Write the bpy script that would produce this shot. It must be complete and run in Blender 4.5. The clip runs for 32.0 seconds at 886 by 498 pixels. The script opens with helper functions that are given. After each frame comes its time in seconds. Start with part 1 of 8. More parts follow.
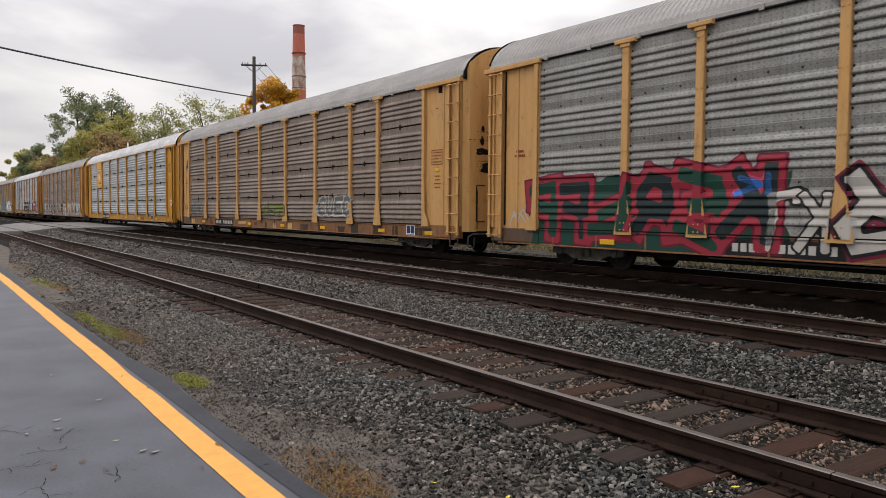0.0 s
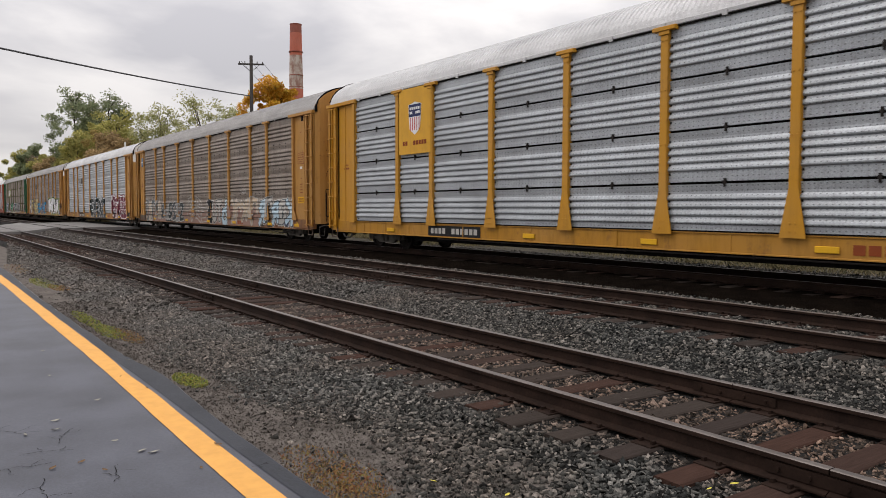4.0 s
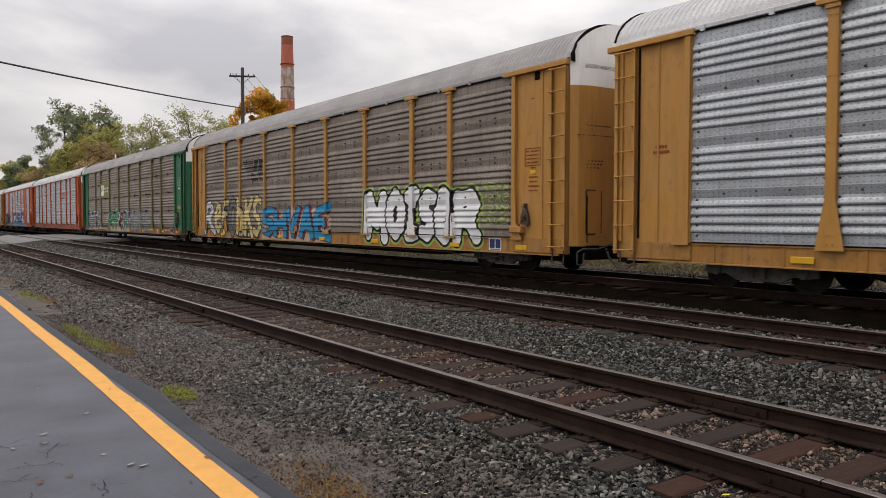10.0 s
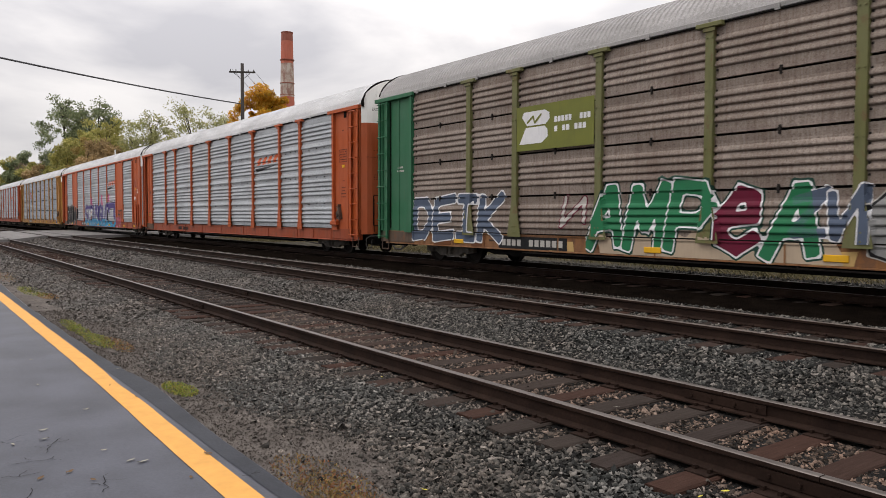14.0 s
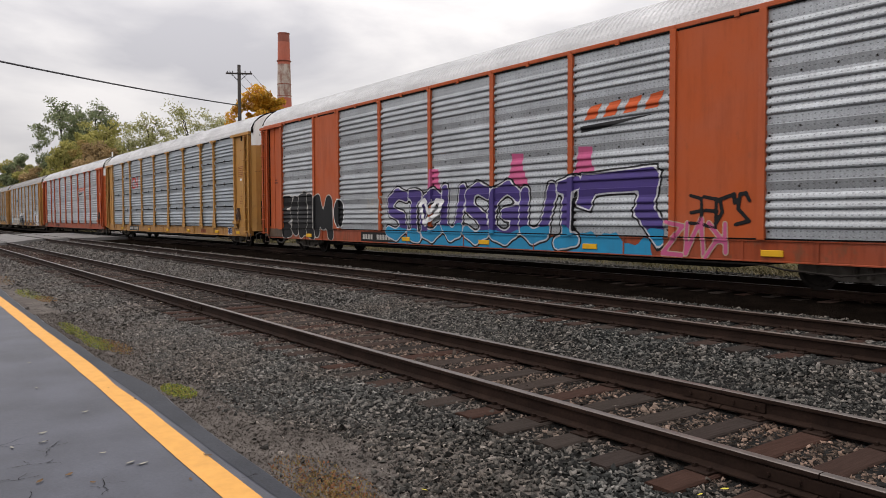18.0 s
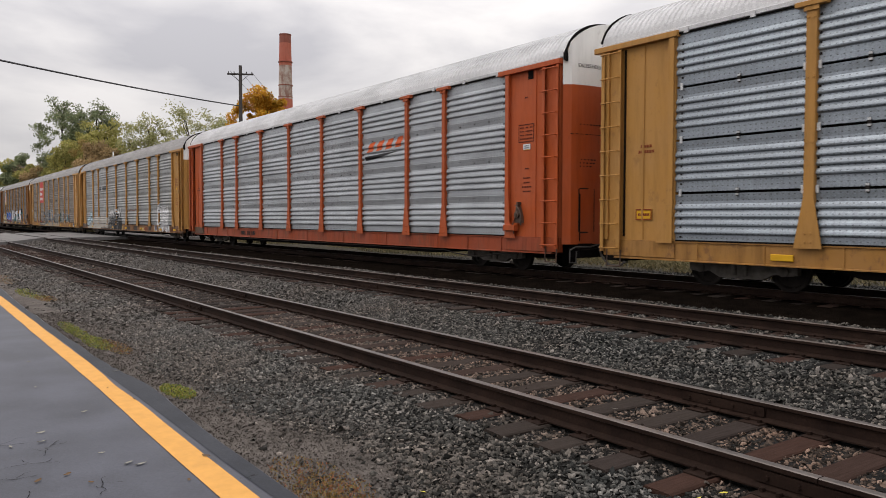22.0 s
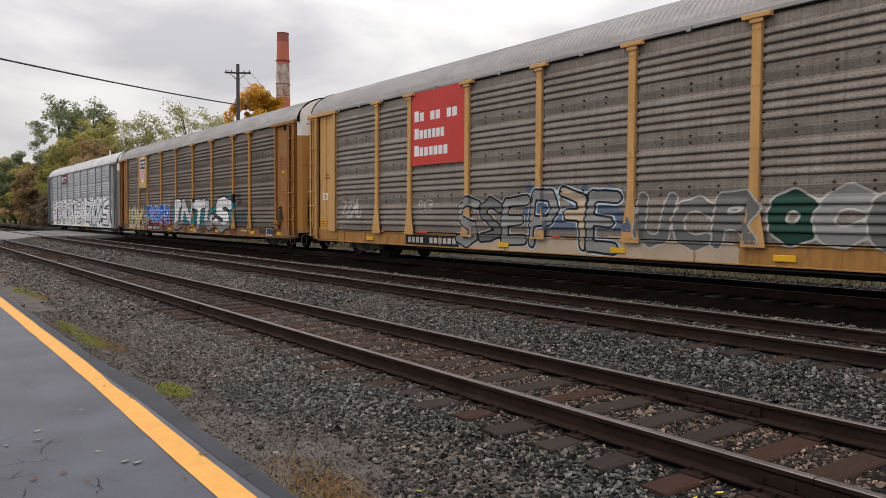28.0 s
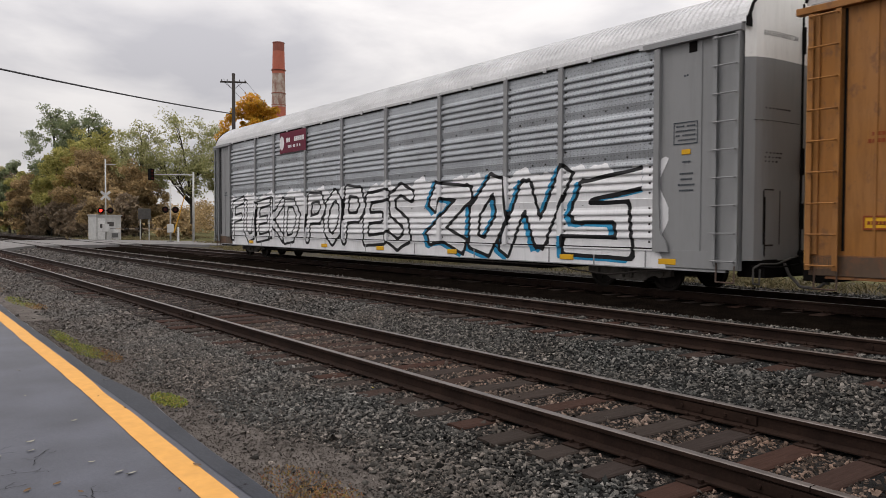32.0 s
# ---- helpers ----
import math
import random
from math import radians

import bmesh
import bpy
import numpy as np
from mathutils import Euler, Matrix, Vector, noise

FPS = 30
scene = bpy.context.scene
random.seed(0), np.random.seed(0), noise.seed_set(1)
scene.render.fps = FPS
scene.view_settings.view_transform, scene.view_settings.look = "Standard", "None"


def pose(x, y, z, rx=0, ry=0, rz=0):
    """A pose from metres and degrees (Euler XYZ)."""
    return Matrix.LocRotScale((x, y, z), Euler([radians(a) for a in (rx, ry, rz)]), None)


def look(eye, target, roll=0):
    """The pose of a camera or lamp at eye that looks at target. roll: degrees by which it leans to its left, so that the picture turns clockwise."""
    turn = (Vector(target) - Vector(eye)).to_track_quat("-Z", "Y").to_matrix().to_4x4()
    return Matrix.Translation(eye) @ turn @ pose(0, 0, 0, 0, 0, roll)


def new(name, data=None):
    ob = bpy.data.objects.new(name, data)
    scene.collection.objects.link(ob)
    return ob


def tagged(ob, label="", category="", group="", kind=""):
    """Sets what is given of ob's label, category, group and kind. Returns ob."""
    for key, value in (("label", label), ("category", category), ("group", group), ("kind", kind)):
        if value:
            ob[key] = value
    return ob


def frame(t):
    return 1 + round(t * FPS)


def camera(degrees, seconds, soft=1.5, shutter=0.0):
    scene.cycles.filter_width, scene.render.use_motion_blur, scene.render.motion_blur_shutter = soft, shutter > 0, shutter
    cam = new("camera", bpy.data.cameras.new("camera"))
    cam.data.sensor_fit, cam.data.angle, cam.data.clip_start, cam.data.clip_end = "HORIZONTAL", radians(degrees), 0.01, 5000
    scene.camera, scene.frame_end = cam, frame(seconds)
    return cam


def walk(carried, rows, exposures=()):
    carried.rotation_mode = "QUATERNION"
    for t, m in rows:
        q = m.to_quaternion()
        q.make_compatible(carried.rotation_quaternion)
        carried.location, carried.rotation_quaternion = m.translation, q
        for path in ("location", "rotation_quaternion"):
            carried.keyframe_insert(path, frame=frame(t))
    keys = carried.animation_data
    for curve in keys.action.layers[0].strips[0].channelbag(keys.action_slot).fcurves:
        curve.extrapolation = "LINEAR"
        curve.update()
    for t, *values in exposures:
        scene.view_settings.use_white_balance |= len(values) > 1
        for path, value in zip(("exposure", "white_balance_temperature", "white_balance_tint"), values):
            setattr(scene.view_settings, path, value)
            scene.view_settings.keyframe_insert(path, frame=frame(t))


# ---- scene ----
EYE = (0.0, 0.0, 1.567)
cam = camera(60.04, 32.0, soft=0.75, shutter=0.07)
# the hand that holds the camera stands still and turns a little: seconds, tilt, roll, heading
TURNS = (
    (0, 87.113, -0.420, 55.281), (0.5, 87.084, -0.367, 55.267), (1, 87.068, -0.368, 55.278),
    (1.5, 87.017, -0.368, 55.227), (2, 87.018, -0.373, 55.254), (2.5, 87.024, -0.380, 55.249),
    (3, 86.959, -0.335, 55.263), (3.5, 86.920, -0.212, 55.182), (5.5, 87.216, -0.151, 55.113),
    (6, 87.256, -0.123, 55.120), (6.5, 87.314, -0.132, 55.169), (7, 87.473, -0.081, 55.007),
    (7.5, 87.702, -0.151, 54.833), (8, 87.897, -0.191, 54.542), (8.5, 88.040, -0.094, 54.664),
    (9, 88.127, -0.119, 54.578), (9.5, 87.999, -0.115, 54.545), (10, 87.858, -0.105, 54.486),
    (10.5, 87.784, -0.123, 54.484), (11, 87.657, -0.002, 54.636), (11.5, 87.616, -0.059, 54.546),
    (12, 87.583, -0.131, 54.507), (12.5, 87.536, -0.234, 54.415), (13, 87.501, -0.274, 54.413),
    (13.5, 87.546, -0.261, 54.407), (14, 87.579, -0.167, 54.476), (14.5, 87.604, -0.155, 54.413),
    (16.5, 87.586, -0.001, 54.482), (17, 87.524, 0.034, 54.395), (17.5, 87.516, 0.134, 54.342),
    (18, 87.583, 0.227, 54.324), (18.5, 87.564, 0.206, 54.295), (19, 87.515, 0.083, 54.276),
    (19.5, 87.496, 0.075, 54.276), (20, 87.523, 0.040, 54.339), (20.5, 87.620, -0.067, 54.318),
    (21, 87.653, -0.048, 54.314), (21.5, 87.713, -0.126, 54.310), (22, 87.725, -0.138, 54.346),
    (22.5, 87.764, -0.177, 54.289), (23, 87.817, -0.159, 54.351), (23.5, 87.790, -0.204, 54.315),
    (24, 87.779, -0.238, 54.322), (24.5, 87.771, -0.227, 54.376), (25, 87.822, -0.238, 54.302),
    (25.5, 87.805, -0.291, 54.316), (27.5, 87.705, -0.301, 54.137), (28, 87.680, -0.307, 54.144),
    (28.5, 87.711, -0.269, 54.120), (29, 87.811, -0.308, 54.016), (29.5, 87.995, -0.260, 53.885),
    (30, 88.032, -0.239, 53.803), (30.5, 88.179, -0.193, 53.803), (31, 88.240, -0.164, 53.825),
    (31.5, 88.297, -0.170, 53.835), (32, 88.343, -0.251, 53.816),
)
# the film's own slight brightening and darkening, in stops
EXPOSURE = ((0.0, 0.10), (2.0, 0.12), (3.5, 0.02), (6.0, 0.04), (7.0, 0.05), (8.0, -0.10), (10.0, -0.07), (12.0, 0.04), (14.0, 0.09), (17.0, 0.0), (19.0, 0.04), (20.0, -0.02), (23.0, -0.05), (25.0, -0.09), (28.0, 0.03), (29.0, 0.05), (31.0, -0.03), (32.0, -0.08))
walk(cam, [(t, pose(*EYE, rx, ry, rz)) for t, rx, ry, rz in TURNS], exposures=[(t, 0.20 + e, 6750, 13.0) for t, e in EXPOSURE])

# ---- light: a bright overcast sky with a weak, wide sun behind the cloud ----
SUN_EL, SUN_ROT = radians(48), radians(200)
world = bpy.data.worlds.new("overcast_sky")
scene.world = world
world.use_nodes = True
wn, wl = world.node_tree.nodes, world.node_tree.links
wn.clear()
w_out = wn.new("ShaderNodeOutputWorld")
w_sky = wn.new("ShaderNodeTexSky")
w_sky.sky_type, w_sky.sun_disc, w_sky.sun_elevation, w_sky.sun_rotation = "NISHITA", False, SUN_EL, SUN_ROT
w_sky_bg = wn.new("ShaderNodeBackground")
w_sky_bg.inputs["Strength"].default_value = 0.05
wl.new(w_sky.outputs["Color"], w_sky_bg.inputs["Color"])
w_co = wn.new("ShaderNodeTexCoord")
w_map = wn.new("ShaderNodeMapping")
w_map.inputs["Scale"].default_value = (1.0, 1.0, 3.2)
w_map.inputs["Location"].default_value = (0.35, 0.1, 0.0)
wl.new(w_co.outputs["Generated"], w_map.inputs["Vector"])
w_noise = wn.new("ShaderNodeTexNoise")
for key, value in (("Scale", 2.9), ("Detail", 6.0), ("Roughness", 0.5), ("Distortion", 0.25)):
    w_noise.inputs[key].default_value = value
wl.new(w_map.outputs["Vector"], w_noise.inputs["Vector"])
w_ramp = wn.new("ShaderNodeValToRGB")
w_ramp.color_ramp.elements[0].position, w_ramp.color_ramp.elements[0].color = 0.38, (0.53, 0.54, 0.58, 1)
w_ramp.color_ramp.elements[1].position, w_ramp.color_ramp.elements[1].color = 0.62, (0.865, 0.865, 0.87, 1)
wl.new(w_noise.outputs["Fac"], w_ramp.inputs["Fac"])
w_cloud = wn.new("ShaderNodeBackground")
# an overcast sky grows brighter from the horizon to the zenith
w_sep = wn.new("ShaderNodeSeparateXYZ")
wl.new(w_co.outputs["Generated"], w_sep.inputs[0])
w_rise = wn.new("ShaderNodeMapRange")
for key, value in (("From Min", 0.0), ("From Max", 1.0), ("To Min", 0.70), ("To Max", 2.35)):
    w_rise.inputs[key].default_value = value
wl.new(w_sep.outputs["Z"], w_rise.inputs["Value"])
wl.new(w_rise.outputs["Result"], w_cloud.inputs["Strength"])
wl.new(w_ramp.outputs["Color"], w_cloud.inputs["Color"])
w_mix = wn.new("ShaderNodeMixShader")
w_mix.inputs["Fac"].default_value = 0.92
wl.new(w_sky_bg.outputs[0], w_mix.inputs[1])
wl.new(w_cloud.outputs[0], w_mix.inputs[2])
wl.new(w_mix.outputs[0], w_out.inputs["Surface"])

sun = new("sun", bpy.data.lights.new("sun", "SUN"))
sun.data.energy, sun.data.angle, sun.data.color = 0.7, radians(25), (1.0, 0.97, 0.92)
sun.matrix_world = look((0, 0, 50), (14, 30, 0))

# ---- materials ----
class Mat:
    """A small builder of procedural materials."""

    def __init__(self, name, rough=0.7, metal=0.0, gloss=0.3):
        self.m = bpy.data.materials.new(name)
        self.m.use_nodes = True
        self.n, self.l = self.m.node_tree.nodes, self.m.node_tree.links
        self.b = self.n["Principled BSDF"]
        self.b.inputs["Roughness"].default_value = rough
        self.b.inputs["Metallic"].default_value = metal
        self.b.inputs["Specular IOR Level"].default_value = gloss
        self.co = self.n.new("ShaderNodeTexCoord").outputs["Object"]
        self.rnd = self.n.new("ShaderNodeObjectInfo").outputs["Random"]

    def scaled(self, sx, sy, sz, jitter=False):
        k = self.n.new("ShaderNodeMapping")
        k.inputs["Scale"].default_value = (sx, sy, sz)
        self.l.new(self.co, k.inputs["Vector"])
        if jitter:
            c = self.n.new("ShaderNodeCombineXYZ")
            s = self.math("MULTIPLY", self.rnd, 37.0)
            for i in range(3):
                self.l.new(s, c.inputs[i])
            self.l.new(c.outputs[0], k.inputs["Location"])
        return k.outputs["Vector"]

    def noise(self, scale, detail=4.0, vec=None, rough=0.55):
        k = self.n.new("ShaderNodeTexNoise")
        k.inputs["Scale"].default_value, k.inputs["Detail"].default_value, k.inputs["Roughness"].default_value = scale, detail, rough
        self.l.new(vec or self.co, k.inputs["Vector"])
        return k.outputs["Fac"]

    def voronoi(self, scale, vec=None, feature="F1", out="Distance"):
        k = self.n.new("ShaderNodeTexVoronoi")
        k.feature = feature
        k.inputs["Scale"].default_value = scale
        self.l.new(vec or self.co, k.inputs["Vector"])
        return k.outputs[out]

    def math(self, op, a, b=0.0):
        k = self.n.new("ShaderNodeMath")
        k.operation = op
        for i, v in enumerate((a, b)):
            if isinstance(v, (int, float)):
                k.inputs[i].default_value = v
            else:
                self.l.new(v, k.inputs[i])
        return k.outputs[0]

    def ramp(self, fac, *stops):
        k = self.n.new("ShaderNodeValToRGB")
        e = k.color_ramp.elements
        while len(e) < len(stops):
            e.new(0.5)
        for el, (p, c) in zip(e, stops):
            el.position = p
            el.color = (*c, 1) if isinstance(c, tuple) else (c, c, c, 1)
        self.l.new(fac, k.inputs["Fac"])
        return k.outputs["Color"]

    def mix(self, fac, a, b, mode="MIX"):
        k = self.n.new("ShaderNodeMix")
        k.data_type, k.blend_type = "RGBA", mode
        for i, v in ((0, fac), (6, a), (7, b)):
            if isinstance(v, (int, float)):
                k.inputs[i].default_value = v
            elif isinstance(v, tuple):
                k.inputs[i].default_value = (*v, 1)
            else:
                self.l.new(v, k.inputs[i])
        return k.outputs[2]

    def colour(self, c):
        if isinstance(c, tuple):
            self.b.inputs["Base Color"].default_value = (*c, 1)
        else:
            self.l.new(c, self.b.inputs["Base Color"])
        return self

    def rough(self, v):
        self.l.new(v, self.b.inputs["Roughness"])
        return self

    def bump(self, h, strength=0.4, dist=0.01):
        k = self.n.new("ShaderNodeBump")
        k.inputs["Strength"].default_value, k.inputs["Distance"].default_value = strength, dist
        self.l.new(h, k.inputs["Height"])
        self.l.new(k.outputs["Normal"], self.b.inputs["Normal"])
        return self


def paint(name, c, dirt=0.35, rough=0.6, rust=0.25, metal=0.0):
    """Old vehicle paint: faded patches, runs of dirt down the sheet, spots of rust."""
    m = Mat(name, rough, metal)
    dark = tuple(v * 0.55 for v in c)
    fade = tuple(min(1.0, v * 0.92 + 0.025) for v in c)
    base = m.mix(m.ramp(m.noise(0.9, 5, m.scaled(1, 1, 1, True)), (0.35, 0.0), (0.7, 1.0)), c, fade)
    runs = m.ramp(m.noise(2.6, 7, m.scaled(2.4, 2.4, 0.30, True), 0.7), (0.46, 0.0), (0.72, 1.0))
    base = m.mix(m.math("MULTIPLY", runs, dirt), base, dark)
    spots = m.ramp(m.noise(4.0, 8, m.scaled(1, 1, 0.6, True), 0.75), (0.62 - 0.13 * rust, 0.0), (0.70 - 0.12 * rust, 1.0))
    base = m.mix(m.math("MULTIPLY", spots, rust), base, (0.13, 0.06, 0.03))
    scuff = m.ramp(m.noise(9.0, 7, m.scaled(1, 1, 0.7, True), 0.75), (0.60, 0.0), (0.70, 1.0))
    base = m.mix(m.math("MULTIPLY", scuff, 0.3 * dirt + 0.35 * rust), base, tuple(v * 0.35 + 0.012 for v in c))
    m.colour(base).bump(m.noise(60, 3), 0.12, 0.004)
    return m.m


def sheet(name, c, streak=0.5, rough=0.5, metal=0.35, grime=(0.105, 0.078, 0.058), grimy=0.3, holes=0.6):
    """Galvanised side sheet: cloudy zinc, rows of small holes, vertical dirt runs."""
    m = Mat(name, rough, metal)
    lo, hi = tuple(v * 0.72 for v in c), tuple(min(1, v * 1.18) for v in c)
    base = m.mix(m.ramp(m.noise(1.3, 6, m.scaled(0.5, 1, 1.6, True)), (0.3, 0.0), (0.7, 1.0)), lo, hi)
    fine = m.ramp(m.noise(14, 5, m.scaled(1, 1, 3, True)), (0.35, 0.0), (0.7, 1.0))
    base = m.mix(m.math("MULTIPLY", fine, 0.25), base, lo)
    runs = m.ramp(m.noise(4.0, 6, m.scaled(3.5, 1, 0.22, True), 0.65), (0.45, 0.0), (0.72, 1.0))
    base = m.mix(m.math("MULTIPLY", runs, streak), base, grime)
    base = m.mix(m.math("MULTIPLY", m.ramp(m.noise(0.7, 4, m.scaled(1, 1, 1, True)), (0.4, 0.0), (0.7, 1.0)), grimy), base, grime)
    fleck = m.ramp(m.noise(26, 5, m.scaled(1, 1, 0.8, True), 0.75), (0.50, 0.0), (0.66, 1.0))
    base = m.mix(m.math("MULTIPLY", fleck, 0.5 + 0.35 * streak), base, tuple(v * 0.8 for v in grime))
    line = m.ramp(m.noise(12, 5, m.scaled(2.2, 1, 0.10, True), 0.7), (0.50, 0.0), (0.64, 1.0))
    base = m.mix(m.math("MULTIPLY", line, 0.25 + 0.4 * streak), base, grime)
    worn = m.ramp(m.noise(40, 4, m.scaled(1, 1, 1.6, True), 0.7), (0.56, 0.0), (0.68, 1.0))
    base = m.mix(m.math("MULTIPLY", worn, 0.45), base, tuple(min(0.9, v * 1.7) for v in c))
    sep = m.n.new("ShaderNodeSeparateXYZ")
    m.l.new(m.co, sep.inputs[0])
    u = m.math("ABSOLUTE", m.math("SUBTRACT", m.math("FRACT", m.math("MULTIPLY", sep.outputs[0], 9.0)), 0.5))
    v = m.math("ABSOLUTE", m.math("SUBTRACT", m.math("FRACT", m.math("MULTIPLY", sep.outputs[2], 11.0)), 0.5))
    hole = m.math("LESS_THAN", m.math("ADD", m.math("MULTIPLY", u, u), m.math("MULTIPLY", v, v)), 0.018)
    base = m.mix(m.math("MULTIPLY", hole, holes), base, (0.03, 0.03, 0.03))
    dents = m.math("ADD", m.math("MULTIPLY", m.noise(1.0, 3, m.scaled(9.0, 1, 1.1, True)), 2.2), m.math("MULTIPLY", m.noise(30, 3), 0.35))
    m.colour(base).bump(dents, 0.16, 0.010)
    return m.m


def grained(name, stops, scale, fine, rough=0.9, bump=0.5, dist=0.02, vec=(1, 1, 1), gloss=0.08):
    """Earthy matter: cloudy at a large scale, grainy at a small one."""
    m = Mat(name, rough, 0.0, gloss)
    a = m.ramp(m.noise(scale, 6, m.scaled(*vec)), *stops)
    g = m.noise(fine, 5, m.scaled(*vec), 0.7)
    base = m.mix(0.65, a, m.ramp(g, (0.3, 0.25), (0.7, 0.95)), "MULTIPLY")
    m.colour(base).bump(g, bump, dist)
    return m.m


def flat(name, c, rough=0.7, metal=0.0, vary=0.25, scale=6.0, gloss=0.2):
    """A plain coat with slight wear."""
    m = Mat(name, rough, metal, gloss)
    base = m.mix(m.ramp(m.noise(scale, 6, m.scaled(1, 1, 1, True)), (0.35, 0.0), (0.72, 1.0)), c, tuple(v * (1 - vary) for v in c))
    m.colour(base).bump(m.noise(scale * 12, 3), 0.12, 0.004)
    return m.m


def lamp_glow(name, c, power):
    m = Mat(name, 0.3).colour(c)
    m.b.inputs["Emission Color"].default_value = (*c, 1)
    m.b.inputs["Emission Strength"].default_value = power
    return m.m


M_ASPHALT = grained("asphalt", ((0.36, (0.034, 0.037, 0.052)), (0.64, (0.072, 0.077, 0.102))), 1.3, 55, 0.46, 0.22, 0.004, gloss=0.44)
M_ASPHALT_EDGE = grained("asphalt_edge", ((0.3, (0.024, 0.027, 0.035)), (0.7, (0.046, 0.050, 0.061))), 1.9, 48, 0.6, 0.3, 0.005, gloss=0.2)
M_YELLOW_LINE = flat("yellow_line_paint", (0.66, 0.335, 0.085), 0.7, 0, 0.14, 9)
# bed kept very dark: shade in the gaps between stones is in its colour
M_BALLAST = grained("shade_dark_ballast_bed", ((0.3, (0.014, 0.0135, 0.013)), (0.7, (0.036, 0.034, 0.032))), 3.0, 26, 0.95, 1.0, 0.05)
# near-black: the train's shade over oily ballast, put into the colour
M_BALLAST_DARK = grained("shaded_oily_ballast", ((0.3, (0.006, 0.0048, 0.004)), (0.7, (0.017, 0.0125, 0.0095))), 2.0, 26, 0.95, 1.0, 0.06, (1, 1, 1), 0.0)
M_GRIT = grained("grit", ((0.3, (0.105, 0.091, 0.081)), (0.7, (0.20, 0.174, 0.155))), 3.1, 60, 0.95, 0.7, 0.02)
M_RAIL = grained("rail_side", ((0.3, (0.018, 0.0105, 0.0080)), (0.7, (0.038, 0.022, 0.016))), 3.0, 40, 0.75, 0.3, 0.004)
M_RAILTOP = flat("rail_head", (0.17, 0.148, 0.135), 0.42, 0.7, 0.35, 3.0)
M_RAILTOP_RUSTY = flat("rail_head_dull", (0.14, 0.115, 0.10), 0.5, 0.6, 0.4, 3.0)
M_CONCRETE = grained("concrete", ((0.3, (0.19, 0.18, 0.175)), (0.7, (0.28, 0.27, 0.26))), 0.6, 40, 0.9, 0.3, 0.01)
M_VERGE = grained("dry_stony_verge", ((0.3, (0.036, 0.032, 0.025)), (0.7, (0.11, 0.096, 0.068))), 1.6, 24, 0.95, 0.9, 0.04)
M_GRASS_GROUND = grained("dry_grass_ground", ((0.3, (0.075, 0.08, 0.03)), (0.7, (0.17, 0.15, 0.065))), 0.8, 30, 0.95, 0.9, 0.05)


def sleeper_mat():
    m = Mat("old_sleeper_wood", 0.9, 0.0, 0.06)
    tone = m.ramp(m.rnd, (0.0, (0.030, 0.024, 0.021)), (0.4, (0.052, 0.041, 0.035)), (0.75, (0.060, 0.031, 0.023)), (1.0, (0.044, 0.035, 0.031)))
    g = m.noise(8, 6, m.scaled(6, 0.5, 6, True), 0.7)
    m.colour(m.mix(0.7, tone, m.ramp(g, (0.3, 0.3), (0.7, 1.0)), "MULTIPLY")).bump(g, 0.7, 0.012)
    return m.m


M_SLEEPER = sleeper_mat()


def stone_mat():
    m = Mat("crushed_stone", 0.85, 0.0, 0.12)
    k = m.n.new("ShaderNodeNewGeometry").outputs["Random Per Island"]
    tone = m.ramp(k, (0.0, (0.010, 0.0105, 0.010)), (0.25, (0.037, 0.039, 0.037)), (0.6, (0.098, 0.098, 0.091)), (0.85, (0.170, 0.162, 0.148)), (0.97, (0.25, 0.236, 0.216)), (1.0, (0.33, 0.315, 0.29)))
    soil = m.mix(m.math("MULTIPLY", m.ramp(m.noise(0.55, 5), (0.42, 0.0), (0.62, 1.0)), 0.35), tone, m.mix(1.0, tone, (1.15, 0.84, 0.66), "MULTIPLY"))
    # rust and dust that trains have shed between the siding's rails
    sep = m.n.new("ShaderNodeSeparateXYZ")
    m.l.new(m.co, sep.inputs[0])
    off = m.math("ABSOLUTE", m.math("SUBTRACT", sep.outputs[1], 5.31))
    shed_range = m.n.new("ShaderNodeMapRange")
    for key, value in (("From Min", 1.65), ("From Max", 1.05)):
        shed_range.inputs[key].default_value = value
    m.l.new(m.math("ADD", off, m.math("MULTIPLY", m.noise(1.8, 4), 0.7)), shed_range.inputs["Value"])
    soil = m.mix(m.math("MULTIPLY", shed_range.outputs["Result"], 0.75), soil, m.mix(1.0, soil, (1.22, 0.86, 0.70), "MULTIPLY"))
    # a paler grey-brown that grows towards the crossing and the platform
    paler = m.n.new("ShaderNodeMapRange")
    for key, value in (("From Min", -2.5), ("From Max", -14.0), ("To Min", 0.0), ("To Max", 0.50)):
        paler.inputs[key].default_value = value
    m.l.new(m.math("ADD", sep.outputs[0], m.math("MULTIPLY", sep.outputs[1], 0.6)), paler.inputs["Value"])
    soil = m.mix(m.math("MULTIPLY", paler.outputs["Result"], m.ramp(m.noise(1.1, 5), (0.3, 0.6), (0.7, 1.0))), soil, (0.265, 0.235, 0.215))
    m.colour(m.mix(0.75, soil, m.ramp(m.noise(55, 4), (0.32, 0.3), (0.66, 1.0)), "MULTIPLY")).bump(m.noise(110, 3), 0.5, 0.008)
    return m.m


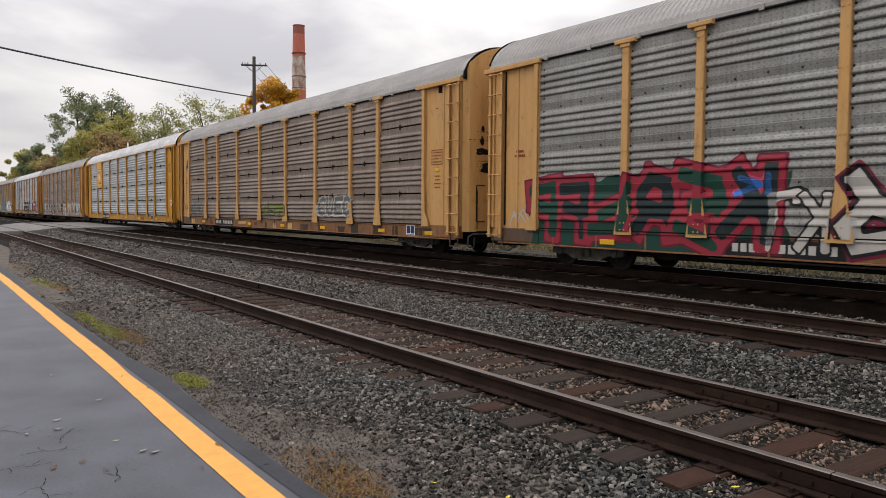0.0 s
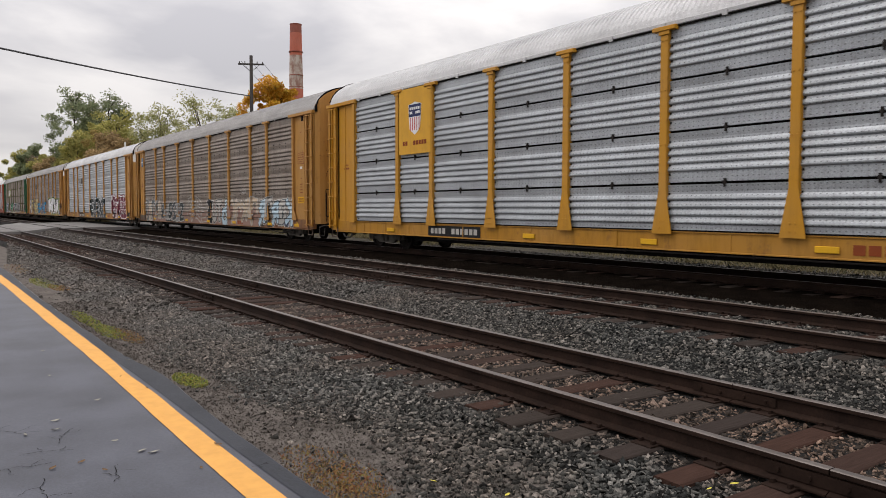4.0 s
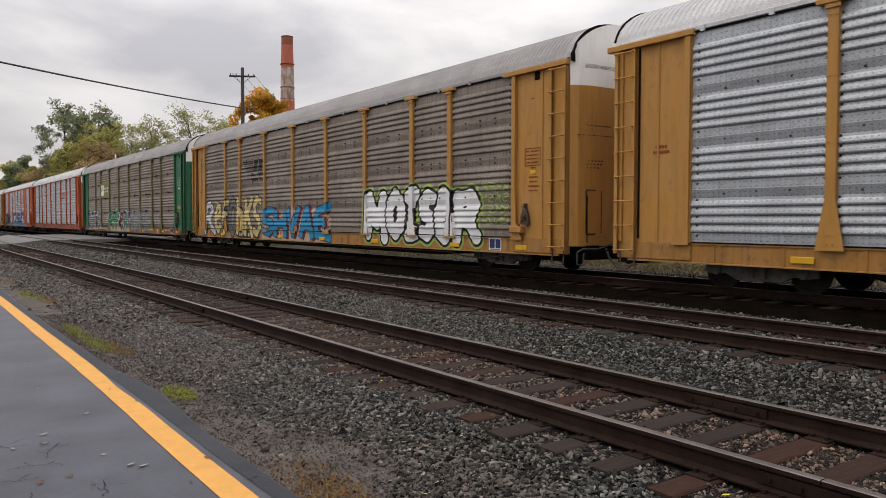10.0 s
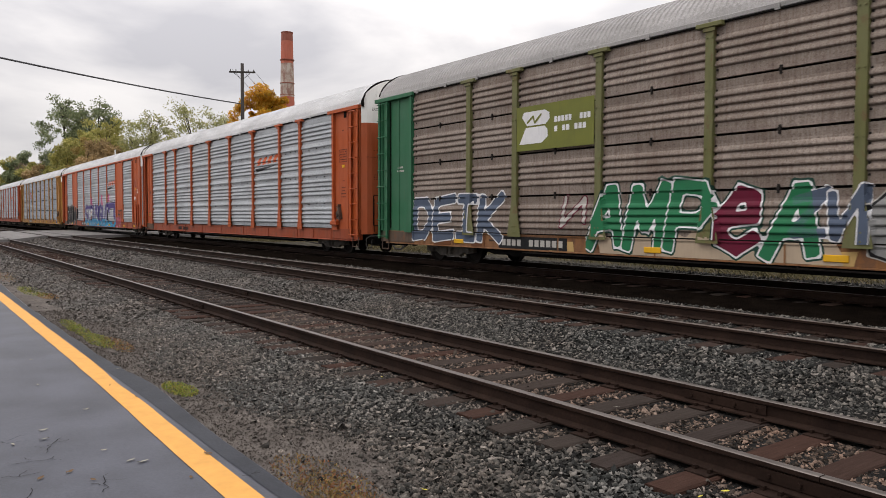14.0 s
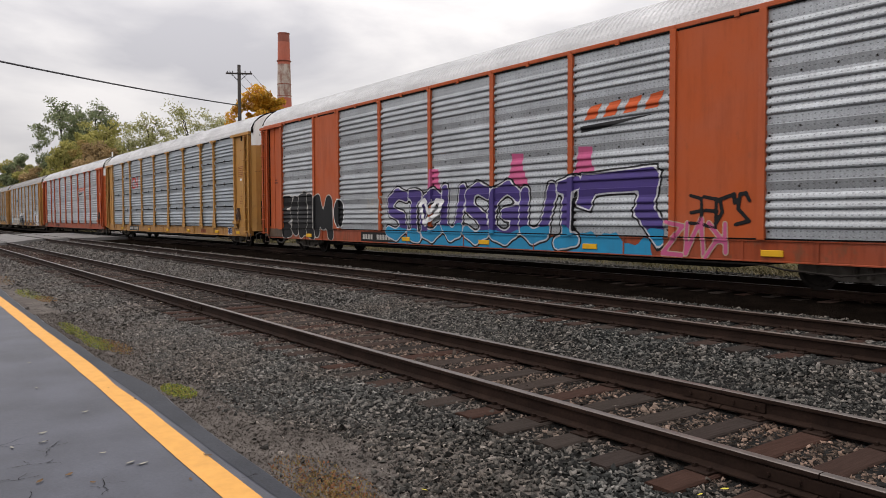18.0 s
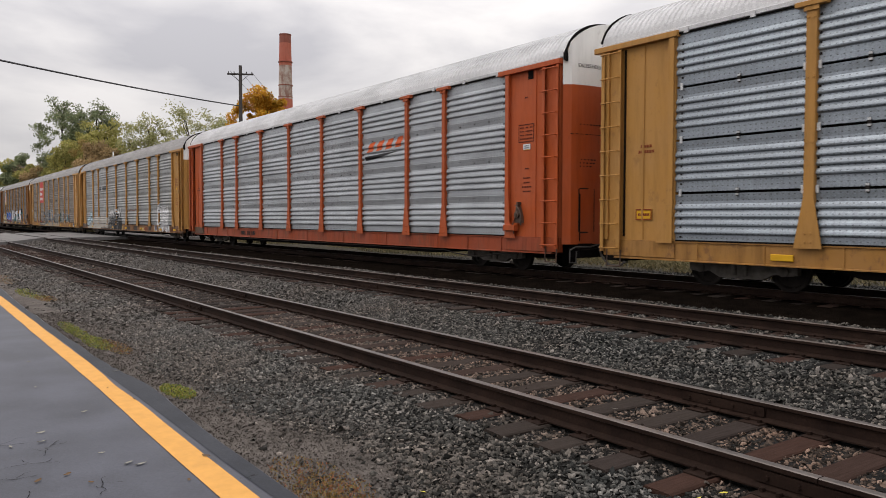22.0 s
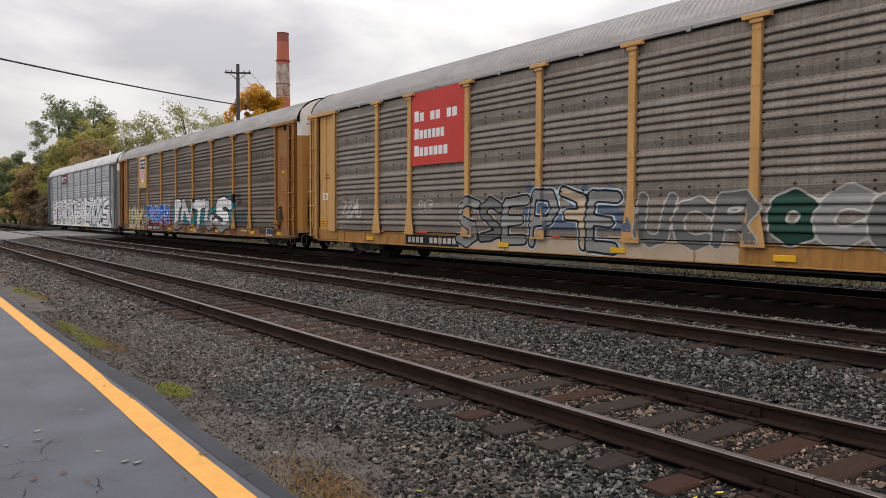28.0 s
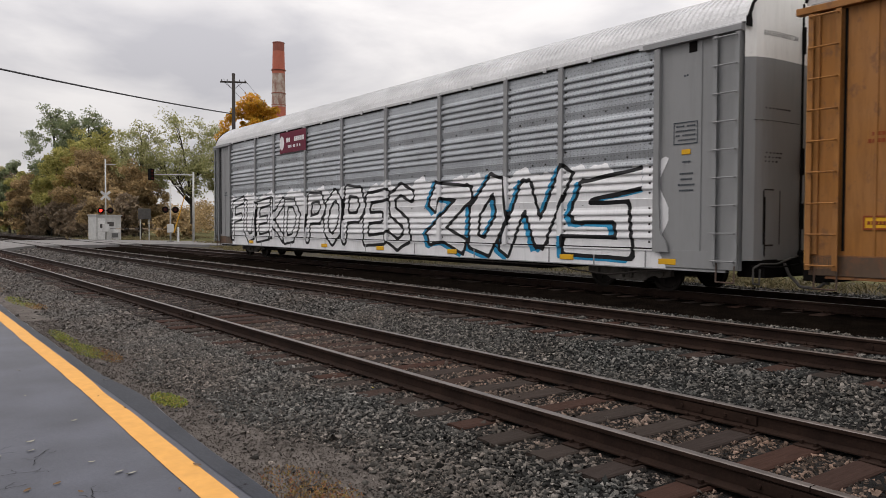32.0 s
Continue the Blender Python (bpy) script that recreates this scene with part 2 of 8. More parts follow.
M_STONE = stone_mat()
# near-black for grimy steel, and for shade drawn under cars and in gaps
M_STEEL_DARK = flat("grimy_black_steel_and_shade", (0.009, 0.008, 0.0075), 0.8, 0.0, 0.4, 5, 0.05)
M_STEEL_GREASE = flat("greasy_wheel_steel", (0.022, 0.018, 0.016), 0.7, 0.0, 0.4, 8, 0.1)
M_PIPE = flat("grey_pipe", (0.10, 0.094, 0.088), 0.6, 0.3, 0.4, 5)
M_WHITE = paint("white_end_paint", (0.80, 0.79, 0.76), 0.25, 0.6, 0.2)
M_ROOF_LIGHT = sheet("light_roof_sheet", (0.56, 0.56, 0.565), 0.15, 0.5, 0.2, (0.34, 0.34, 0.34), 0.15, 0.0)
M_ROOF_GREY = sheet("grey_roof_sheet", (0.33, 0.32, 0.315), 0.25, 0.55, 0.2, (0.20, 0.19, 0.175), 0.2, 0.0)
M_GAP = flat("tar_and_dirt", (0.012, 0.011, 0.01), 0.9, 0, 0.2, 5, 0.05)


# ---- mesh helpers ----
class Build:
    """Collects boxes, prisms and quads into one mesh."""

    def __init__(self):
        self.v, self.f = [], []

    def add(self, verts, faces):
        k = len(self.v)
        self.v += verts
        self.f += [tuple(i + k for i in f) for f in faces]
        return self

    def box(self, x0, x1, y0, y1, z0, z1, c=0.0):
        """A box; c cuts its long edges back so that they catch light."""
        if c <= 0:
            vs = [(x, y, z) for x in (x0, x1) for y in (y0, y1) for z in (z0, z1)]
            return self.add(vs, [(0, 1, 3, 2), (4, 6, 7, 5), (0, 4, 5, 1), (2, 3, 7, 6), (0, 2, 6, 4), (1, 5, 7, 3)])
        ring = [(y0 + c, z0), (y1 - c, z0), (y1, z0 + c), (y1, z1 - c), (y1 - c, z1), (y0 + c, z1), (y0, z1 - c), (y0, z0 + c)]
        return self.prism([(a, b) for a, b in ring], x0, x1)

    def prism(self, ring, x0, x1, axis=0):
        """A ring of (y, z) drawn along x (axis 0), of (x, z) along y (1), of (x, y) along z (2)."""
        n = len(ring)
        put = ((lambda a, b, t: (t, a, b)), (lambda a, b, t: (a, t, b)), (lambda a, b, t: (a, b, t)))[axis]
        vs = [put(a, b, t) for t in (x0, x1) for a, b in ring]
        fs = [(i, (i + 1) % n, n + (i + 1) % n, n + i) for i in range(n)]
        return self.add(vs, fs + [tuple(range(n - 1, -1, -1)), tuple(range(n, 2 * n))])

    def tube(self, a, b, r0, r1=None, n=8, caps=True):
        """A round bar from a to b."""
        a, b = Vector(a), Vector(b)
        r1 = r0 if r1 is None else r1
        w = (b - a).normalized()
        u = w.orthogonal().normalized()
        s = w.cross(u)
        vs = []
        for p, r in ((a, r0), (b, r1)):
            for i in range(n):
                t = 2 * math.pi * i / n
                vs.append(tuple(p + (u * math.cos(t) + s * math.sin(t)) * r))
        fs = [(i, (i + 1) % n, n + (i + 1) % n, n + i) for i in range(n)]
        if caps:
            fs += [tuple(range(n - 1, -1, -1)), tuple(range(n, 2 * n))]
        return self.add(vs, fs)

    def path(self, pts, r, n=6):
        for a, b in zip(pts, pts[1:]):
            self.tube(a, b, r, r, n)
        return self

    def mesh(self, name, mats, smooth=False):
        me = bpy.data.meshes.new(name)
        me.from_pydata(self.v, [], self.f)
        for m in mats if isinstance(mats, (list, tuple)) else [mats]:
            me.materials.append(m)
        bm = bmesh.new()
        bm.from_mesh(me)
        bmesh.ops.recalc_face_normals(bm, faces=bm.faces)
        bm.to_mesh(me)
        bm.free()
        if smooth:
            me.polygons.foreach_set("use_smooth", [True] * len(me.polygons))
        return me


def part(name, data, parent=None, label="", at=None):
    """Links mesh data as one object, under a thing or a part when parent is given."""
    ob = new(name, data)
    if parent is not None:
        ob.parent = parent
    if at is not None:
        ob.matrix_basis = at
    if label:
        ob["label"] = label
    return ob


def ease(a, b, t):
    t = min(1.0, max(0.0, (t - a) / (b - a)))
    return t * t * (3 - 2 * t)


# ---- the ground, one sheet out to the horizon ----
SIDING, MIDDLE, FAR = 5.31, 9.04, 14.27   # centre lines
X_ROAD = (-77.0, -57.0)                     # the level crossing


def ground_height(x, y):
    """Platform side low, ballast shoulders, the main tracks a step higher, flat beyond."""
    z = -0.24 + 0.045 * ease(3.0, 4.2, y)
    z += 0.215 * ease(6.6, 7.9, y)
    z += 0.045 * ease(12.0, 12.9, y)
    z -= 0.10 * ease(16.5, 19.0, y)
    z += 0.012 * noise.noise((x * 0.9, y * 0.9, 0.0)) + 0.02 * noise.noise((x * 0.2, y * 0.3, 3.0))
    return z


def make_ground():
    def steps(lo, hi, fine_lo, fine_hi, fine, n):
        inner = list(np.arange(fine_lo, fine_hi, fine))
        left = list(-np.geomspace(1, 1 + fine_lo - lo, n)[::-1] + 1 + fine_lo)[:-1]
        right = list(np.geomspace(1, 1 + hi - fine_hi, n) - 1 + fine_hi)
        return left + inner + right
    xs = steps(-1800.0, 900.0, -40.0, 14.0, 0.5, 40)
    ys = steps(-700.0, 1500.0, 1.5, 24.0, 0.4, 34)
    vs = [(x, y, ground_height(x, y) if -90 < x < 60 and -3 < y < 40 else -0.13 if y > 8 else -0.24) for y in ys for x in xs]
    n = len(xs)
    fs, idx = [], []
    for j in range(len(ys) - 1):
        for i in range(n - 1):
            fs.append((j * n + i, j * n + i + 1, (j + 1) * n + i + 1, (j + 1) * n + i))
            y = (ys[j] + ys[j + 1]) / 2
            # index 2, under and beside the train, has its shade in the colour
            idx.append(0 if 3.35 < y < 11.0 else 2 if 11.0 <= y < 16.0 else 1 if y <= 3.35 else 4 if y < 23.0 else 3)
    me = bpy.data.meshes.new("ground")
    me.from_pydata(vs, [], fs)
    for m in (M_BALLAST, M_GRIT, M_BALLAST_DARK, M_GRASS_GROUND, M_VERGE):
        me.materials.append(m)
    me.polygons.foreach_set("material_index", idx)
    me.polygons.foreach_set("use_smooth", [True] * len(idx))
    tagged(part("ground", me), "grey ballast, grit and dry grass beside the railway", "ground", kind="structure")


make_ground()


# ---- tracks: rails in lengths, sleepers, tie plates ----
def rail_ring(y, top, base):
    """The section of a rail: foot, web and head."""
    return [(y - 0.070, base), (y + 0.070, base), (y + 0.070, base + 0.012), (y + 0.012, base + 0.034), (y + 0.010, top - 0.045),
            (y + 0.036, top - 0.034), (y + 0.036, top - 0.006), (y + 0.028, top), (y - 0.028, top), (y - 0.036, top - 0.006),
            (y - 0.036, top - 0.034), (y - 0.010, top - 0.045), (y - 0.012, base + 0.034), (y - 0.070, base + 0.012)]


def make_track(name, yc, top, label, head, x0=-420.0, x1=60.0, near=(-26.0, 8.0), pitch=0.53):
    track = tagged(new(name), label, "railway track", kind="structure")
    base = top - 0.165
    for k, y in enumerate((yc - 0.7525, yc + 0.7525)):
        cuts = [x0, -120.0, -62.0, -38.0, -26.2, -14.3 - 1.7 * k, -2.4 - 1.7 * k, 9.6, x1]
        for a, b in zip(cuts, cuts[1:]):
            me = Build().prism(rail_ring(y, top, base), a + 0.004, b - 0.004).mesh("rail", [M_RAIL, head])
            for p in me.polygons:
                if p.normal.z > 0.5 and p.center.z > top - 0.01:
                    p.material_index = 1
            part("rail", me, track)
        for x in cuts[3:-1]:
            me = Build()
            for s in (-1, 1):
                me.box(x - 0.42, x + 0.42, y + s * 0.014, y + s * 0.034, base + 0.036, top - 0.05)
                for q in (-0.33, -0.12, 0.12, 0.33):
                    me.tube((x + q, y + s * 0.03, base + 0.075), (x + q, y + s * 0.055, base + 0.075), 0.016, n=6)
            part("joint_bar", me.mesh("joint_bar", M_RAIL), track)
    # sleepers: near ones are parts, the far rest is joined
    rng = random.Random(name)
    meshes = []
    for k in range(6):
        b = Build()
        w, h = 0.115, 0.16
        ring = [(-w, -h), (w, -h), (w, -0.012), (w - 0.015, 0), (-w + 0.02, 0.002 * k), (-w, -0.014)]
        b.prism(ring, -1.28 - 0.02 * k, 1.26 + 0.015 * k, 1)
        meshes.append(b.mesh("sleeper", M_SLEEPER))
    plate = Build()
    for s in (-1, 1):
        yy = s * 0.7525
        plate.box(-0.095, 0.095, yy - 0.17, yy + 0.17, 0.0, 0.014, 0.004)
        for px, py in ((-0.06, -0.095), (0.06, 0.095), (-0.06, 0.1), (0.06, -0.1)):
            plate.box(px - 0.012, px + 0.012, yy + py - 0.018, yy + py + 0.018, 0.012, 0.04)
    plate_mesh = plate.mesh("tie_plate", M_RAIL)
    top_s = base - 0.012
    x = near[0]
    while x < near[1]:
        m = pose(x + rng.uniform(-0.03, 0.03), yc + rng.uniform(-0.04, 0.04), top_s + rng.uniform(-0.008, 0.002), 0, 0, rng.uniform(-1.2, 1.2))
        part("sleeper", rng.choice(meshes), track, at=m)
        part("tie_plate", plate_mesh, track, at=pose(m.translation.x, yc, top_s - 0.002))
        x += pitch
    rest = Build()
    for a, b in ((-75.0, near[0]), (near[1], 24.0)):
        x = a
        while x < b:
            rest.box(x - 0.11, x + 0.11, yc - 1.27, yc + 1.27, top_s - 0.12, top_s + rng.uniform(-0.012, 0.0))
            x += pitch
    tagged(part("far_sleepers", rest.mesh("far_sleepers", M_SLEEPER), track), kind="stuff")
    return track


make_track("track_siding", SIDING, 0.0, "rusty siding rails on weathered wooden sleepers", M_RAILTOP)
make_track("track_middle", MIDDLE, 0.21, "dark rails on wooden sleepers, raised on ballast", M_RAILTOP_RUSTY, near=(-20.0, 8.0))
make_track("track_main", FAR, 0.246, "main line rails under the freight train", M_RAILTOP_RUSTY, near=(-18.0, 8.0))


# ---- the platform: worn asphalt with a yellow safety line ----
def make_platform():
    plat = tagged(new("platform"), "worn dark asphalt platform with a yellow safety line", "platform", kind="structure")
    rng = random.Random(5)
    top, edge = -0.05, 1.915
    xs = list(np.arange(-46.0, 14.0, 0.2))
    b = Build()
    lip = [edge + 0.09 * math.exp(-((x + 7.4) / 1.2) ** 2) + 0.12 * ease(15.0, 22.0, -x) + 0.02 * noise.noise((x * 1.1, 0, 0)) + 0.016 * noise.noise((x * 4.6, 4, 0)) for x in xs]
    for x, e in zip(xs, lip):
        b.v += [(x, -9.0, top), (x, 1.0, top), (x, e - 0.03, top + 0.0), (x, e, top - 0.03), (x, e + 0.035, -0.32)]
    for i in range(len(xs) - 1):
        for j in range(4):
            b.f.append((i * 5 + j, i * 5 + 5 + j, i * 5 + 6 + j, i * 5 + 1 + j))
    part("paving", b.mesh("paving", M_ASPHALT), plat, "dark grey worn asphalt")
    b = Build()
    for x in xs:
        w = 0.012 * noise.noise((x * 1.1, 9, 0)) + 0.055 * ease(4.2, 9.2, -x) + 0.03 * ease(9.0, 20.0, -x)
        q = 0.007 * noise.noise((x * 5, 1, 0))
        pinch = 0.028 * math.exp(-((x + 7.8) / 0.55) ** 2)
        b.v += [(x, 1.505 + w + q, top + 0.004), (x, 1.692 + w - pinch - 0.7 * q, top + 0.004)]
    for i in range(len(xs) - 1):
        b.f.append((i * 2, i * 2 + 2, i * 2 + 3, i * 2 + 1))
    part("safety_line", b.mesh("safety_line", M_YELLOW_LINE), plat, "thick yellow painted line")
    # a darker strip along the edge, patched
    b = Build()
    for x, e in zip(xs, lip):
        w = 0.03 * noise.noise((x * 0.5, 19, 0))
        b.v += [(x, 1.76 + w, top + 0.003), (x, e - 0.035, top + 0.003)]
    for i in range(len(xs) - 1):
        b.f.append((i * 2, i * 2 + 2, i * 2 + 3, i * 2 + 1))
    part("edge_strip", b.mesh("edge_strip", M_ASPHALT_EDGE), plat, "darker asphalt strip along the edge")
    # cracks
    def crack(x, y, a, count, width):
        pts = []
        for _ in range(count):
            pts.append((x, y))
            q = a + rng.uniform(-0.8, 0.8)
            x, y = x + 0.04 * math.cos(q), min(1.88, y + 0.04 * math.sin(q))
        b = Build()
        for (xa, ya), (xb, yb) in zip(pts, pts[1:]):
            d = Vector((xb - xa, yb - ya, 0)).normalized() * width * rng.uniform(0.5, 1.2)
            b.add([(xa - d.y, ya + d.x, top + 0.0045), (xa + d.y, ya - d.x, top + 0.0045), (xb + d.y, yb - d.x, top + 0.0045), (xb - d.y, yb + d.x, top + 0.0045)], [(0, 1, 2, 3)])
        part("crack", b.mesh("crack", M_GAP), plat)
        return pts

    for x, y, a, count in ((-5.35, 0.30, 1.2, 12), (-5.05, 0.62, 0.25, 14), (-5.6, 0.55, 1.9, 9), (-6.4, 0.25, 0.9, 16), (-4.75, 0.95, 2.7, 10), (-5.75, 0.80, 2.9, 11), (-4.55, 1.72, 1.3, 4), (-7.4, 0.3, 0.5, 12)):
        trail = crack(x, y, a, count, 0.0022)
        for k in (count // 3, 2 * count // 3):
            crack(*trail[k], a + rng.choice((-1.1, 1.1)), count // 3 + 1, 0.0015)


make_platform()


# ---- the level crossing ----
def make_crossing():
    road = tagged(new("road_crossing"), "pale concrete road crossing the tracks on the level", "road", kind="structure")
    b = Build()
    a, c = X_ROAD
    prof = [(-14.0, -0.05), (3.4, -0.02), (4.3, 0.0), (6.3, 0.005), (7.9, 0.2), (15.2, 0.25), (18.5, 0.18), (26, 0.02), (70.0, 0.05)]
    for (y0, z0), (y1, z1) in zip(prof, prof[1:]):
        b.add([(a, y0, z0), (c, y0, z0), (c, y1, z1), (a, y1, z1)], [(0, 1, 2, 3)])
        for x in (a, c):
            b.add([(x, y0, z0), (x, y1, z1), (x, y1, z1 - 0.5), (x, y0, z0 - 0.5)], [(0, 1, 2, 3)])
    part("roadway", b.mesh("roadway", M_CONCRETE), road)
    for yc, top in ((SIDING, 0.0), (MIDDLE, 0.21), (FAR, 0.246)):
        for y in (yc - 0.7525, yc + 0.7525):
            for s in (-0.11, 0.06):
                part("flangeway", Build().box(a, c, y + s, y + s + 0.05, top - 0.1, top + 0.008).mesh("flangeway", M_GAP), road)


make_crossing()


# ---- the train: fifteen covered car carriers, built part by part ----
PITCH, BODY, SPEED, X_AT_20 = 28.65, 27.30, 11.919, -8.293
POSTS = (-4.62, -6.56, -9.40, -12.24, -15.08, -17.90, -20.72, -22.62)
PANEL_ENDS = (-1.95, *POSTS, -25.40)
Z_SILL, Z_DECK, Z_TOP, HALF = 0.48, 0.88, 5.03, 1.52


# first rib above the deck, sheet height and rib pitch of the two makes of side
RIBS = {"plain": (0.20, 1.008, 0.165), "jointed": (0.14, 1.046, 0.157), "lapped": (0.17, 1.025, 0.158)}


def seam_z(kind, g):
    """Height of the joint above sheet g."""
    first, step, p = RIBS[kind]
    return Z_DECK + first + step * g + 4 * p + 0.19


def rib_profile(kind):
    """(z, outward) along the side sheet from deck to eave: four sheets, each with ribs above a flat band."""
    pts = [(Z_DECK, 0.0)]
    first, step, p = RIBS[kind]
    for g in range(4):
        start = Z_DECK + first + step * g
        for r in range(4):
            q = start + r * p
            pts += [(q, 0.0), (q + 0.07 * p, 0.022), (q + 0.18 * p, 0.040), (q + 0.32 * p, 0.043), (q + 0.56 * p, 0.030), (q + 0.82 * p, 0.006)]
        end = start + 4 * p
        if g < 3:
            mid = end + 0.19
            if kind == "jointed":
                pts += [(end + 0.02, 0.004), (mid - 0.027, 0.022), (mid - 0.025, -0.05), (mid + 0.020, -0.05), (mid + 0.022, 0.004), (start + step - 0.01, 0.0)]
            elif kind == "lapped":
                pts += [(end + 0.02, 0.0), (mid - 0.06, 0.004), (mid - 0.055, 0.050), (mid - 0.02, 0.050), (mid + 0.11, 0.004), (start + step - 0.01, 0.0)]
            else:
                pts += [(end + 0.02, 0.0), (mid - 0.01, 0.032), (mid, 0.010), (start + step - 0.01, 0.004)]
    pts.append((Z_TOP, 0.0))
    return pts


PROFILES = {k: rib_profile(k) for k in RIBS}


def sheet_out(kind, z):
    pts = PROFILES[kind]
    for (a, p), (b, q) in zip(pts, pts[1:]):
        if a <= z <= b:
            return p + (q - p) * (z - a) / max(1e-6, b - a)
    return 0.0


SHARED = {}


def shared(key, make):
    if key not in SHARED:
        SHARED[key] = make()
    return SHARED[key]


M_BOLT = flat("dark_bolt", (0.022, 0.018, 0.016), 0.7, 0.2, 0.3, 20)
M_CLIP = flat("pale_zinc_clip", (0.60, 0.60, 0.60), 0.5, 0.2, 0.3, 12)


def panel_mesh(kind, w, mat):
    def make():
        b = Build()
        pts = PROFILES[kind]
        for z, o in pts:
            b.v += [(0, -o, z), (-w, -o, z), (0, 0.06, z), (-w, 0.06, z)]
        for i in range(len(pts) - 1):
            if pts[i][1] < -0.04 and pts[i + 1][1] < -0.04:
                continue
            k = i * 4
            b.f.append((k, k + 4, k + 5, k + 1))
            b.f.append((k + 2, k + 3, k + 7, k + 6))
            b.f.append((k, k + 2, k + 6, k + 4))
            b.f.append((k + 1, k + 5, k + 7, k + 3))
        n_sheet = len(b.f)
        first, step, p = RIBS[kind]
        for g in range(4):
            foot = Z_DECK + first + step * g
            for z in [foot - 0.05] + [foot + r * p + 0.9 * p for r in range(4)]:
                for x in (-0.125, -w + 0.125):
                    b.box(x - 0.019, x + 0.019, -0.016, 0.0, z - 0.019, z + 0.019)
            if g == 3:
                continue
            if kind == "jointed":
                z = seam_z(kind, g)
                b.box(-w * 0.5 - 0.018, -w * 0.5 + 0.018, -0.045, 0.02, z - 0.085, z + 0.075)
                b.box(-w * 0.5 - 0.03, -w * 0.5 + 0.03, -0.05, 0.0, z - 0.03, z + 0.03)
            else:
                old = mat.name in ("umber_sheet", "brown_grey_sheet", "dark_grey_sheet")
                for u in (0.27, 0.5, 0.74):
                    for row in ((0.08, 0.21) if old else (0.09,)):
                        z = foot + 4 * p + row + (0.03 if not old else 0.008) * ((g + int(u * 10)) % 3 - 1)
                        r = 0.021 if old else 0.018
                        b.box(-w * u - r, -w * u + r, -0.036 if row > 0.1 else -0.024, 0.0, z - r, z + r)
        me = b.mesh("side_panel", [mat, M_BOLT])
        for p in me.polygons:
            p.material_index = 1 if p.index >= n_sheet else 0
        return me
    return shared(("panel", kind, round(w, 3), mat.name), make)


def post_mesh(style, mat):
    """An upright post: T cap under the eave, slim shaft, flared foot on the sill."""
    def make():
        b = Build()
        if style == "flush":
            b.box(-0.07, 0.07, -0.075, 0.05, Z_DECK, Z_TOP - 0.02, 0.006)
            return b.mesh("post", mat)
        w, f = (0.068, 0.21) if style == "slim" else (0.085, 0.25)
        ring = [(-f, Z_DECK - 0.06), (f, Z_DECK - 0.06), (f - 0.03, Z_DECK + 0.12), (w, Z_DECK + 0.85), (w, Z_TOP - 0.12), (-w, Z_TOP - 0.12), (-w, Z_DECK + 0.85), (-f + 0.03, Z_DECK + 0.12)]
        b.prism(ring, -0.095, -0.082, 1)
        for s in (-1, 1):
            b.box(s * w - 0.008, s * w + 0.008, -0.09, 0.04, Z_DECK, Z_TOP - 0.12)
        b.box(-0.28, 0.28, -0.14, -0.02, Z_TOP - 0.11, Z_TOP - 0.02, 0.01)
        b.box(-0.13, 0.13, -0.12, -0.09, Z_TOP - 0.19, Z_TOP - 0.11, 0.006)
        for z in (Z_DECK + 0.05, Z_DECK + 0.2, Z_TOP - 0.3, Z_TOP - 1.3, Z_TOP - 2.4):
            for s in (-0.05, 0.05):
                b.tube((s, -0.10, z), (s, -0.115, z), 0.018, n=6)
        return b.mesh("post", mat)
    return shared(("post", style, mat.name), make)


def arch(y, apex=5.98):
    """Height of the roof over y."""
    u = abs(y) / (HALF + 0.02)
    return Z_TOP + 0.06 + (apex - Z_TOP - 0.06) * (1 - u ** 2.3) ** 0.62


def roof_mesh(mat):
    def make():
        b = Build()
        ys = [-(HALF + 0.02), -1.50, -1.40, -1.22, -0.95, -0.55, 0.0, 0.6, 1.1, 1.4, HALF + 0.02]
        xs = []
        x = -0.12
        while x > -BODY + 0.2:
            xs += [(x, 0.0), (x - 0.055, 0.0), (x - 0.075, 0.036), (x - 0.125, 0.034)]
            x -= 0.145
        xs = [(0.10, 0.0)] + xs + [(-BODY - 0.10, 0.0)]
        n = len(ys)
        for x, o in xs:
            b.v += [(x, y, arch(y) + (o if 0 < j < n - 1 else 0)) for j, y in enumerate(ys)]
        for i in range(len(xs) - 1):
            for j in range(n - 1):
                b.f.append((i * n + j, i * n + j + 1, i * n + n + j + 1, i * n + n + j))
        return b.mesh("roof", mat)
    return shared(("roof", mat.name), make)


def end_wall_mesh(low, high, split):
    """The bowed end door with its arched head; the top is painted another colour above split."""
    def make():
        b = Build()
        ys = [HALF * k / 10 for k in range(-10, 11)]
        n = len(ys)
        for row in range(7):
            for y in ys:
                top = arch(y * 0.985) - 0.02
                z = (0.72, 1.6, 2.6, 3.6, split, split + (top - split) * 0.5 if top > split else split, top)[row]
                z = min(z, top)
                x = 0.03 + 0.26 * (1 - abs(y / HALF) ** 4) ** 0.6
                b.v.append((x, y, z))
        for r in range(6):
            for j in range(n - 1):
                b.f.append((r * n + j, r * n + j + 1, (r + 1) * n + j + 1, (r + 1) * n + j))
        me = b.mesh("end_door", [low, high])
        for p in me.polygons:
            p.material_index = 1 if p.center.z > split else 0
        return me
    return shared(("end", low.name, high.name), make)


def bulge(y):
    return 0.03 + 0.26 * (1 - min(1.0, abs(y / HALF)) ** 4) ** 0.6


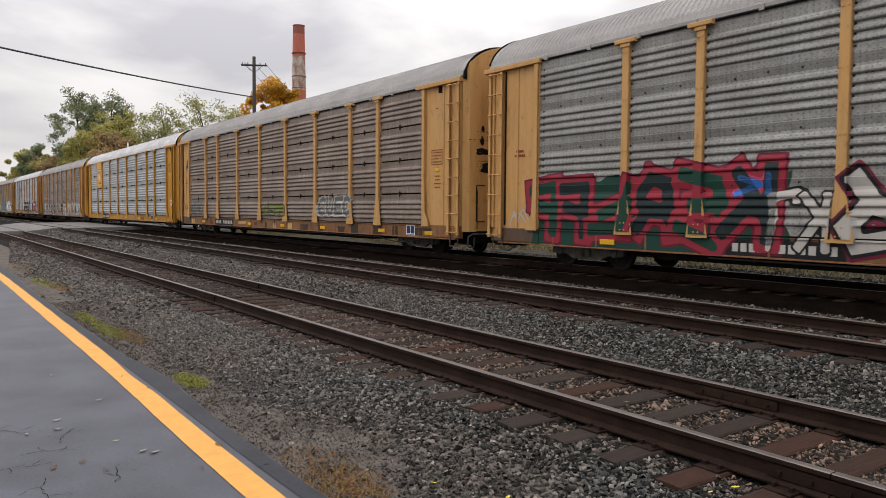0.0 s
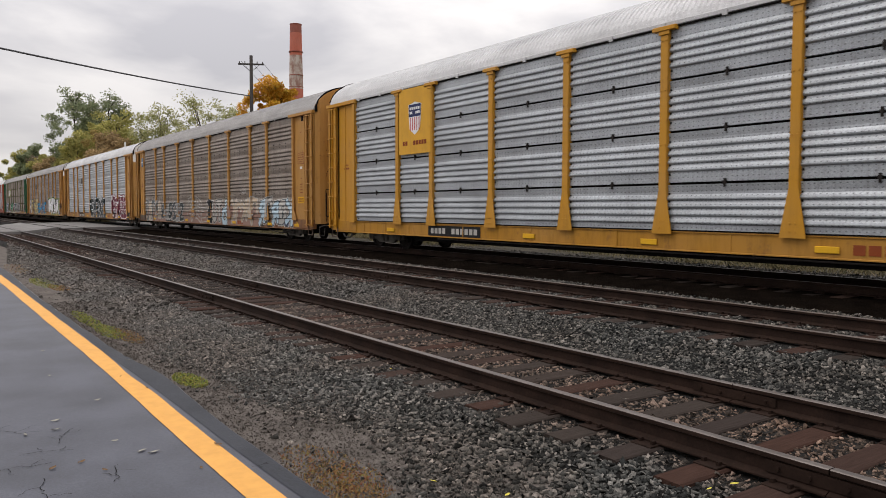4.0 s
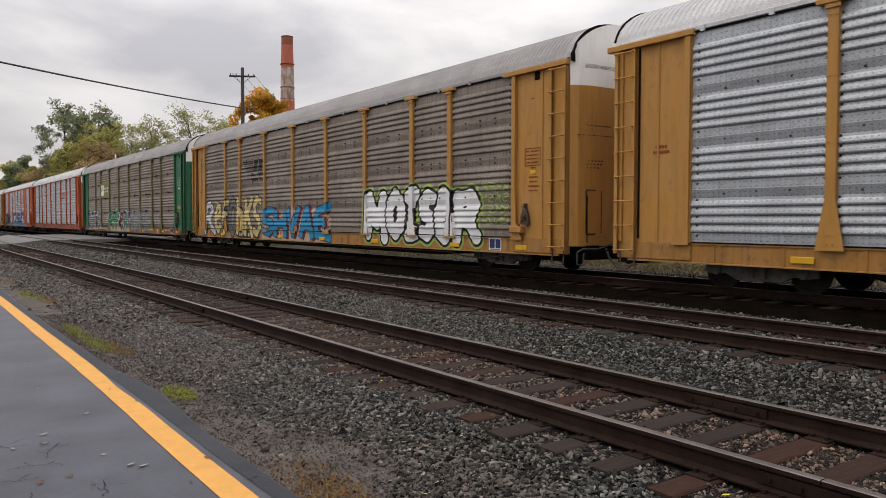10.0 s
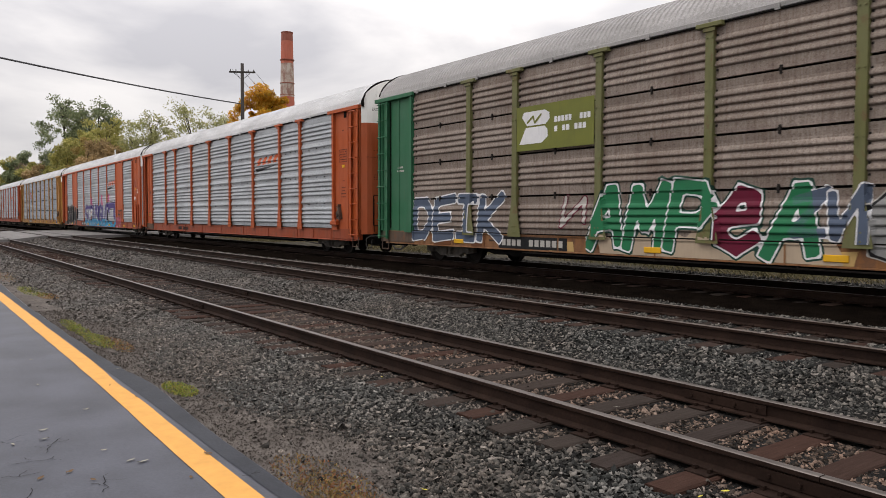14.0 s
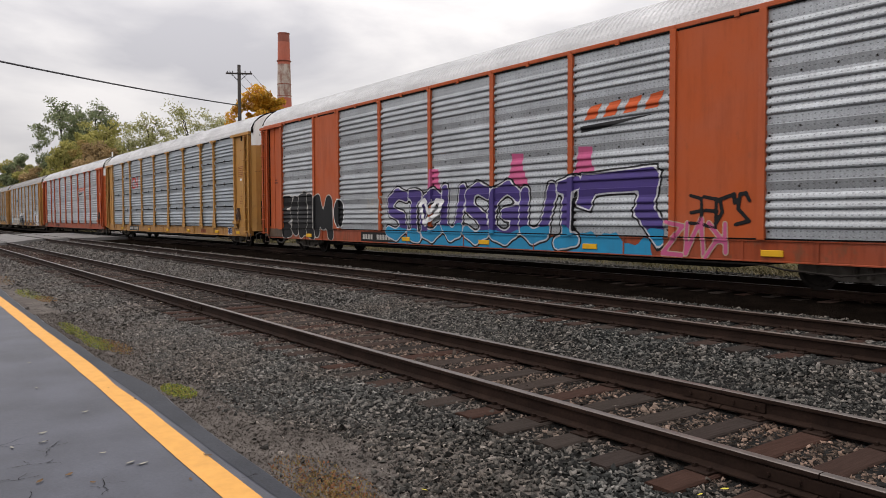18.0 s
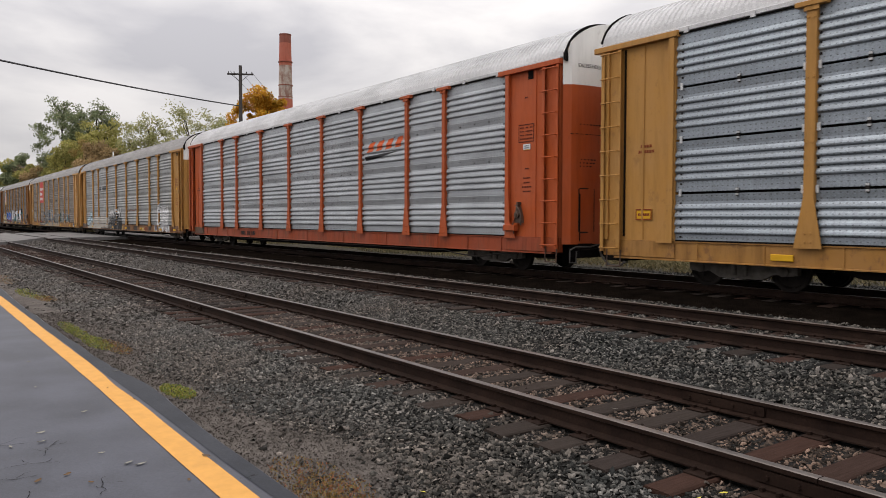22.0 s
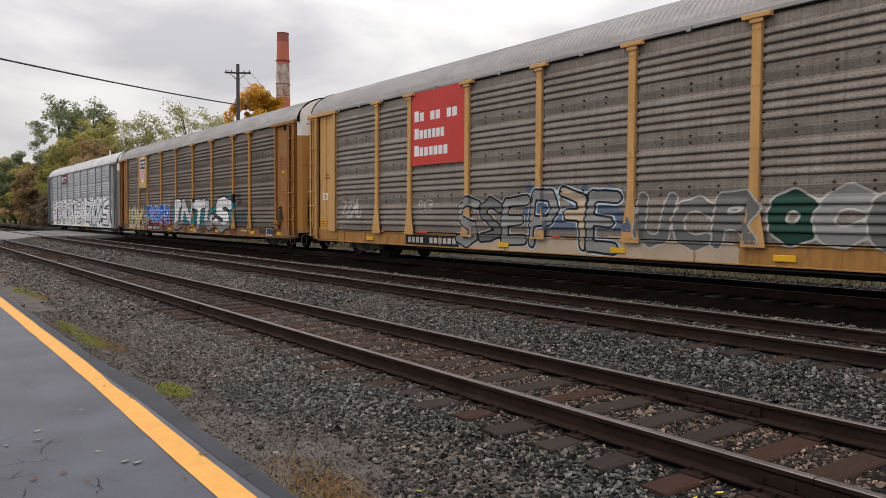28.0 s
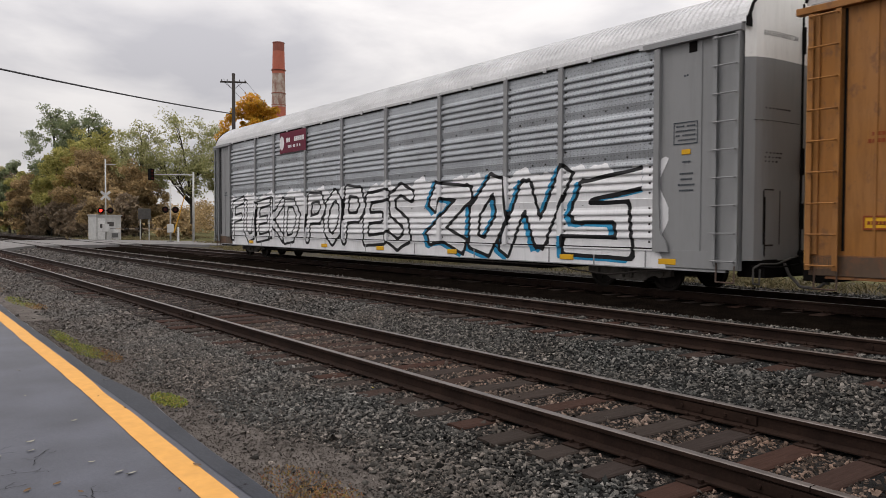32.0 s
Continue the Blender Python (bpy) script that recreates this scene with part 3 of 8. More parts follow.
def door_trim_mesh(mat):
    """The outline of a hatch and a fold across the near leaf."""
    def make():
        b = Build()
        for y0, y1, z0, z1 in ((-1.18, -1.15, 1.02, 2.02), (-0.72, -0.70, 1.02, 2.02), (-1.18, -0.70, 2.02, 2.045), (-1.18, -0.70, 0.99, 1.02)):
            b.box(bulge((y0 + y1) / 2) - 0.012, bulge((y0 + y1) / 2) + 0.004, y0, y1, z0, z1)
        return b.mesh("hatch", mat)
    return shared(("trim", mat.name), make)


def door_fold_mesh(mat):
    def make():
        b = Build()
        for i in range(10):
            y0, y1 = -1.40 + 0.13 * i, -1.27 + 0.13 * i
            b.box(bulge((y0 + y1) / 2) - 0.015, bulge((y0 + y1) / 2) + 0.003, y0, y1, 3.30, 3.312)
        return b.mesh("door_fold", mat)
    return shared(("fold", mat.name), make)


def words(text, size):
    """Flat mesh points and faces of a word in the built-in font."""
    def make():
        cu = bpy.data.curves.new("words", "FONT")
        cu.body, cu.size = text, size
        ob = bpy.data.objects.new("words", cu)
        me = bpy.data.meshes.new_from_object(ob)
        vs, fs = [tuple(v.co) for v in me.vertices], [tuple(p.vertices) for p in me.polygons]
        bpy.data.objects.remove(ob)
        bpy.data.curves.remove(cu)
        return vs, fs
    return shared(("words", text, size), make)


def end_lettering_mesh(mat):
    def make():
        vs, fs = words("EXCESS HEIGHT CAR", 0.125)
        b = Build()
        wide = max(v[0] for v in vs)
        b.add([(bulge(-1.22 + v[0]) + 0.005, -1.22 + v[0] * min(1.0, 1.05 / wide), 4.86 + v[1]) for v in vs], fs)
        me = bpy.data.meshes.new("lettering")
        me.from_pydata(b.v, [], b.f)
        me.materials.append(mat)
        return me
    return shared(("endletters", mat.name), make)


def end_marks_mesh(mat):
    """Small unreadable stencils on the near leaf."""
    def make():
        b = Build()
        for z, y0, n in ((3.52, -1.15, 8), (2.62, -1.15, 5), (2.54, -1.15, 4), (2.70, -1.12, 5)):
            for i in range(n):
                y = y0 + 0.095 * i
                b.box(bulge(y) - 0.01, bulge(y) + 0.004, y, y + 0.07, z, z + 0.028)
        return b.mesh("stencil", mat)
    return shared(("endmarks", mat.name), make)


def soot_mesh():
    """Ragged burnt patches on a bowed end door."""
    b = Build()
    rng = random.Random(71)
    for y0, z0, ry, rz in ((-0.95, 2.98, 0.30, 0.10), (-0.55, 2.98, 0.22, 0.16), (-0.75, 2.52, 0.34, 0.17), (-0.45, 2.45, 0.18, 0.26), (-1.0, 3.28, 0.07, 0.13), (-0.78, 3.42, 0.06, 0.09), (-0.98, 3.62, 0.06, 0.09), (-0.75, 3.62, 0.05, 0.06), (-0.62, 2.15, 0.10, 0.10)):
        n = 18
        ring = [(y0 + ry * math.cos(i * 0.349) * rng.uniform(0.7, 1.15), z0 + rz * math.sin(i * 0.349) * rng.uniform(0.7, 1.2)) for i in range(n)]
        b.add([(bulge(y) + 0.004, y, z) for y, z in ring] + [(bulge(y0) + 0.004, y0, z0)], [(i, (i + 1) % n, n) for i in range(n)])
    return b.mesh("soot", M_GAP)


def end_gear_mesh(mat):
    """Locking bars, the seam between the leaves and hand holds on the end doors."""
    def make():
        b = Build()
        b.box(0.275, 0.305, -0.028, 0.028, 0.75, 5.6)
        for z in (1.55, 2.6, 4.9):
            b.tube((0.31, 0.0, z - 0.25), (0.31, 0.0, z + 0.25), 0.045, n=8)
        for y in (-1.15, 1.15):
            b.tube((0.25, y, 0.8), (0.25, y, 1.9), 0.012, n=6)
        return b.mesh("door_gear", mat)
    return shared(("gear", mat.name), make)


def rim_mesh(mat):
    """The dark arched edge of the roof over an end."""
    def make():
        ys = [(HALF + 0.01) * k / 12 for k in range(-12, 13)]
        return Build().path([(0.11, y, arch(y) + 0.005) for y in ys], 0.032, 6).mesh("roof_rim", mat)
    return shared(("rim", mat.name), make)


def sill_mesh(mat):
    def make():
        b = Build()
        b.prism([(-HALF - 0.02, Z_SILL), (-HALF + 0.10, Z_SILL), (-HALF + 0.10, Z_SILL + 0.02), (-HALF + 0.02, Z_SILL + 0.03), (-HALF + 0.02, Z_DECK - 0.03), (-HALF + 0.1, Z_DECK - 0.02), (-HALF + 0.1, Z_DECK), (-HALF - 0.03, Z_DECK), (-HALF - 0.03, Z_DECK - 0.025), (-HALF - 0.005, Z_DECK - 0.03), (-HALF - 0.005, Z_SILL + 0.03), (-HALF - 0.02, Z_SILL + 0.02)], -BODY + 0.3, -0.3)
        for x in [v for v in np.arange(-BODY + 1.0, -0.9, 1.42) if min(abs(v - p) for p in POSTS) > 0.35]:
            b.box(x - 0.018, x + 0.018, -HALF - 0.022, -HALF, Z_SILL + 0.02, Z_DECK - 0.03)
        return b.mesh("side_sill", mat)
    return shared(("sill", mat.name), make)


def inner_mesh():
    """Deck, dark inside, far side and underframe, whose low girder draws the shade band."""
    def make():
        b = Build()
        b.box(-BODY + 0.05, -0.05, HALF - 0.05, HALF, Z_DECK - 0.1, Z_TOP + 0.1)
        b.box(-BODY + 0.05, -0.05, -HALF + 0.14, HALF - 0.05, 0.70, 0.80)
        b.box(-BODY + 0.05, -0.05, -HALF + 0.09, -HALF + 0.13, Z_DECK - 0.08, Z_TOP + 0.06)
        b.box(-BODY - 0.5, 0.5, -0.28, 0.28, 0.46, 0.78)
        # wide low black girder stands in for the shade below the sill
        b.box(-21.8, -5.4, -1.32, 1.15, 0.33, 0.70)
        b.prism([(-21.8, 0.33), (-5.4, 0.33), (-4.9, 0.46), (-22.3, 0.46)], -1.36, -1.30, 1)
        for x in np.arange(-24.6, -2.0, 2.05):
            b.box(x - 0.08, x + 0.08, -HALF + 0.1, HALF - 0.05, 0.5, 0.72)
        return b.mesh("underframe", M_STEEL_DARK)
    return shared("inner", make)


M_TRUCK = flat("dusty_cast_steel", (0.15, 0.135, 0.12), 0.85, 0.0, 0.5, 6, 0.08)


def truck_meshes():
    def make():
        b = Build()
        for s in (-1, 1):
            y = s * 0.98
            ring = [(-1.15, 0.30), (-0.95, 0.27), (-0.7, 0.30), (-0.45, 0.18), (0.45, 0.18), (0.7, 0.30), (0.95, 0.27), (1.15, 0.30), (1.15, 0.46), (0.85, 0.50), (0.45, 0.62), (-0.45, 0.62), (-0.85, 0.50), (-1.15, 0.46)]
            b.prism(ring, y - 0.06, y + 0.06, 1)
            for q in (-0.12, 0.12):
                b.tube((q, y - 0.09, 0.24), (q, y - 0.09, 0.5), 0.055, n=8)
            for q in (-0.89, 0.89):
                b.tube((q, y - 0.10, 0.36), (q, y + 0.08, 0.36), 0.10, n=10)
        b.box(-0.2, 0.2, -1.05, 1.05, 0.36, 0.58)
        frame_me = b.mesh("truck_frame", M_TRUCK)
        w = Build()
        w.tube((0, -1.0, 0), (0, 1.0, 0), 0.075, n=10)
        for s in (-1, 1):
            y = s * 0.7525
            prof = [(0.09, -0.05), (0.30, -0.03), (0.33, -0.06), (0.365, -0.06), (0.365, 0.04), (0.395, 0.05), (0.395, 0.075), (0.33, 0.075), (0.30, 0.03), (0.09, 0.05)]
            n, m = 20, len(prof)
            vs = [(r * math.cos(2 * math.pi * i / n), y - s * o * -1, r * math.sin(2 * math.pi * i / n)) for i in range(n) for r, o in prof]
            fs = [(i * m + j, ((i + 1) % n) * m + j, ((i + 1) % n) * m + (j + 1) % m, i * m + (j + 1) % m) for i in range(n) for j in range(m)]
            w.add(vs, fs)
            for k in range(3):
                t = k * 2.094
                w.box(0.2 * math.cos(t) - 0.03, 0.2 * math.cos(t) + 0.03, y - 0.065, y + 0.065, 0.2 * math.sin(t) - 0.03, 0.2 * math.sin(t) + 0.03)
        return frame_me, w.mesh("wheelset", M_STEEL_GREASE)
    return shared("truck", make)


def ladder_mesh(mat, x0, x1, z0, z1, y):
    def make():
        b = Build()
        for x in (x0, x1):
            b.box(x - 0.045, x + 0.045, y - 0.07, y - 0.055, z0, z1)
            b.box(x - 0.045, x - 0.03, y - 0.055, y + 0.05, z0, z1)
        b.box(x0, x1, y + 0.03, y + 0.045, z0 + 0.02, z1)
        for k in range(9):
            z = z0 + 0.08 + (z1 - z0 - 0.14) * k / 8
            b.tube((x0, y - 0.13, z), (x1, y - 0.13, z), 0.016, n=6)
            for x in (x0, x1):
                b.tube((x, y - 0.05, z), (x, y - 0.14, z), 0.016, n=5)
        return b.mesh("ladder", mat)
    return shared(("ladder", mat.name, x0, x1, z0, z1), make)


def end_panel_mesh(mat, x0, x1):
    """The solid side near an end, with a shallow upright seam."""
    def make():
        b = Build()
        mid = (x0 + x1) / 2
        y, d = -HALF - 0.005, 0.025
        ring = [(x0, y), (mid + 0.08, y), (mid + 0.09, y - d), (mid + 0.13, y - d), (mid + 0.14, y), (x1, y), (x1, y + 0.075), (x0, y + 0.075)]
        return b.prism(ring, Z_DECK, Z_TOP - 0.02, 2).mesh("end_panel", mat)
    return shared(("endp", mat.name, x0, x1), make)


def block(name, mat, *dims):
    """A plain chamfered bar as shared mesh data."""
    return shared((name, mat.name, dims), lambda: Build().box(*dims, 0.010).mesh(name, mat))


def coupler_mesh():
    def make():
        b = Build()
        b.box(0.35, 0.80, -0.10, 0.10, 0.62, 0.84, 0.02)
        b.box(0.76, 0.99, -0.16, 0.10, 0.58, 0.90, 0.03)
        b.path([(0.5, -0.35, 0.72), (0.62, -0.36, 0.50), (0.75, -0.34, 0.34), (0.92, -0.3, 0.33), (0.98, -0.26, 0.40)], 0.025)
        b.path([(0.15, -1.40, 0.62), (0.45, -1.0, 0.60), (0.5, -0.3, 0.66)], 0.016)
        return b.mesh("coupler", M_STEEL_DARK)
    return shared("coupler", make)


def pipe_mesh(mat):
    def make():
        b = Build()
        y = -HALF + 0.02
        b.path([(-20.5, y, 0.43), (-4.6, y, 0.43), (-4.2, y - 0.01, 0.36), (-3.2, y, 0.30), (-2.2, y, 0.42), (-1.5, y, 0.47)], 0.018)
        for x in np.arange(-19.5, -4.0, 3.1):
            b.box(x - 0.015, x + 0.015, y - 0.02, y + 0.05, 0.40, Z_SILL + 0.02)
        return b.mesh("brake_rod", mat)
    return shared("pipe", make)


M_BRAKE = paint("rusty_brake_steel", (0.075, 0.045, 0.03), 0.6, rust=0.5)


def brake_mesh(mat):
    """The hand brake: bracket, ratchet housing, bent lever and its chain."""
    def make():
        b = Build()
        y = -HALF
        b.prism([(-0.10, 1.22), (0.16, 1.22), (0.13, 1.42), (0.06, 1.60), (0.0, 1.68), (-0.05, 1.58), (-0.10, 1.38)], y - 0.10, y, 1)
        b.tube((0.02, y - 0.10, 1.42), (0.02, y - 0.15, 1.42), 0.085, n=14)
        b.tube((0.02, y - 0.15, 1.42), (0.02, y - 0.18, 1.42), 0.035, n=10)
        b.path([(0.02, y - 0.17, 1.66), (0.17, y - 0.18, 1.56), (0.25, y - 0.18, 1.36), (0.22, y - 0.17, 1.16)], 0.018)
        b.path([(-0.04, y - 0.12, 1.36), (-0.12, y - 0.13, 1.20), (-0.10, y - 0.12, 0.95)], 0.012)
        b.box(0.0, 0.05, y - 0.12, y, 1.66, 1.74, 0.008)
        return b.mesh("hand_brake", mat)
    return shared(("brake", mat.name), make)


def eave_mesh(mat):
    """The strip under the roof with its clips."""
    def make():
        b = Build()
        b.box(-BODY + 0.02, -0.02, -HALF - 0.045, -HALF + 0.03, Z_TOP - 0.02, Z_TOP + 0.075, 0.01)
        for x in np.arange(-BODY + 0.7, -0.5, 1.43):
            b.box(x - 0.05, x + 0.05, -HALF - 0.07, -HALF - 0.04, Z_TOP - 0.06, Z_TOP + 0.05)
        return b.mesh("eave", mat)
    return shared(("eave", mat.name), make)


def stirrup_mesh(mat):
    """A bent step under the ladder."""
    def make():
        b = Build()
        b.path([(-0.48, -HALF - 0.03, 0.66), (-0.48, -HALF - 0.05, 0.30), (-0.10, -HALF - 0.05, 0.30), (-0.10, -HALF - 0.03, 0.66)], 0.016, 6)
        return b.mesh("stirrup_step", mat)
    return shared(("stirrup", mat.name), make)


def hose_mesh():
    def make():
        b = Build()
        b.path([(0.30, -0.55, 0.66), (0.42, -0.58, 0.45), (0.62, -0.55, 0.24), (0.90, -0.50, 0.22), (1.05, -0.46, 0.34)], 0.028, 7)
        b.box(1.0, 1.1, -0.50, -0.42, 0.30, 0.42, 0.01)
        return b.mesh("brake_hose", M_PIPE)
    return shared("hose", make)


def lever_mesh():
    def make():
        b = Build()
        b.path([(0.20, -1.42, 0.30), (0.20, -1.42, 0.58), (0.26, -1.30, 0.66), (0.36, -0.9, 0.66), (0.42, -0.30, 0.80)], 0.017, 6)
        b.path([(0.20, -1.42, 0.30), (0.20, -1.22, 0.28), (0.20, -1.20, 0.56)], 0.017, 6)
        return b.mesh("cut_lever", M_PIPE)
    return shared("lever", make)


def clip_mesh():
    return shared("clip", lambda: Build().box(-0.028, 0.028, -0.018, 0.0, -0.07, 0.07, 0.006).mesh("clip", M_CLIP))


def corner_mesh():
    """The torn dark gusset under the roof's corner."""
    def make():
        b = Build()
        b.prism([(0.06, Z_TOP - 0.02), (0.14, Z_TOP - 0.06), (0.14, Z_TOP + 0.06), (0.12, Z_TOP + 0.20), (0.08, Z_TOP + 0.12), (0.06, Z_TOP + 0.16)], -HALF - 0.02, -HALF + 0.06, 1)
        return b.mesh("roof_gusset", M_STEEL_DARK)
    return shared("gusset", make)


def vehicle(label, panel, post, sill, end, top, roof, kind="plain", style="flared", solid=(), eave=None, clips=False, ladder=True, mark=None, brake=False, door=None):
    """One car carrier with its origin on the rails below its leading near corner."""
    car = tagged(new("autorack_car"), label, "freight car", "cars of the train")
    part("underframe", inner_mesh(), car)
    part("side_sill", sill_mesh(sill), car)
    part("roof", roof_mesh(roof), car)
    part("eave", eave_mesh(eave or roof), car)
    for i, (a, b) in enumerate(zip(PANEL_ENDS, PANEL_ENDS[1:])):
        if i in solid:
            w = a - b
            me = shared(("solid", round(w, 3), post.name), lambda: Build().box(-w, 0, -0.03, 0.06, Z_DECK, Z_TOP, 0.012).mesh("solid_panel", post))
            part("solid_panel", me, car, at=pose(a, -HALF, 0))
        else:
            part("side_panel", panel_mesh(kind, a - b, panel), car, at=pose(a, -HALF, 0))
    for x in POSTS:
        part("post", post_mesh(style, post), car, at=pose(x, -HALF, 0))
    for x0, x1 in ((-1.95, -0.02), (-BODY + 0.02, -25.40)):
        part("end_panel", end_panel_mesh(end, x0, x1), car)
        part("corner_post", block("corner_post", end, x0, x0 + 0.15, -HALF - 0.075, -HALF - 0.006, Z_DECK, Z_TOP - 0.1), car)
        part("corner_post", block("corner_post", end, x1 - 0.09, x1, -HALF - 0.055, -HALF - 0.006, Z_DECK, Z_TOP - 0.1), car)
        if ladder or x0 < -20:
            part("lintel", block("lintel", end, x0 - 0.25, x1 + 0.05, -HALF - 0.12, -HALF + 0.02, Z_TOP - 0.10, Z_TOP + 0.02), car)
        part("end_sill", block("end_sill", P_GRIME if x0 < -20 and sill not in (P_DEEP_SILL, P_YEL_SILL) else sill, x0, x1, -HALF - 0.03, -HALF + 0.08, Z_SILL + 0.05, Z_DECK - 0.002), car)
    if ladder:
        part("ladder", ladder_mesh(end, -0.50, -0.04, 0.62, Z_TOP - 0.12, -HALF - 0.06), car)
    else:
        part("ladder", ladder_mesh(end, -0.98, -0.52, 0.62, 2.05, -HALF - 0.03), car)
        part("door_column", shared("column", lambda: Build().prism([(0.02, -1.48), (0.10, -1.48), (0.20, -1.42), (0.26, -1.30), (0.28, -1.16), (0.02, -1.16)], 0.74, 4.44, 2).mesh("door_column", P_GREY)), car, "bare grey column")
    if clips:
        for a, b in zip(PANEL_ENDS, PANEL_ENDS[1:]):
            for g in range(3):
                for x in (a - 0.13, (a + b) / 2, b + 0.13):
                    part("clip", clip_mesh(), car, at=pose(x, -HALF - 0.03, seam_z(kind, g)))
    part("stirrup_step", stirrup_mesh(M_BRAKE), car)
    part("stirrup_step", stirrup_mesh(M_BRAKE), car, at=pose(-BODY + 0.6, 0, 0))
    part("brake_hose", hose_mesh(), car)
    part("cut_lever", lever_mesh(), car, "bent grey uncoupling rod")
    if top.name.startswith("white"):
        part("lettering", end_lettering_mesh(M_BOLT), car, "dark lettering on the white end")
    part("door_fold", door_fold_mesh(M_BOLT), car, "thin fold across the end door")
    part("hatch", door_trim_mesh(M_BOLT), car, "outline of a hatch in the end door")
    tagged(part("stencil", end_marks_mesh(M_BOLT), car, "small stencilled writing"), kind="stuff")
    if ladder:
        part("roof_gusset", corner_mesh(), car, "dark bent gusset")
    if mark:
        vs, fs = words(mark, 0.34)
        me = bpy.data.meshes.new("lettering")
        me.from_pydata([(-0.80 + v[0], -HALF - 0.036, 2.78 + v[1]) for v in vs], [], fs)
        me.materials.append(M_WHITE)
        part("lettering", me, car, "white capital letters")
        part("disc_plate", shared("disc", lambda: Build().tube((-1.42, -HALF - 0.018, 2.45), (-1.42, -HALF - 0.004, 2.45), 0.13, n=16).mesh("disc_plate", M_WHITE)), car, "small white disc")
    part("ladder", ladder_mesh(end, -BODY + 0.04, -BODY + 0.50, 0.62, Z_TOP - 0.12, -HALF - 0.06), car)
    # raised black bars draw the shade of the slot and the latch hole
    part("door_slot", block("door_slot", M_STEEL_DARK, -BODY + 0.56, -BODY + 0.60, -HALF - 0.03, -HALF - 0.008, 0.95, Z_TOP - 0.12), car, "dark upright gap")
    part("latch_notch", block("latch_notch", M_STEEL_DARK, -1.16, -0.98, -HALF - 0.016, -HALF - 0.004, Z_TOP - 0.30, Z_TOP - 0.10), car, "dark notch for the door latch")
    if brake:
        part("hand_brake", brake_mesh(M_BRAKE), car, "rusty hand brake", pose(-1.45, 0, 0))
        part("sill_bracket", block("sill_bracket", end, -1.9, -1.48, -HALF - 0.17, -HALF - 0.03, 1.02, 1.17), car)
    for x, s in ((-1.95, 1), (-25.40, -1)):
        part("corner_foot", shared(("foot", end.name, s), lambda: Build().prism([(0.02 * s, 0.84), (0.42 * s, 0.84), (0.36 * s, 1.02), (0.20 * s, 1.25), (0.15 * s, 2.2), (0.15 * s, Z_TOP - 0.11), (0.02 * s, Z_TOP - 0.11)], -HALF - 0.098, -HALF - 0.076, 1).mesh("corner_foot", end)), car, at=pose(x, 0, 0))
    part("end_door", end_wall_mesh(door or end, top, 4.45), car)
    part("end_door", end_wall_mesh(door or end, top, 4.45), car, at=pose(-BODY, 0, 0, 0, 0, 180))
    for turn in (0, 180):
        part("roof_rim", rim_mesh(M_STEEL_DARK), car, "dark arched roof edge", pose(0 if turn == 0 else -BODY, 0, 0, 0, 0, turn))
        part("door_gear", end_gear_mesh(M_STEEL_DARK), car, "dark seam and locking bars", pose(0 if turn == 0 else -BODY, 0, 0, 0, 0, turn))
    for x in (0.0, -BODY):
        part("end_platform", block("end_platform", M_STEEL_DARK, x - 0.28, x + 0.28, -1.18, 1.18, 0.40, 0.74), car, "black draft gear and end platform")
    part("coupler", coupler_mesh(), car)
    part("coupler", coupler_mesh(), car, at=pose(-BODY, 0, 0, 0, 0, 180))
    # raised black strips draw the shade in the gaps along the side
    part("eave_gap", block("eave_gap", M_STEEL_DARK, -25.38, -1.97, -HALF - 0.044, -HALF - 0.010, Z_TOP - 0.060, Z_TOP - 0.021), car, "dark gap under the eave")
    part("deck_seam", block("deck_seam", M_STEEL_DARK, -25.38, -1.97, -HALF - 0.045, -HALF - 0.012, Z_DECK + 0.002, Z_DECK + 0.030), car, "dark gap under the side sheets")
    part("brake_rod", pipe_mesh(M_STEEL_GREASE), car)
    frame_me, wheel_me = truck_meshes()
    for x in (-3.05, -BODY + 3.05):
        truck = part("truck", frame_me, car, at=pose(x, 0, 0))
        for q in (-0.89, 0.89):
            part("wheelset", wheel_me, truck, at=pose(q, 0, 0.365))
    return car


P_YEL = paint("faded_yellow_paint", (0.41, 0.20, 0.042), 0.5, rust=0.35)
P_YEL2 = paint("tan_yellow_paint", (0.50, 0.275, 0.092), 0.5, rust=0.4)
P_YEL3 = paint("deep_yellow_paint", (0.46, 0.215, 0.012), 0.3)
P_ORANGE = paint("orange_red_paint", (0.40, 0.072, 0.012), 0.5)
P_GREEN = paint("green_paint", (0.016, 0.115, 0.050), 0.3)
P_ORANGE_SILL = paint("grimy_orange_paint", (0.27, 0.046, 0.011), 0.9, rust=0.6)
P_YEL_SILL = paint("grimy_yellow_paint", (0.33, 0.155, 0.032), 0.85, rust=0.6)
P_DEEP_SILL = paint("grimy_deep_yellow_paint", (0.38, 0.175, 0.012), 0.7, rust=0.4)
P_GRIME = paint("rusty_grime", (0.085, 0.052, 0.032), 0.8, rust=0.8)
P_OLIVE = paint("olive_green_paint", (0.125, 0.125, 0.043), 0.5, rust=0.6)
P_GREY = paint("grey_paint", (0.225, 0.228, 0.23), 0.2, rust=0.1)
P_BURNT = paint("burnt_yellow_paint", (0.29, 0.118, 0.022), 0.75, rust=0.6)
P_RUSTY = paint("rusty_yellow_paint", (0.215, 0.092, 0.030), 0.9, rust=0.9)
S_BROWN = sheet("brown_grey_sheet", (0.27, 0.232, 0.20), 0.6, 0.6, 0.15, (0.095, 0.062, 0.043), 0.4)
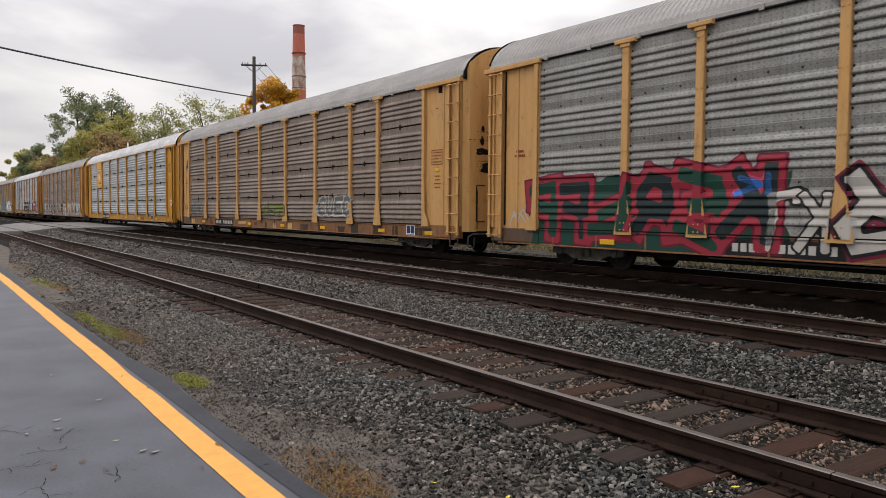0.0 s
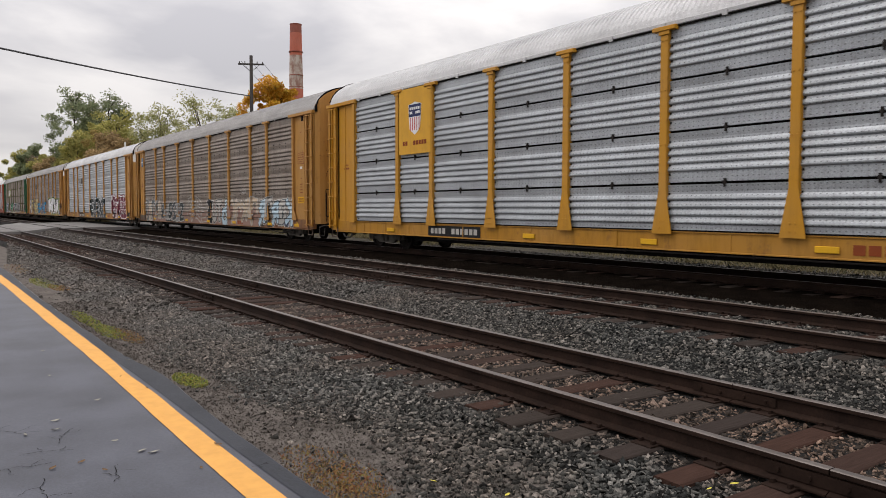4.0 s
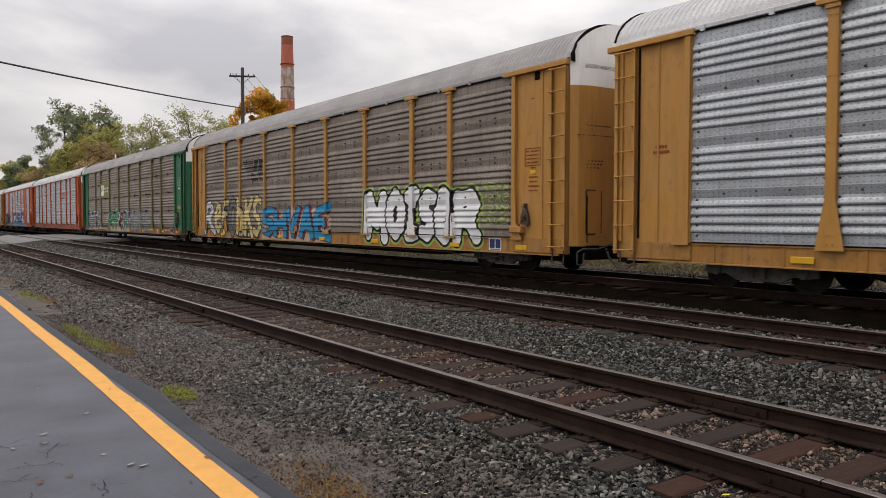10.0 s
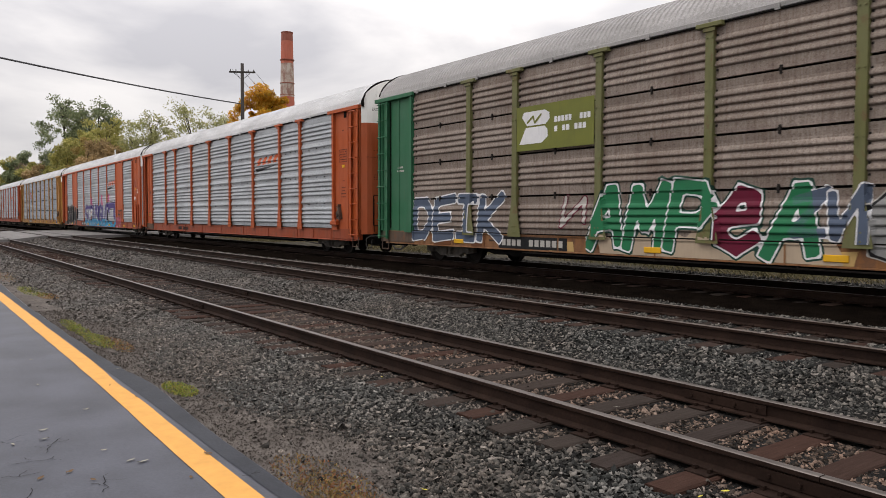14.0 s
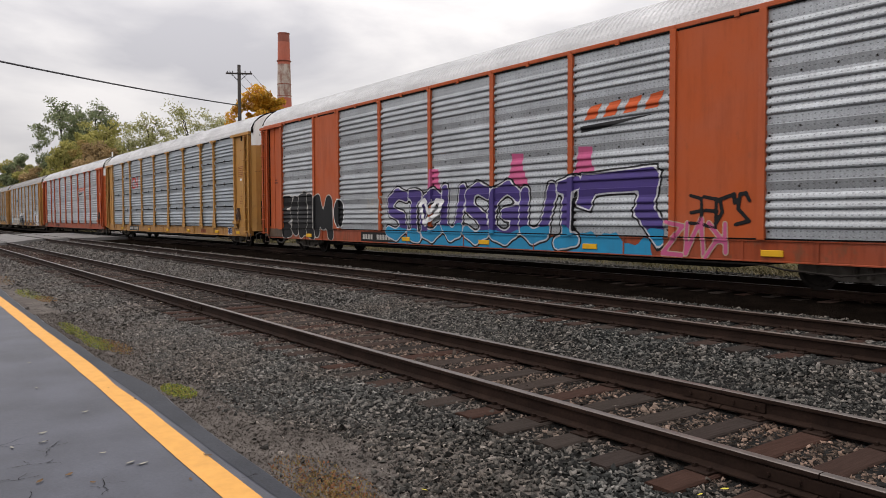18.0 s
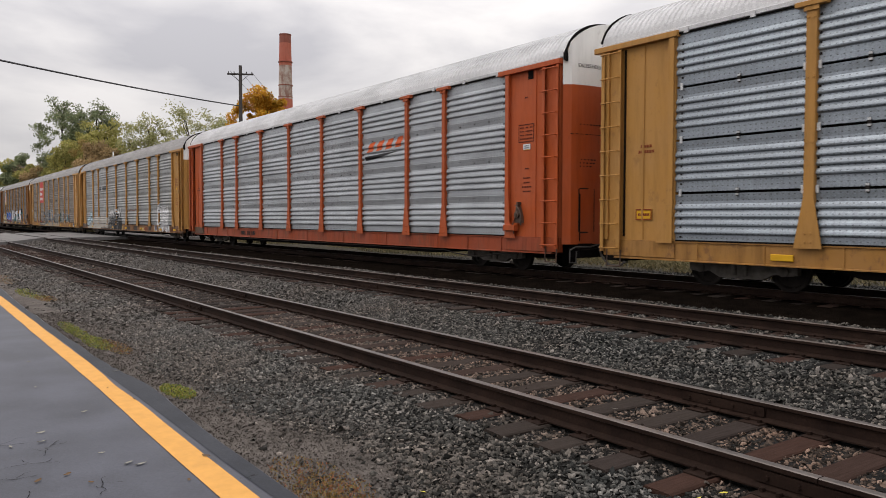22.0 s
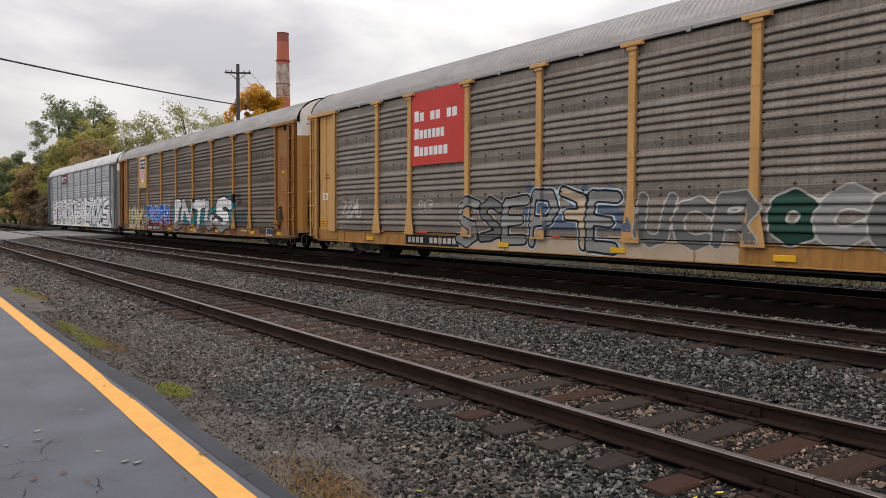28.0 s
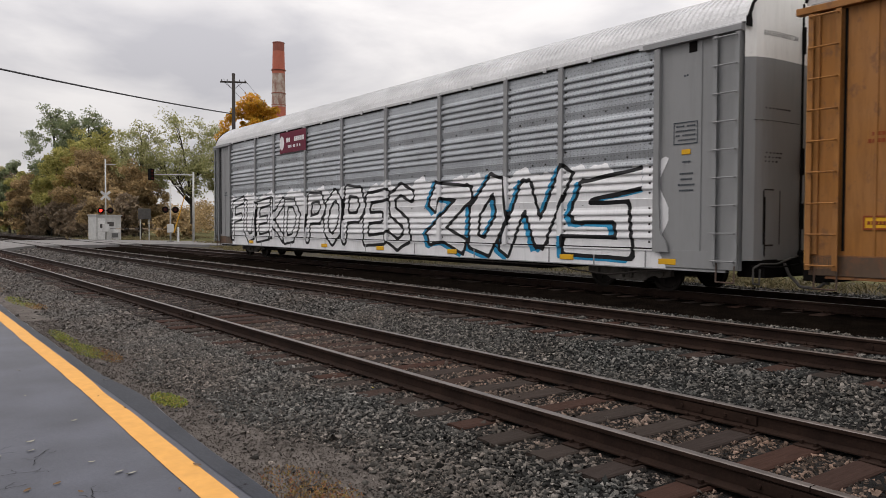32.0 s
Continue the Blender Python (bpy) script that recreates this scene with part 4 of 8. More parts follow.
S_RUSTBROWN = sheet("rust_brown_sheet", (0.265, 0.222, 0.190), 0.6, 0.6, 0.15, (0.105, 0.064, 0.044), 0.4, 0.25)
S_GREY = sheet("dull_grey_sheet", (0.27, 0.278, 0.268), 0.35, 0.55, 0.2)
S_UMBER = sheet("umber_sheet", (0.150, 0.121, 0.100), 0.55, 0.6, 0.15, (0.075, 0.05, 0.036), 0.4)
S_DARK = sheet("dark_grey_sheet", (0.235, 0.207, 0.181), 0.5, 0.6, 0.15, (0.095, 0.07, 0.052), 0.35)
S_SILVER = sheet("silver_sheet", (0.40, 0.425, 0.45), 0.28, 0.46, 0.40, (0.2, 0.2, 0.2), 0.15)
S_BLUE = sheet("blue_grey_sheet", (0.31, 0.352, 0.392), 0.3, 0.42, 0.45, (0.18, 0.19, 0.2), 0.15)
S_ZINC = sheet("zinc_sheet", (0.36, 0.38, 0.385), 0.35, 0.48, 0.35)

# colour and state of each car from the head of the visible train to its tail
CARS = (
    dict(label="autorack car with grey sheets, tan posts and red graffiti", panel=S_GREY, post=P_YEL2, sill=P_RUSTY, end=P_YEL2, top=P_YEL2, roof=M_ROOF_GREY),
    dict(label="autorack car with dark brown jointed sheets and tan posts", panel=S_RUSTBROWN, post=P_YEL2, sill=P_RUSTY, end=P_YEL2, top=P_YEL2, roof=M_ROOF_GREY, kind="jointed"),
    dict(label="autorack car with bright silver jointed sheets, deep yellow posts", panel=S_SILVER, post=P_YEL3, sill=P_DEEP_SILL, end=P_YEL3, top=P_YEL3, roof=M_ROOF_LIGHT, kind="jointed"),
    dict(label="autorack car with brown-grey sheets, yellow posts, pale graffiti", panel=S_BROWN, post=P_YEL, sill=P_RUSTY, end=P_YEL, top=P_YEL, roof=M_ROOF_GREY),
    dict(label="autorack car with silver-blue sheets and two graffiti pieces", panel=S_SILVER, post=P_YEL, sill=P_YEL_SILL, end=P_YEL, top=M_WHITE, roof=M_ROOF_LIGHT),
    dict(label="autorack car with brown sheets, white, blue and cream graffiti", panel=S_BROWN, post=P_YEL, sill=P_YEL_SILL, end=P_YEL, top=M_WHITE, roof=M_ROOF_GREY, brake=True),
    dict(label="autorack car with weathered brown sheets, olive posts, green ends", panel=S_RUSTBROWN, post=P_OLIVE, sill=P_RUSTY, end=P_GREEN, top=M_WHITE, roof=M_ROOF_GREY, kind="jointed", brake=True),
    dict(label="orange autorack car with clean silver sheets", panel=S_SILVER, post=P_ORANGE, sill=P_ORANGE_SILL, end=P_ORANGE, top=M_WHITE, roof=M_ROOF_LIGHT, style="slim", kind="lapped", brake=True),
    dict(label="orange autorack car with solid orange panels and purple graffiti", panel=S_SILVER, post=P_ORANGE, sill=P_ORANGE_SILL, end=P_ORANGE, top=M_WHITE, roof=M_ROOF_LIGHT, eave=P_ORANGE, style="flush", solid=(1, 7), ladder=False, mark="BI"),
    dict(label="yellow autorack car with blue-grey jointed sheets", panel=S_BLUE, post=P_YEL, sill=P_YEL_SILL, end=P_YEL, top=M_WHITE, roof=M_ROOF_LIGHT, kind="jointed", clips=True, brake=True),
    dict(label="orange autorack car with shiny silver corrugated sheets", panel=S_SILVER, post=P_ORANGE, sill=P_ORANGE_SILL, end=P_ORANGE, top=M_WHITE, roof=M_ROOF_LIGHT, style="slim", brake=True),
    dict(label="autorack car with zinc-grey sheets, worn yellow ends, white tags", panel=S_ZINC, post=P_YEL, sill=P_RUSTY, end=P_YEL, top=M_WHITE, roof=M_ROOF_GREY),
    dict(label="autorack car with dark grey sheets and a red name panel", panel=S_DARK, post=P_YEL2, sill=P_YEL_SILL, end=P_YEL2, top=P_YEL2, roof=M_ROOF_GREY),
    dict(label="autorack car with dark brown sheets and big white graffiti", panel=S_UMBER, post=P_YEL, sill=P_RUSTY, end=P_BURNT, top=M_WHITE, roof=M_ROOF_GREY, brake=True, door=P_YEL),
    dict(label="grey autorack car, last of the train, white graffiti along it", panel=S_SILVER, post=P_GREY, sill=P_GREY, end=P_GREY, top=M_WHITE, roof=M_ROOF_LIGHT, style="flush"),
)
TRAIN = [vehicle(**spec) for spec in CARS]


part("soot", soot_mesh(), TRAIN[1], "ragged black burnt patches")


# slack and differing lengths: how far each car runs ahead of even spacing
AHEAD = (0.0, -0.02, 0.35, 0.24, 0.19, 0.03, -0.10, -0.11, 0.22, 0.08, 0.08, 0.05, 0.33, 0.30, 0.36)


def car_x(k, t):
    return X_AT_20 + (9 - k) * PITCH + SPEED * (t - 20.0) + AHEAD[k]


# ---- paint on the cars: lettering, plates and graffiti that follow the ribs ----
GLYPH = {
    "A": (((0, 0), (0.45, 1), (0.55, 1), (1, 0)), ((0.2, 0.38), (0.8, 0.38))),
    "C": (((1, 0.85), (0.6, 1), (0.15, 0.85), (0, 0.5), (0.15, 0.12), (0.6, 0), (1, 0.15)),),
    "D": (((0, 0), (0, 1), (0.6, 0.95), (1, 0.6), (0.95, 0.3), (0.6, 0.02), (0, 0)),),
    "E": (((1, 1), (0.05, 0.95), (0, 0.5), (0.05, 0), (1, 0.05)), ((0, 0.5), (0.8, 0.52))),
    "G": (((1, 0.82), (0.6, 1), (0.12, 0.85), (0, 0.5), (0.12, 0.12), (0.6, 0), (0.95, 0.15), (1, 0.5), (0.55, 0.48)),),
    "H": (((0, 0), (0.03, 1)), ((1, 0), (0.95, 1)), ((0, 0.5), (1, 0.52))),
    "F": (((1, 1), (0.05, 0.95), (0, 0)), ((0.05, 0.52), (0.8, 0.55))),
    "I": (((0.5, 0), (0.5, 1)), ((0.1, 1), (0.9, 1)), ((0.1, 0), (0.9, 0))),
    "K": (((0, 0), (0.05, 1)), ((1, 1), (0.1, 0.45), (1, 0))),
    "L": (((0, 1), (0.02, 0.05), (1, 0)),),
    "M": (((0, 0), (0.08, 1), (0.5, 0.35), (0.92, 1), (1, 0)),),
    "N": (((0, 0), (0.04, 1), (0.92, 0.05), (1, 1)),),
    "O": (((0.5, 1), (0.1, 0.8), (0, 0.5), (0.1, 0.2), (0.5, 0), (0.9, 0.2), (1, 0.5), (0.9, 0.8), (0.5, 1)),),
    "P": (((0, 0), (0.04, 1), (0.75, 1), (1, 0.75), (0.75, 0.5), (0.06, 0.45)),),
    "R": (((0, 0), (0.04, 1), (0.7, 1), (0.95, 0.75), (0.7, 0.5), (0.06, 0.48), (0.55, 0.45), (1, 0)),),
    "S": (((1, 0.92), (0.5, 1), (0.08, 0.82), (0.15, 0.58), (0.85, 0.42), (0.95, 0.18), (0.5, 0), (0, 0.1)),),
    "T": (((0, 1), (1, 0.97)), ((0.5, 1), (0.48, 0))),
    "U": (((0, 1), (0.05, 0.2), (0.4, 0), (0.8, 0.1), (1, 1)),),
    "X": (((0, 0), (1, 1)), ((0, 1), (1, 0))),
    "Y": (((0, 1), (0.5, 0.5), (1, 1)), ((0.5, 0.5), (0.45, 0))),
    "Z": (((0, 0.97), (1, 1), (0.05, 0.03), (1, 0)),),
    "B": (((0, 0), (0.02, 1), (0.7, 0.95), (0.75, 0.62), (0.1, 0.52), (0.85, 0.45), (0.9, 0.1), (0, 0)),),
    "V": (((0, 1), (0.5, 0), (1, 1)),),
    "W": (((0, 1), (0.12, 0.25), (0.3, 0.9), (0.48, 0.3), (0.66, 0.9), (0.84, 0.25), (1, 1)),),
    "7": (((0, 0.70), (0.05, 1), (1, 1), (0.92, 0.45), (1.15, 0)),),
    "c": (((0.1, 0.5), (0.82, 0.55), (0.75, 0.88), (0.4, 0.98), (0.08, 0.6), (0.15, 0.15), (0.55, 0), (0.95, 0.2)),),
    "e": (((1.35, 1.12), (0.2, 0.92), (0.02, 0.5), (0.12, 0.04), (1.25, -0.06)), ((0.1, 0.5), (0.8, 0.56), (0.86, 0.42))),
    "f": (((0.3, -0.05), (0.25, 0.6), (0.45, 0.95), (0.95, 1)), ((0, 0.55), (0.75, 0.6))),
    "h": (((0.05, 1.05), (0.02, 0)), ((0.05, 0.45), (0.5, 0.68), (0.88, 0.45), (0.95, -0.05))),
    "k": (((0.05, 1), (0, 0)), ((0.95, 1.05), (0.15, 0.48), (0.5, 0.45), (1.05, -0.05))),
    "l": (((0.1, 1), (0.05, 0.15), (0.45, 0), (0.9, 0.08), (0.95, 0.28)),),
    "n": (((-0.05, 0), (0.18, 0.95), (0.72, 0.12), (1, 1.08)),),
    "o": (((0.5, 1), (0.05, 0.6), (0.15, 0.1), (0.6, 0), (0.95, 0.45), (0.7, 0.95), (0.5, 1)),),
    "r": (((0.05, -0.05), (0.12, 0.9)), ((-0.05, 0.85), (0.5, 1.02), (0.85, 0.8), (0.6, 0.5), (0.15, 0.5)), ((0.45, 0.5), (0.75, 0.15), (1.2, -0.05))),
    "s": (((1.42, 1.16), (0.22, 0.86), (0.16, 0.52), (0.92, 0.58), (1.12, 0.06), (0.1, 0.0)),),
    "z": (((0, 0.72), (0.08, 1), (0.95, 0.97), (0.12, 0.06), (0.5, 0.14), (1.05, -0.02)),),
    "2": (((0, 0.75), (0.3, 1), (0.85, 0.95), (0.95, 0.65), (0.05, 0.05), (1, 0)),),
}


def coat(name, c, rough=0.55):
    m = Mat(name, rough, 0.0, 0.12)
    worn = m.ramp(m.noise(2.2, 6, m.scaled(1, 1, 1, True)), (0.38, 0.0), (0.74, 1.0))
    base = m.mix(m.math("MULTIPLY", worn, 0.4), c, tuple(v * 0.55 + 0.02 for v in c))
    runs = m.ramp(m.noise(7.0, 6, m.scaled(2.6, 1, 0.3, True), 0.7), (0.52, 0.0), (0.72, 1.0))
    base = m.mix(m.math("MULTIPLY", runs, 0.35), base, tuple(v * 0.5 + 0.03 for v in c))
    m.colour(base).bump(m.noise(26, 3), 0.12, 0.004)
    return m.m


C_WHITE, C_BLACK, C_RED = coat("white_spray", (0.70, 0.70, 0.71)), coat("black_spray", (0.012, 0.012, 0.013)), coat("red_spray", (0.27, 0.026, 0.042))
C_GREEN, C_BLUE, C_PURPLE = coat("green_spray", (0.02, 0.16, 0.07)), coat("blue_spray", (0.03, 0.15, 0.50)), coat("purple_spray", (0.068, 0.046, 0.185))
C_CYAN, C_MAROON, C_CREAM = coat("cyan_spray", (0.02, 0.23, 0.42)), coat("maroon_spray", (0.13, 0.012, 0.032)), coat("cream_spray", (0.56, 0.45, 0.20))
C_TEAL, C_PINK, C_SLATE = coat("teal_spray", (0.02, 0.17, 0.20)), coat("pink_spray", (0.50, 0.10, 0.22)), coat("slate_spray", (0.05, 0.06, 0.07))
C_GREYISH, C_PALEBLUE, C_SILVER = coat("grey_spray", (0.13, 0.13, 0.125)), coat("pale_blue_spray", (0.40, 0.52, 0.60)), coat("silver_spray", (0.50, 0.50, 0.53))
C_LIME, C_BUFF, C_DARKGREEN = coat("lime_spray", (0.30, 0.40, 0.10)), coat("buff_spray", (0.42, 0.33, 0.24)), coat("deep_green_spray", (0.012, 0.05, 0.035))
C_SIGNRED, C_SIGNOLIVE, C_SIGNYEL = coat("red_sign_paint", (0.50, 0.055, 0.045)), coat("olive_sign_paint", (0.16, 0.17, 0.04)), coat("yellow_sign_paint", (0.62, 0.33, 0.04))
C_NAVY, C_STRIPE, C_BROWNRED = coat("navy_sign_paint", (0.025, 0.035, 0.10)), coat("yellow_reflector", (0.66, 0.36, 0.02)), coat("brown_lettering", (0.22, 0.05, 0.015))
C_INK, C_VIOLET, C_WASH = coat("ink_green_spray", (0.014, 0.024, 0.026)), coat("dull_violet_spray", (0.12, 0.11, 0.22)), coat("maroon_wash_spray", (0.20, 0.03, 0.05))
C_MIDGREY = coat("mid_grey_spray", (0.23, 0.23, 0.225))
C_DUSK = coat("slate_blue_spray", (0.085, 0.11, 0.16))
C_EMBLEM = coat("emblem_blue", (0.04, 0.14, 0.30))
C_PINKISH = coat("pinkish_spray", (0.27, 0.165, 0.13))
C_TAN, C_DUST, C_ORANGEY = coat("tan_sign_paint", (0.50, 0.33, 0.13)), coat("dusty_white_spray", (0.42, 0.40, 0.37)), coat("orange_sign_paint", (0.55, 0.10, 0.03))


class Paint:
    """Flat shapes in (x, z) with a colour and a lift, laid on a car's side."""

    def __init__(self):
        self.shapes, self.mats = [], []

    def put(self, pts, mat, lift):
        if mat not in self.mats:
            self.mats.append(mat)
        self.shapes.append((pts, self.mats.index(mat), lift))

    def rect(self, x0, x1, z0, z1, mat, lift=0.004):
        self.put([(x0, z0), (x1, z0), (x1, z1), (x0, z1)], mat, lift)

    def stroke(self, pts, w, mat, lift):
        """A thick line with round joints."""
        for i, (a, b) in enumerate(zip(pts, pts[1:])):
            dx, dz = b[0] - a[0], b[1] - a[1]
            d = math.hypot(dx, dz) or 1e-6
            nx, nz = -dz / d * w / 2, dx / d * w / 2
            self.put([(a[0] + nx, a[1] + nz), (a[0] - nx, a[1] - nz), (b[0] - nx, b[1] - nz), (b[0] + nx, b[1] + nz)], mat, lift + 0.0002 * (i % 3))
        for i, (x, z) in enumerate(pts):
            self.put([(x + w / 2 * math.cos(k * math.pi / 4), z + w / 2 * math.sin(k * math.pi / 4)) for k in range(8)], mat, lift + 0.0007)

    def bars(self, x0, x1, z0, z1, mat, n, lift=0.006, seed=2, gap=0.10):
        """Small lettering that cannot be read: a row of plain bars."""
        rng = random.Random(seed)
        cell = (x1 - x0) / n
        for i in range(n):
            if n > 6 and rng.random() < 0.12:
                continue
            self.rect(x0 + i * cell + cell * gap, x0 + (i + 1) * cell - cell * gap, z0, z1, mat, lift)


def side_out(kind, style, solid, x, z):
    """How far the side stands out at a place on it."""
    if x > -1.95 or x < -25.40:
        return 0.012 if z > Z_DECK else 0.034
    if z < Z_DECK - 0.03:
        return 0.012
    if z < Z_DECK + 0.004:
        return 0.036
    for p in POSTS:
        d = abs(x - p)
        if style == "flush":
            if d < 0.075:
                return 0.078
        elif d < 0.26 and d < 0.088 + max(0.0, (Z_DECK + 0.85 - z) / 0.73 * 0.135):
            return 0.098
    for i in solid:
        if PANEL_ENDS[i + 1] < x < PANEL_ENDS[i]:
            return 0.032
    return sheet_out(kind, z)


def lay_on(k, name, paint_job, label="", flat_at=None):
    """Lays painted shapes on car k as one mesh that follows ribs and posts."""
    if not paint_job.shapes:
        return
    spec = CARS[k]
    kind, style, solid = spec.get("kind", "plain"), spec.get("style", "flared"), spec.get("solid", ())
    bm = bmesh.new()
    lift = bm.verts.layers.float.new("lift")
    for pts, mi, up in paint_job.shapes:
        vs = []
        for x, z in pts:
            v = bm.verts.new((x, 0, max(z, Z_SILL + 0.01)))
            v[lift] = up
            vs.append(v)
        f = bm.faces.new(vs)
        f.material_index = mi
    xs, zs = [v.co.x for v in bm.verts], [v.co.z for v in bm.verts]
    x0, x1, z0, z1 = min(xs), max(xs), min(zs), max(zs)
    cuts = [((0, 0, z), (0, 0, 1)) for z, o in PROFILES[kind] if z0 < z < z1]
    cuts += [((0, 0, z), (0, 0, 1)) for z in (Z_DECK - 0.029, Z_DECK - 0.031, Z_DECK + 0.003, Z_DECK + 0.006) if z0 < z < z1]
    for p in POSTS:
        if x0 < p < x1:
            for s in (-1, 1):
                for e in ((0.073, 0.077) if style == "flush" else (0.086, 0.092)):
                    cuts.append(((p + s * e, 0, 0), (1, 0, 0)))
                if style != "flush" and z0 < 1.7:
                    for e in (0.083, 0.094):
                        cuts.append(((p + s * e, 0, Z_DECK + 0.85), Vector((0.73, 0, s * 0.135)).normalized()))
    for co, no in cuts:
        geom = bm.verts[:] + bm.edges[:] + bm.faces[:]
        bmesh.ops.bisect_plane(bm, geom=geom, dist=1e-5, plane_co=co, plane_no=no)
    for v in bm.verts:
        v.co.y = -(HALF + (side_out(kind, style, solid, v.co.x, v.co.z) if flat_at is None else flat_at) + v[lift])
    for f in bm.faces:
        f.normal_update()
        if f.normal.y > 0:
            f.normal_flip()
    me = bpy.data.meshes.new(name)
    bm.to_mesh(me)
    bm.free()
    for m in paint_job.mats:
        me.materials.append(m)
    ob = part(name, me, TRAIN[k], label)
    if name in ("stencil", "worn_paint", "spray_dots"):
        tagged(ob, kind="stuff")


def side_out_all(spec, x, z):
    """How far the side stands out, for arrays of places."""
    kind, style, solid = spec.get("kind", "plain"), spec.get("style", "flared"), spec.get("solid", ())
    pz, po = np.array(PROFILES[kind]).T
    out = np.interp(z, pz, po)
    for i in solid:
        out = np.where((x > PANEL_ENDS[i + 1]) & (x < PANEL_ENDS[i]), 0.032, out)
    half = 0.068 if style == "slim" else 0.085
    for p in POSTS:
        d = np.abs(x - p)
        if style == "flush":
            out = np.where(d < 0.078, 0.078, out)
        else:
            flare = np.clip((Z_DECK + 0.85 - z) / 0.73, 0, 1.1) * (0.17 - half * 0.4) + half + 0.012
            out = np.where(d < flare, 0.098, out)
    out = np.where(z < Z_DECK + 0.004, 0.036, out)
    out = np.where(z < Z_DECK - 0.03, 0.012, out)
    ends = (x > -1.95) | (x < -25.40)
    return np.where(ends, np.where(z > Z_DECK, 0.012, 0.034), out)


def side_grid(spec, x0, x1, z0, z1, hx, hz):
    """Lines across a stretch of the side that fall on its ribs and posts."""
    def fill(marks, lo, hi, h):
        marks = sorted({lo, hi, *[m for m in marks if lo < m < hi]})
        out = [lo]
        for a, b in zip(marks, marks[1:]):
            n = max(1, int(math.ceil((b - a) / h)))
            out += [a + (b - a) * i / n for i in range(1, n + 1)]
        return np.array(out)
    zs = fill([z for z, o in PROFILES[spec.get("kind", "plain")]] + [Z_DECK - 0.031, Z_DECK - 0.029, Z_DECK + 0.003, Z_DECK + 0.006], max(z0, Z_SILL + 0.005), z1, hz)
    e = {"flush": (0.076, 0.080), "slim": (0.078, 0.084)}.get(spec.get("style", "flared"), (0.095, 0.101))
    xs = fill([p + s * q for p in POSTS for s in (-1, 1) for q in e] + [-1.951, -1.949, -25.401, -25.399], x0, x1, hx)
    return xs, zs


def level_shape(xs, zs, f):
    """Points and faces of the region of a grid where f is below nought, cut along its outline."""
    inside = f < 0
    ids = np.full(f.shape, -1)
    ids[inside] = np.arange(inside.sum())
    ii, jj = np.nonzero(inside)
    pts = list(zip(xs[ii].tolist(), zs[jj].tolist()))
    c = [inside[:-1, :-1], inside[1:, :-1], inside[1:, 1:], inside[:-1, 1:]]
    full = c[0] & c[1] & c[2] & c[3]
    some = (c[0] | c[1] | c[2] | c[3]) & ~full
    i, j = np.nonzero(full)
    faces = np.stack([ids[i, j], ids[i + 1, j], ids[i + 1, j + 1], ids[i, j + 1]], 1).tolist()
    cut = {}
    for i, j in np.argwhere(some).tolist():
        ring = ((i, j), (i + 1, j), (i + 1, j + 1), (i, j + 1))
        poly = []
        for k in range(4):
            a, b = ring[k], ring[(k + 1) % 4]
            if inside[a]:
                poly.append(int(ids[a]))
            if inside[a] != inside[b]:
                key = (a, b) if a < b else (b, a)
                if key not in cut:
                    fa, fb = f[key[0]], f[key[1]]
                    t = min(0.98, max(0.02, fa / (fa - fb)))
                    (ia, ja), (ib, jb) = key
                    cut[key] = len(pts)
                    pts.append((xs[ia] + (xs[ib] - xs[ia]) * t, zs[ja] + (zs[jb] - zs[ja]) * t))
                poly.append(cut[key])
        if len(poly) > 2:
            faces.append(poly)
    return pts, faces


def coat_mesh(k, name, layers):
    """Layers (points, faces, material, lift) of paint on the side of car k as one mesh."""
    vs, fs, idx = [], [], []
    for m, (pts, faces, mat, lift) in enumerate(layers):
        base = len(vs)
        q = np.array(pts).reshape(-1, 2)
        y = -(HALF + side_out_all(CARS[k], q[:, 0], q[:, 1]) + lift)
        vs += np.stack([q[:, 0], y, q[:, 1]], 1).tolist()
        fs += [tuple(base + i for i in f) for f in faces]
        idx += [m] * len(faces)
    me = bpy.data.meshes.new(name)
    me.from_pydata(vs, [], fs)
    for _, _, mat, _ in layers:
        me.materials.append(mat)
    me.polygons.foreach_set("material_index", idx)
    return me


def letter_lines(ch, rng):
    if ch in GLYPH:
        return GLYPH[ch]
    base = GLYPH[rng.choice("EGKNRSZFPk27")]
    mirror, flip = True, rng.random() < 0.3
    return [[((1 - u if mirror else u) + rng.uniform(-0.12, 0.12), (1 - v if flip else v) + rng.uniform(-0.12, 0.12)) for u, v in pts] for pts in base]


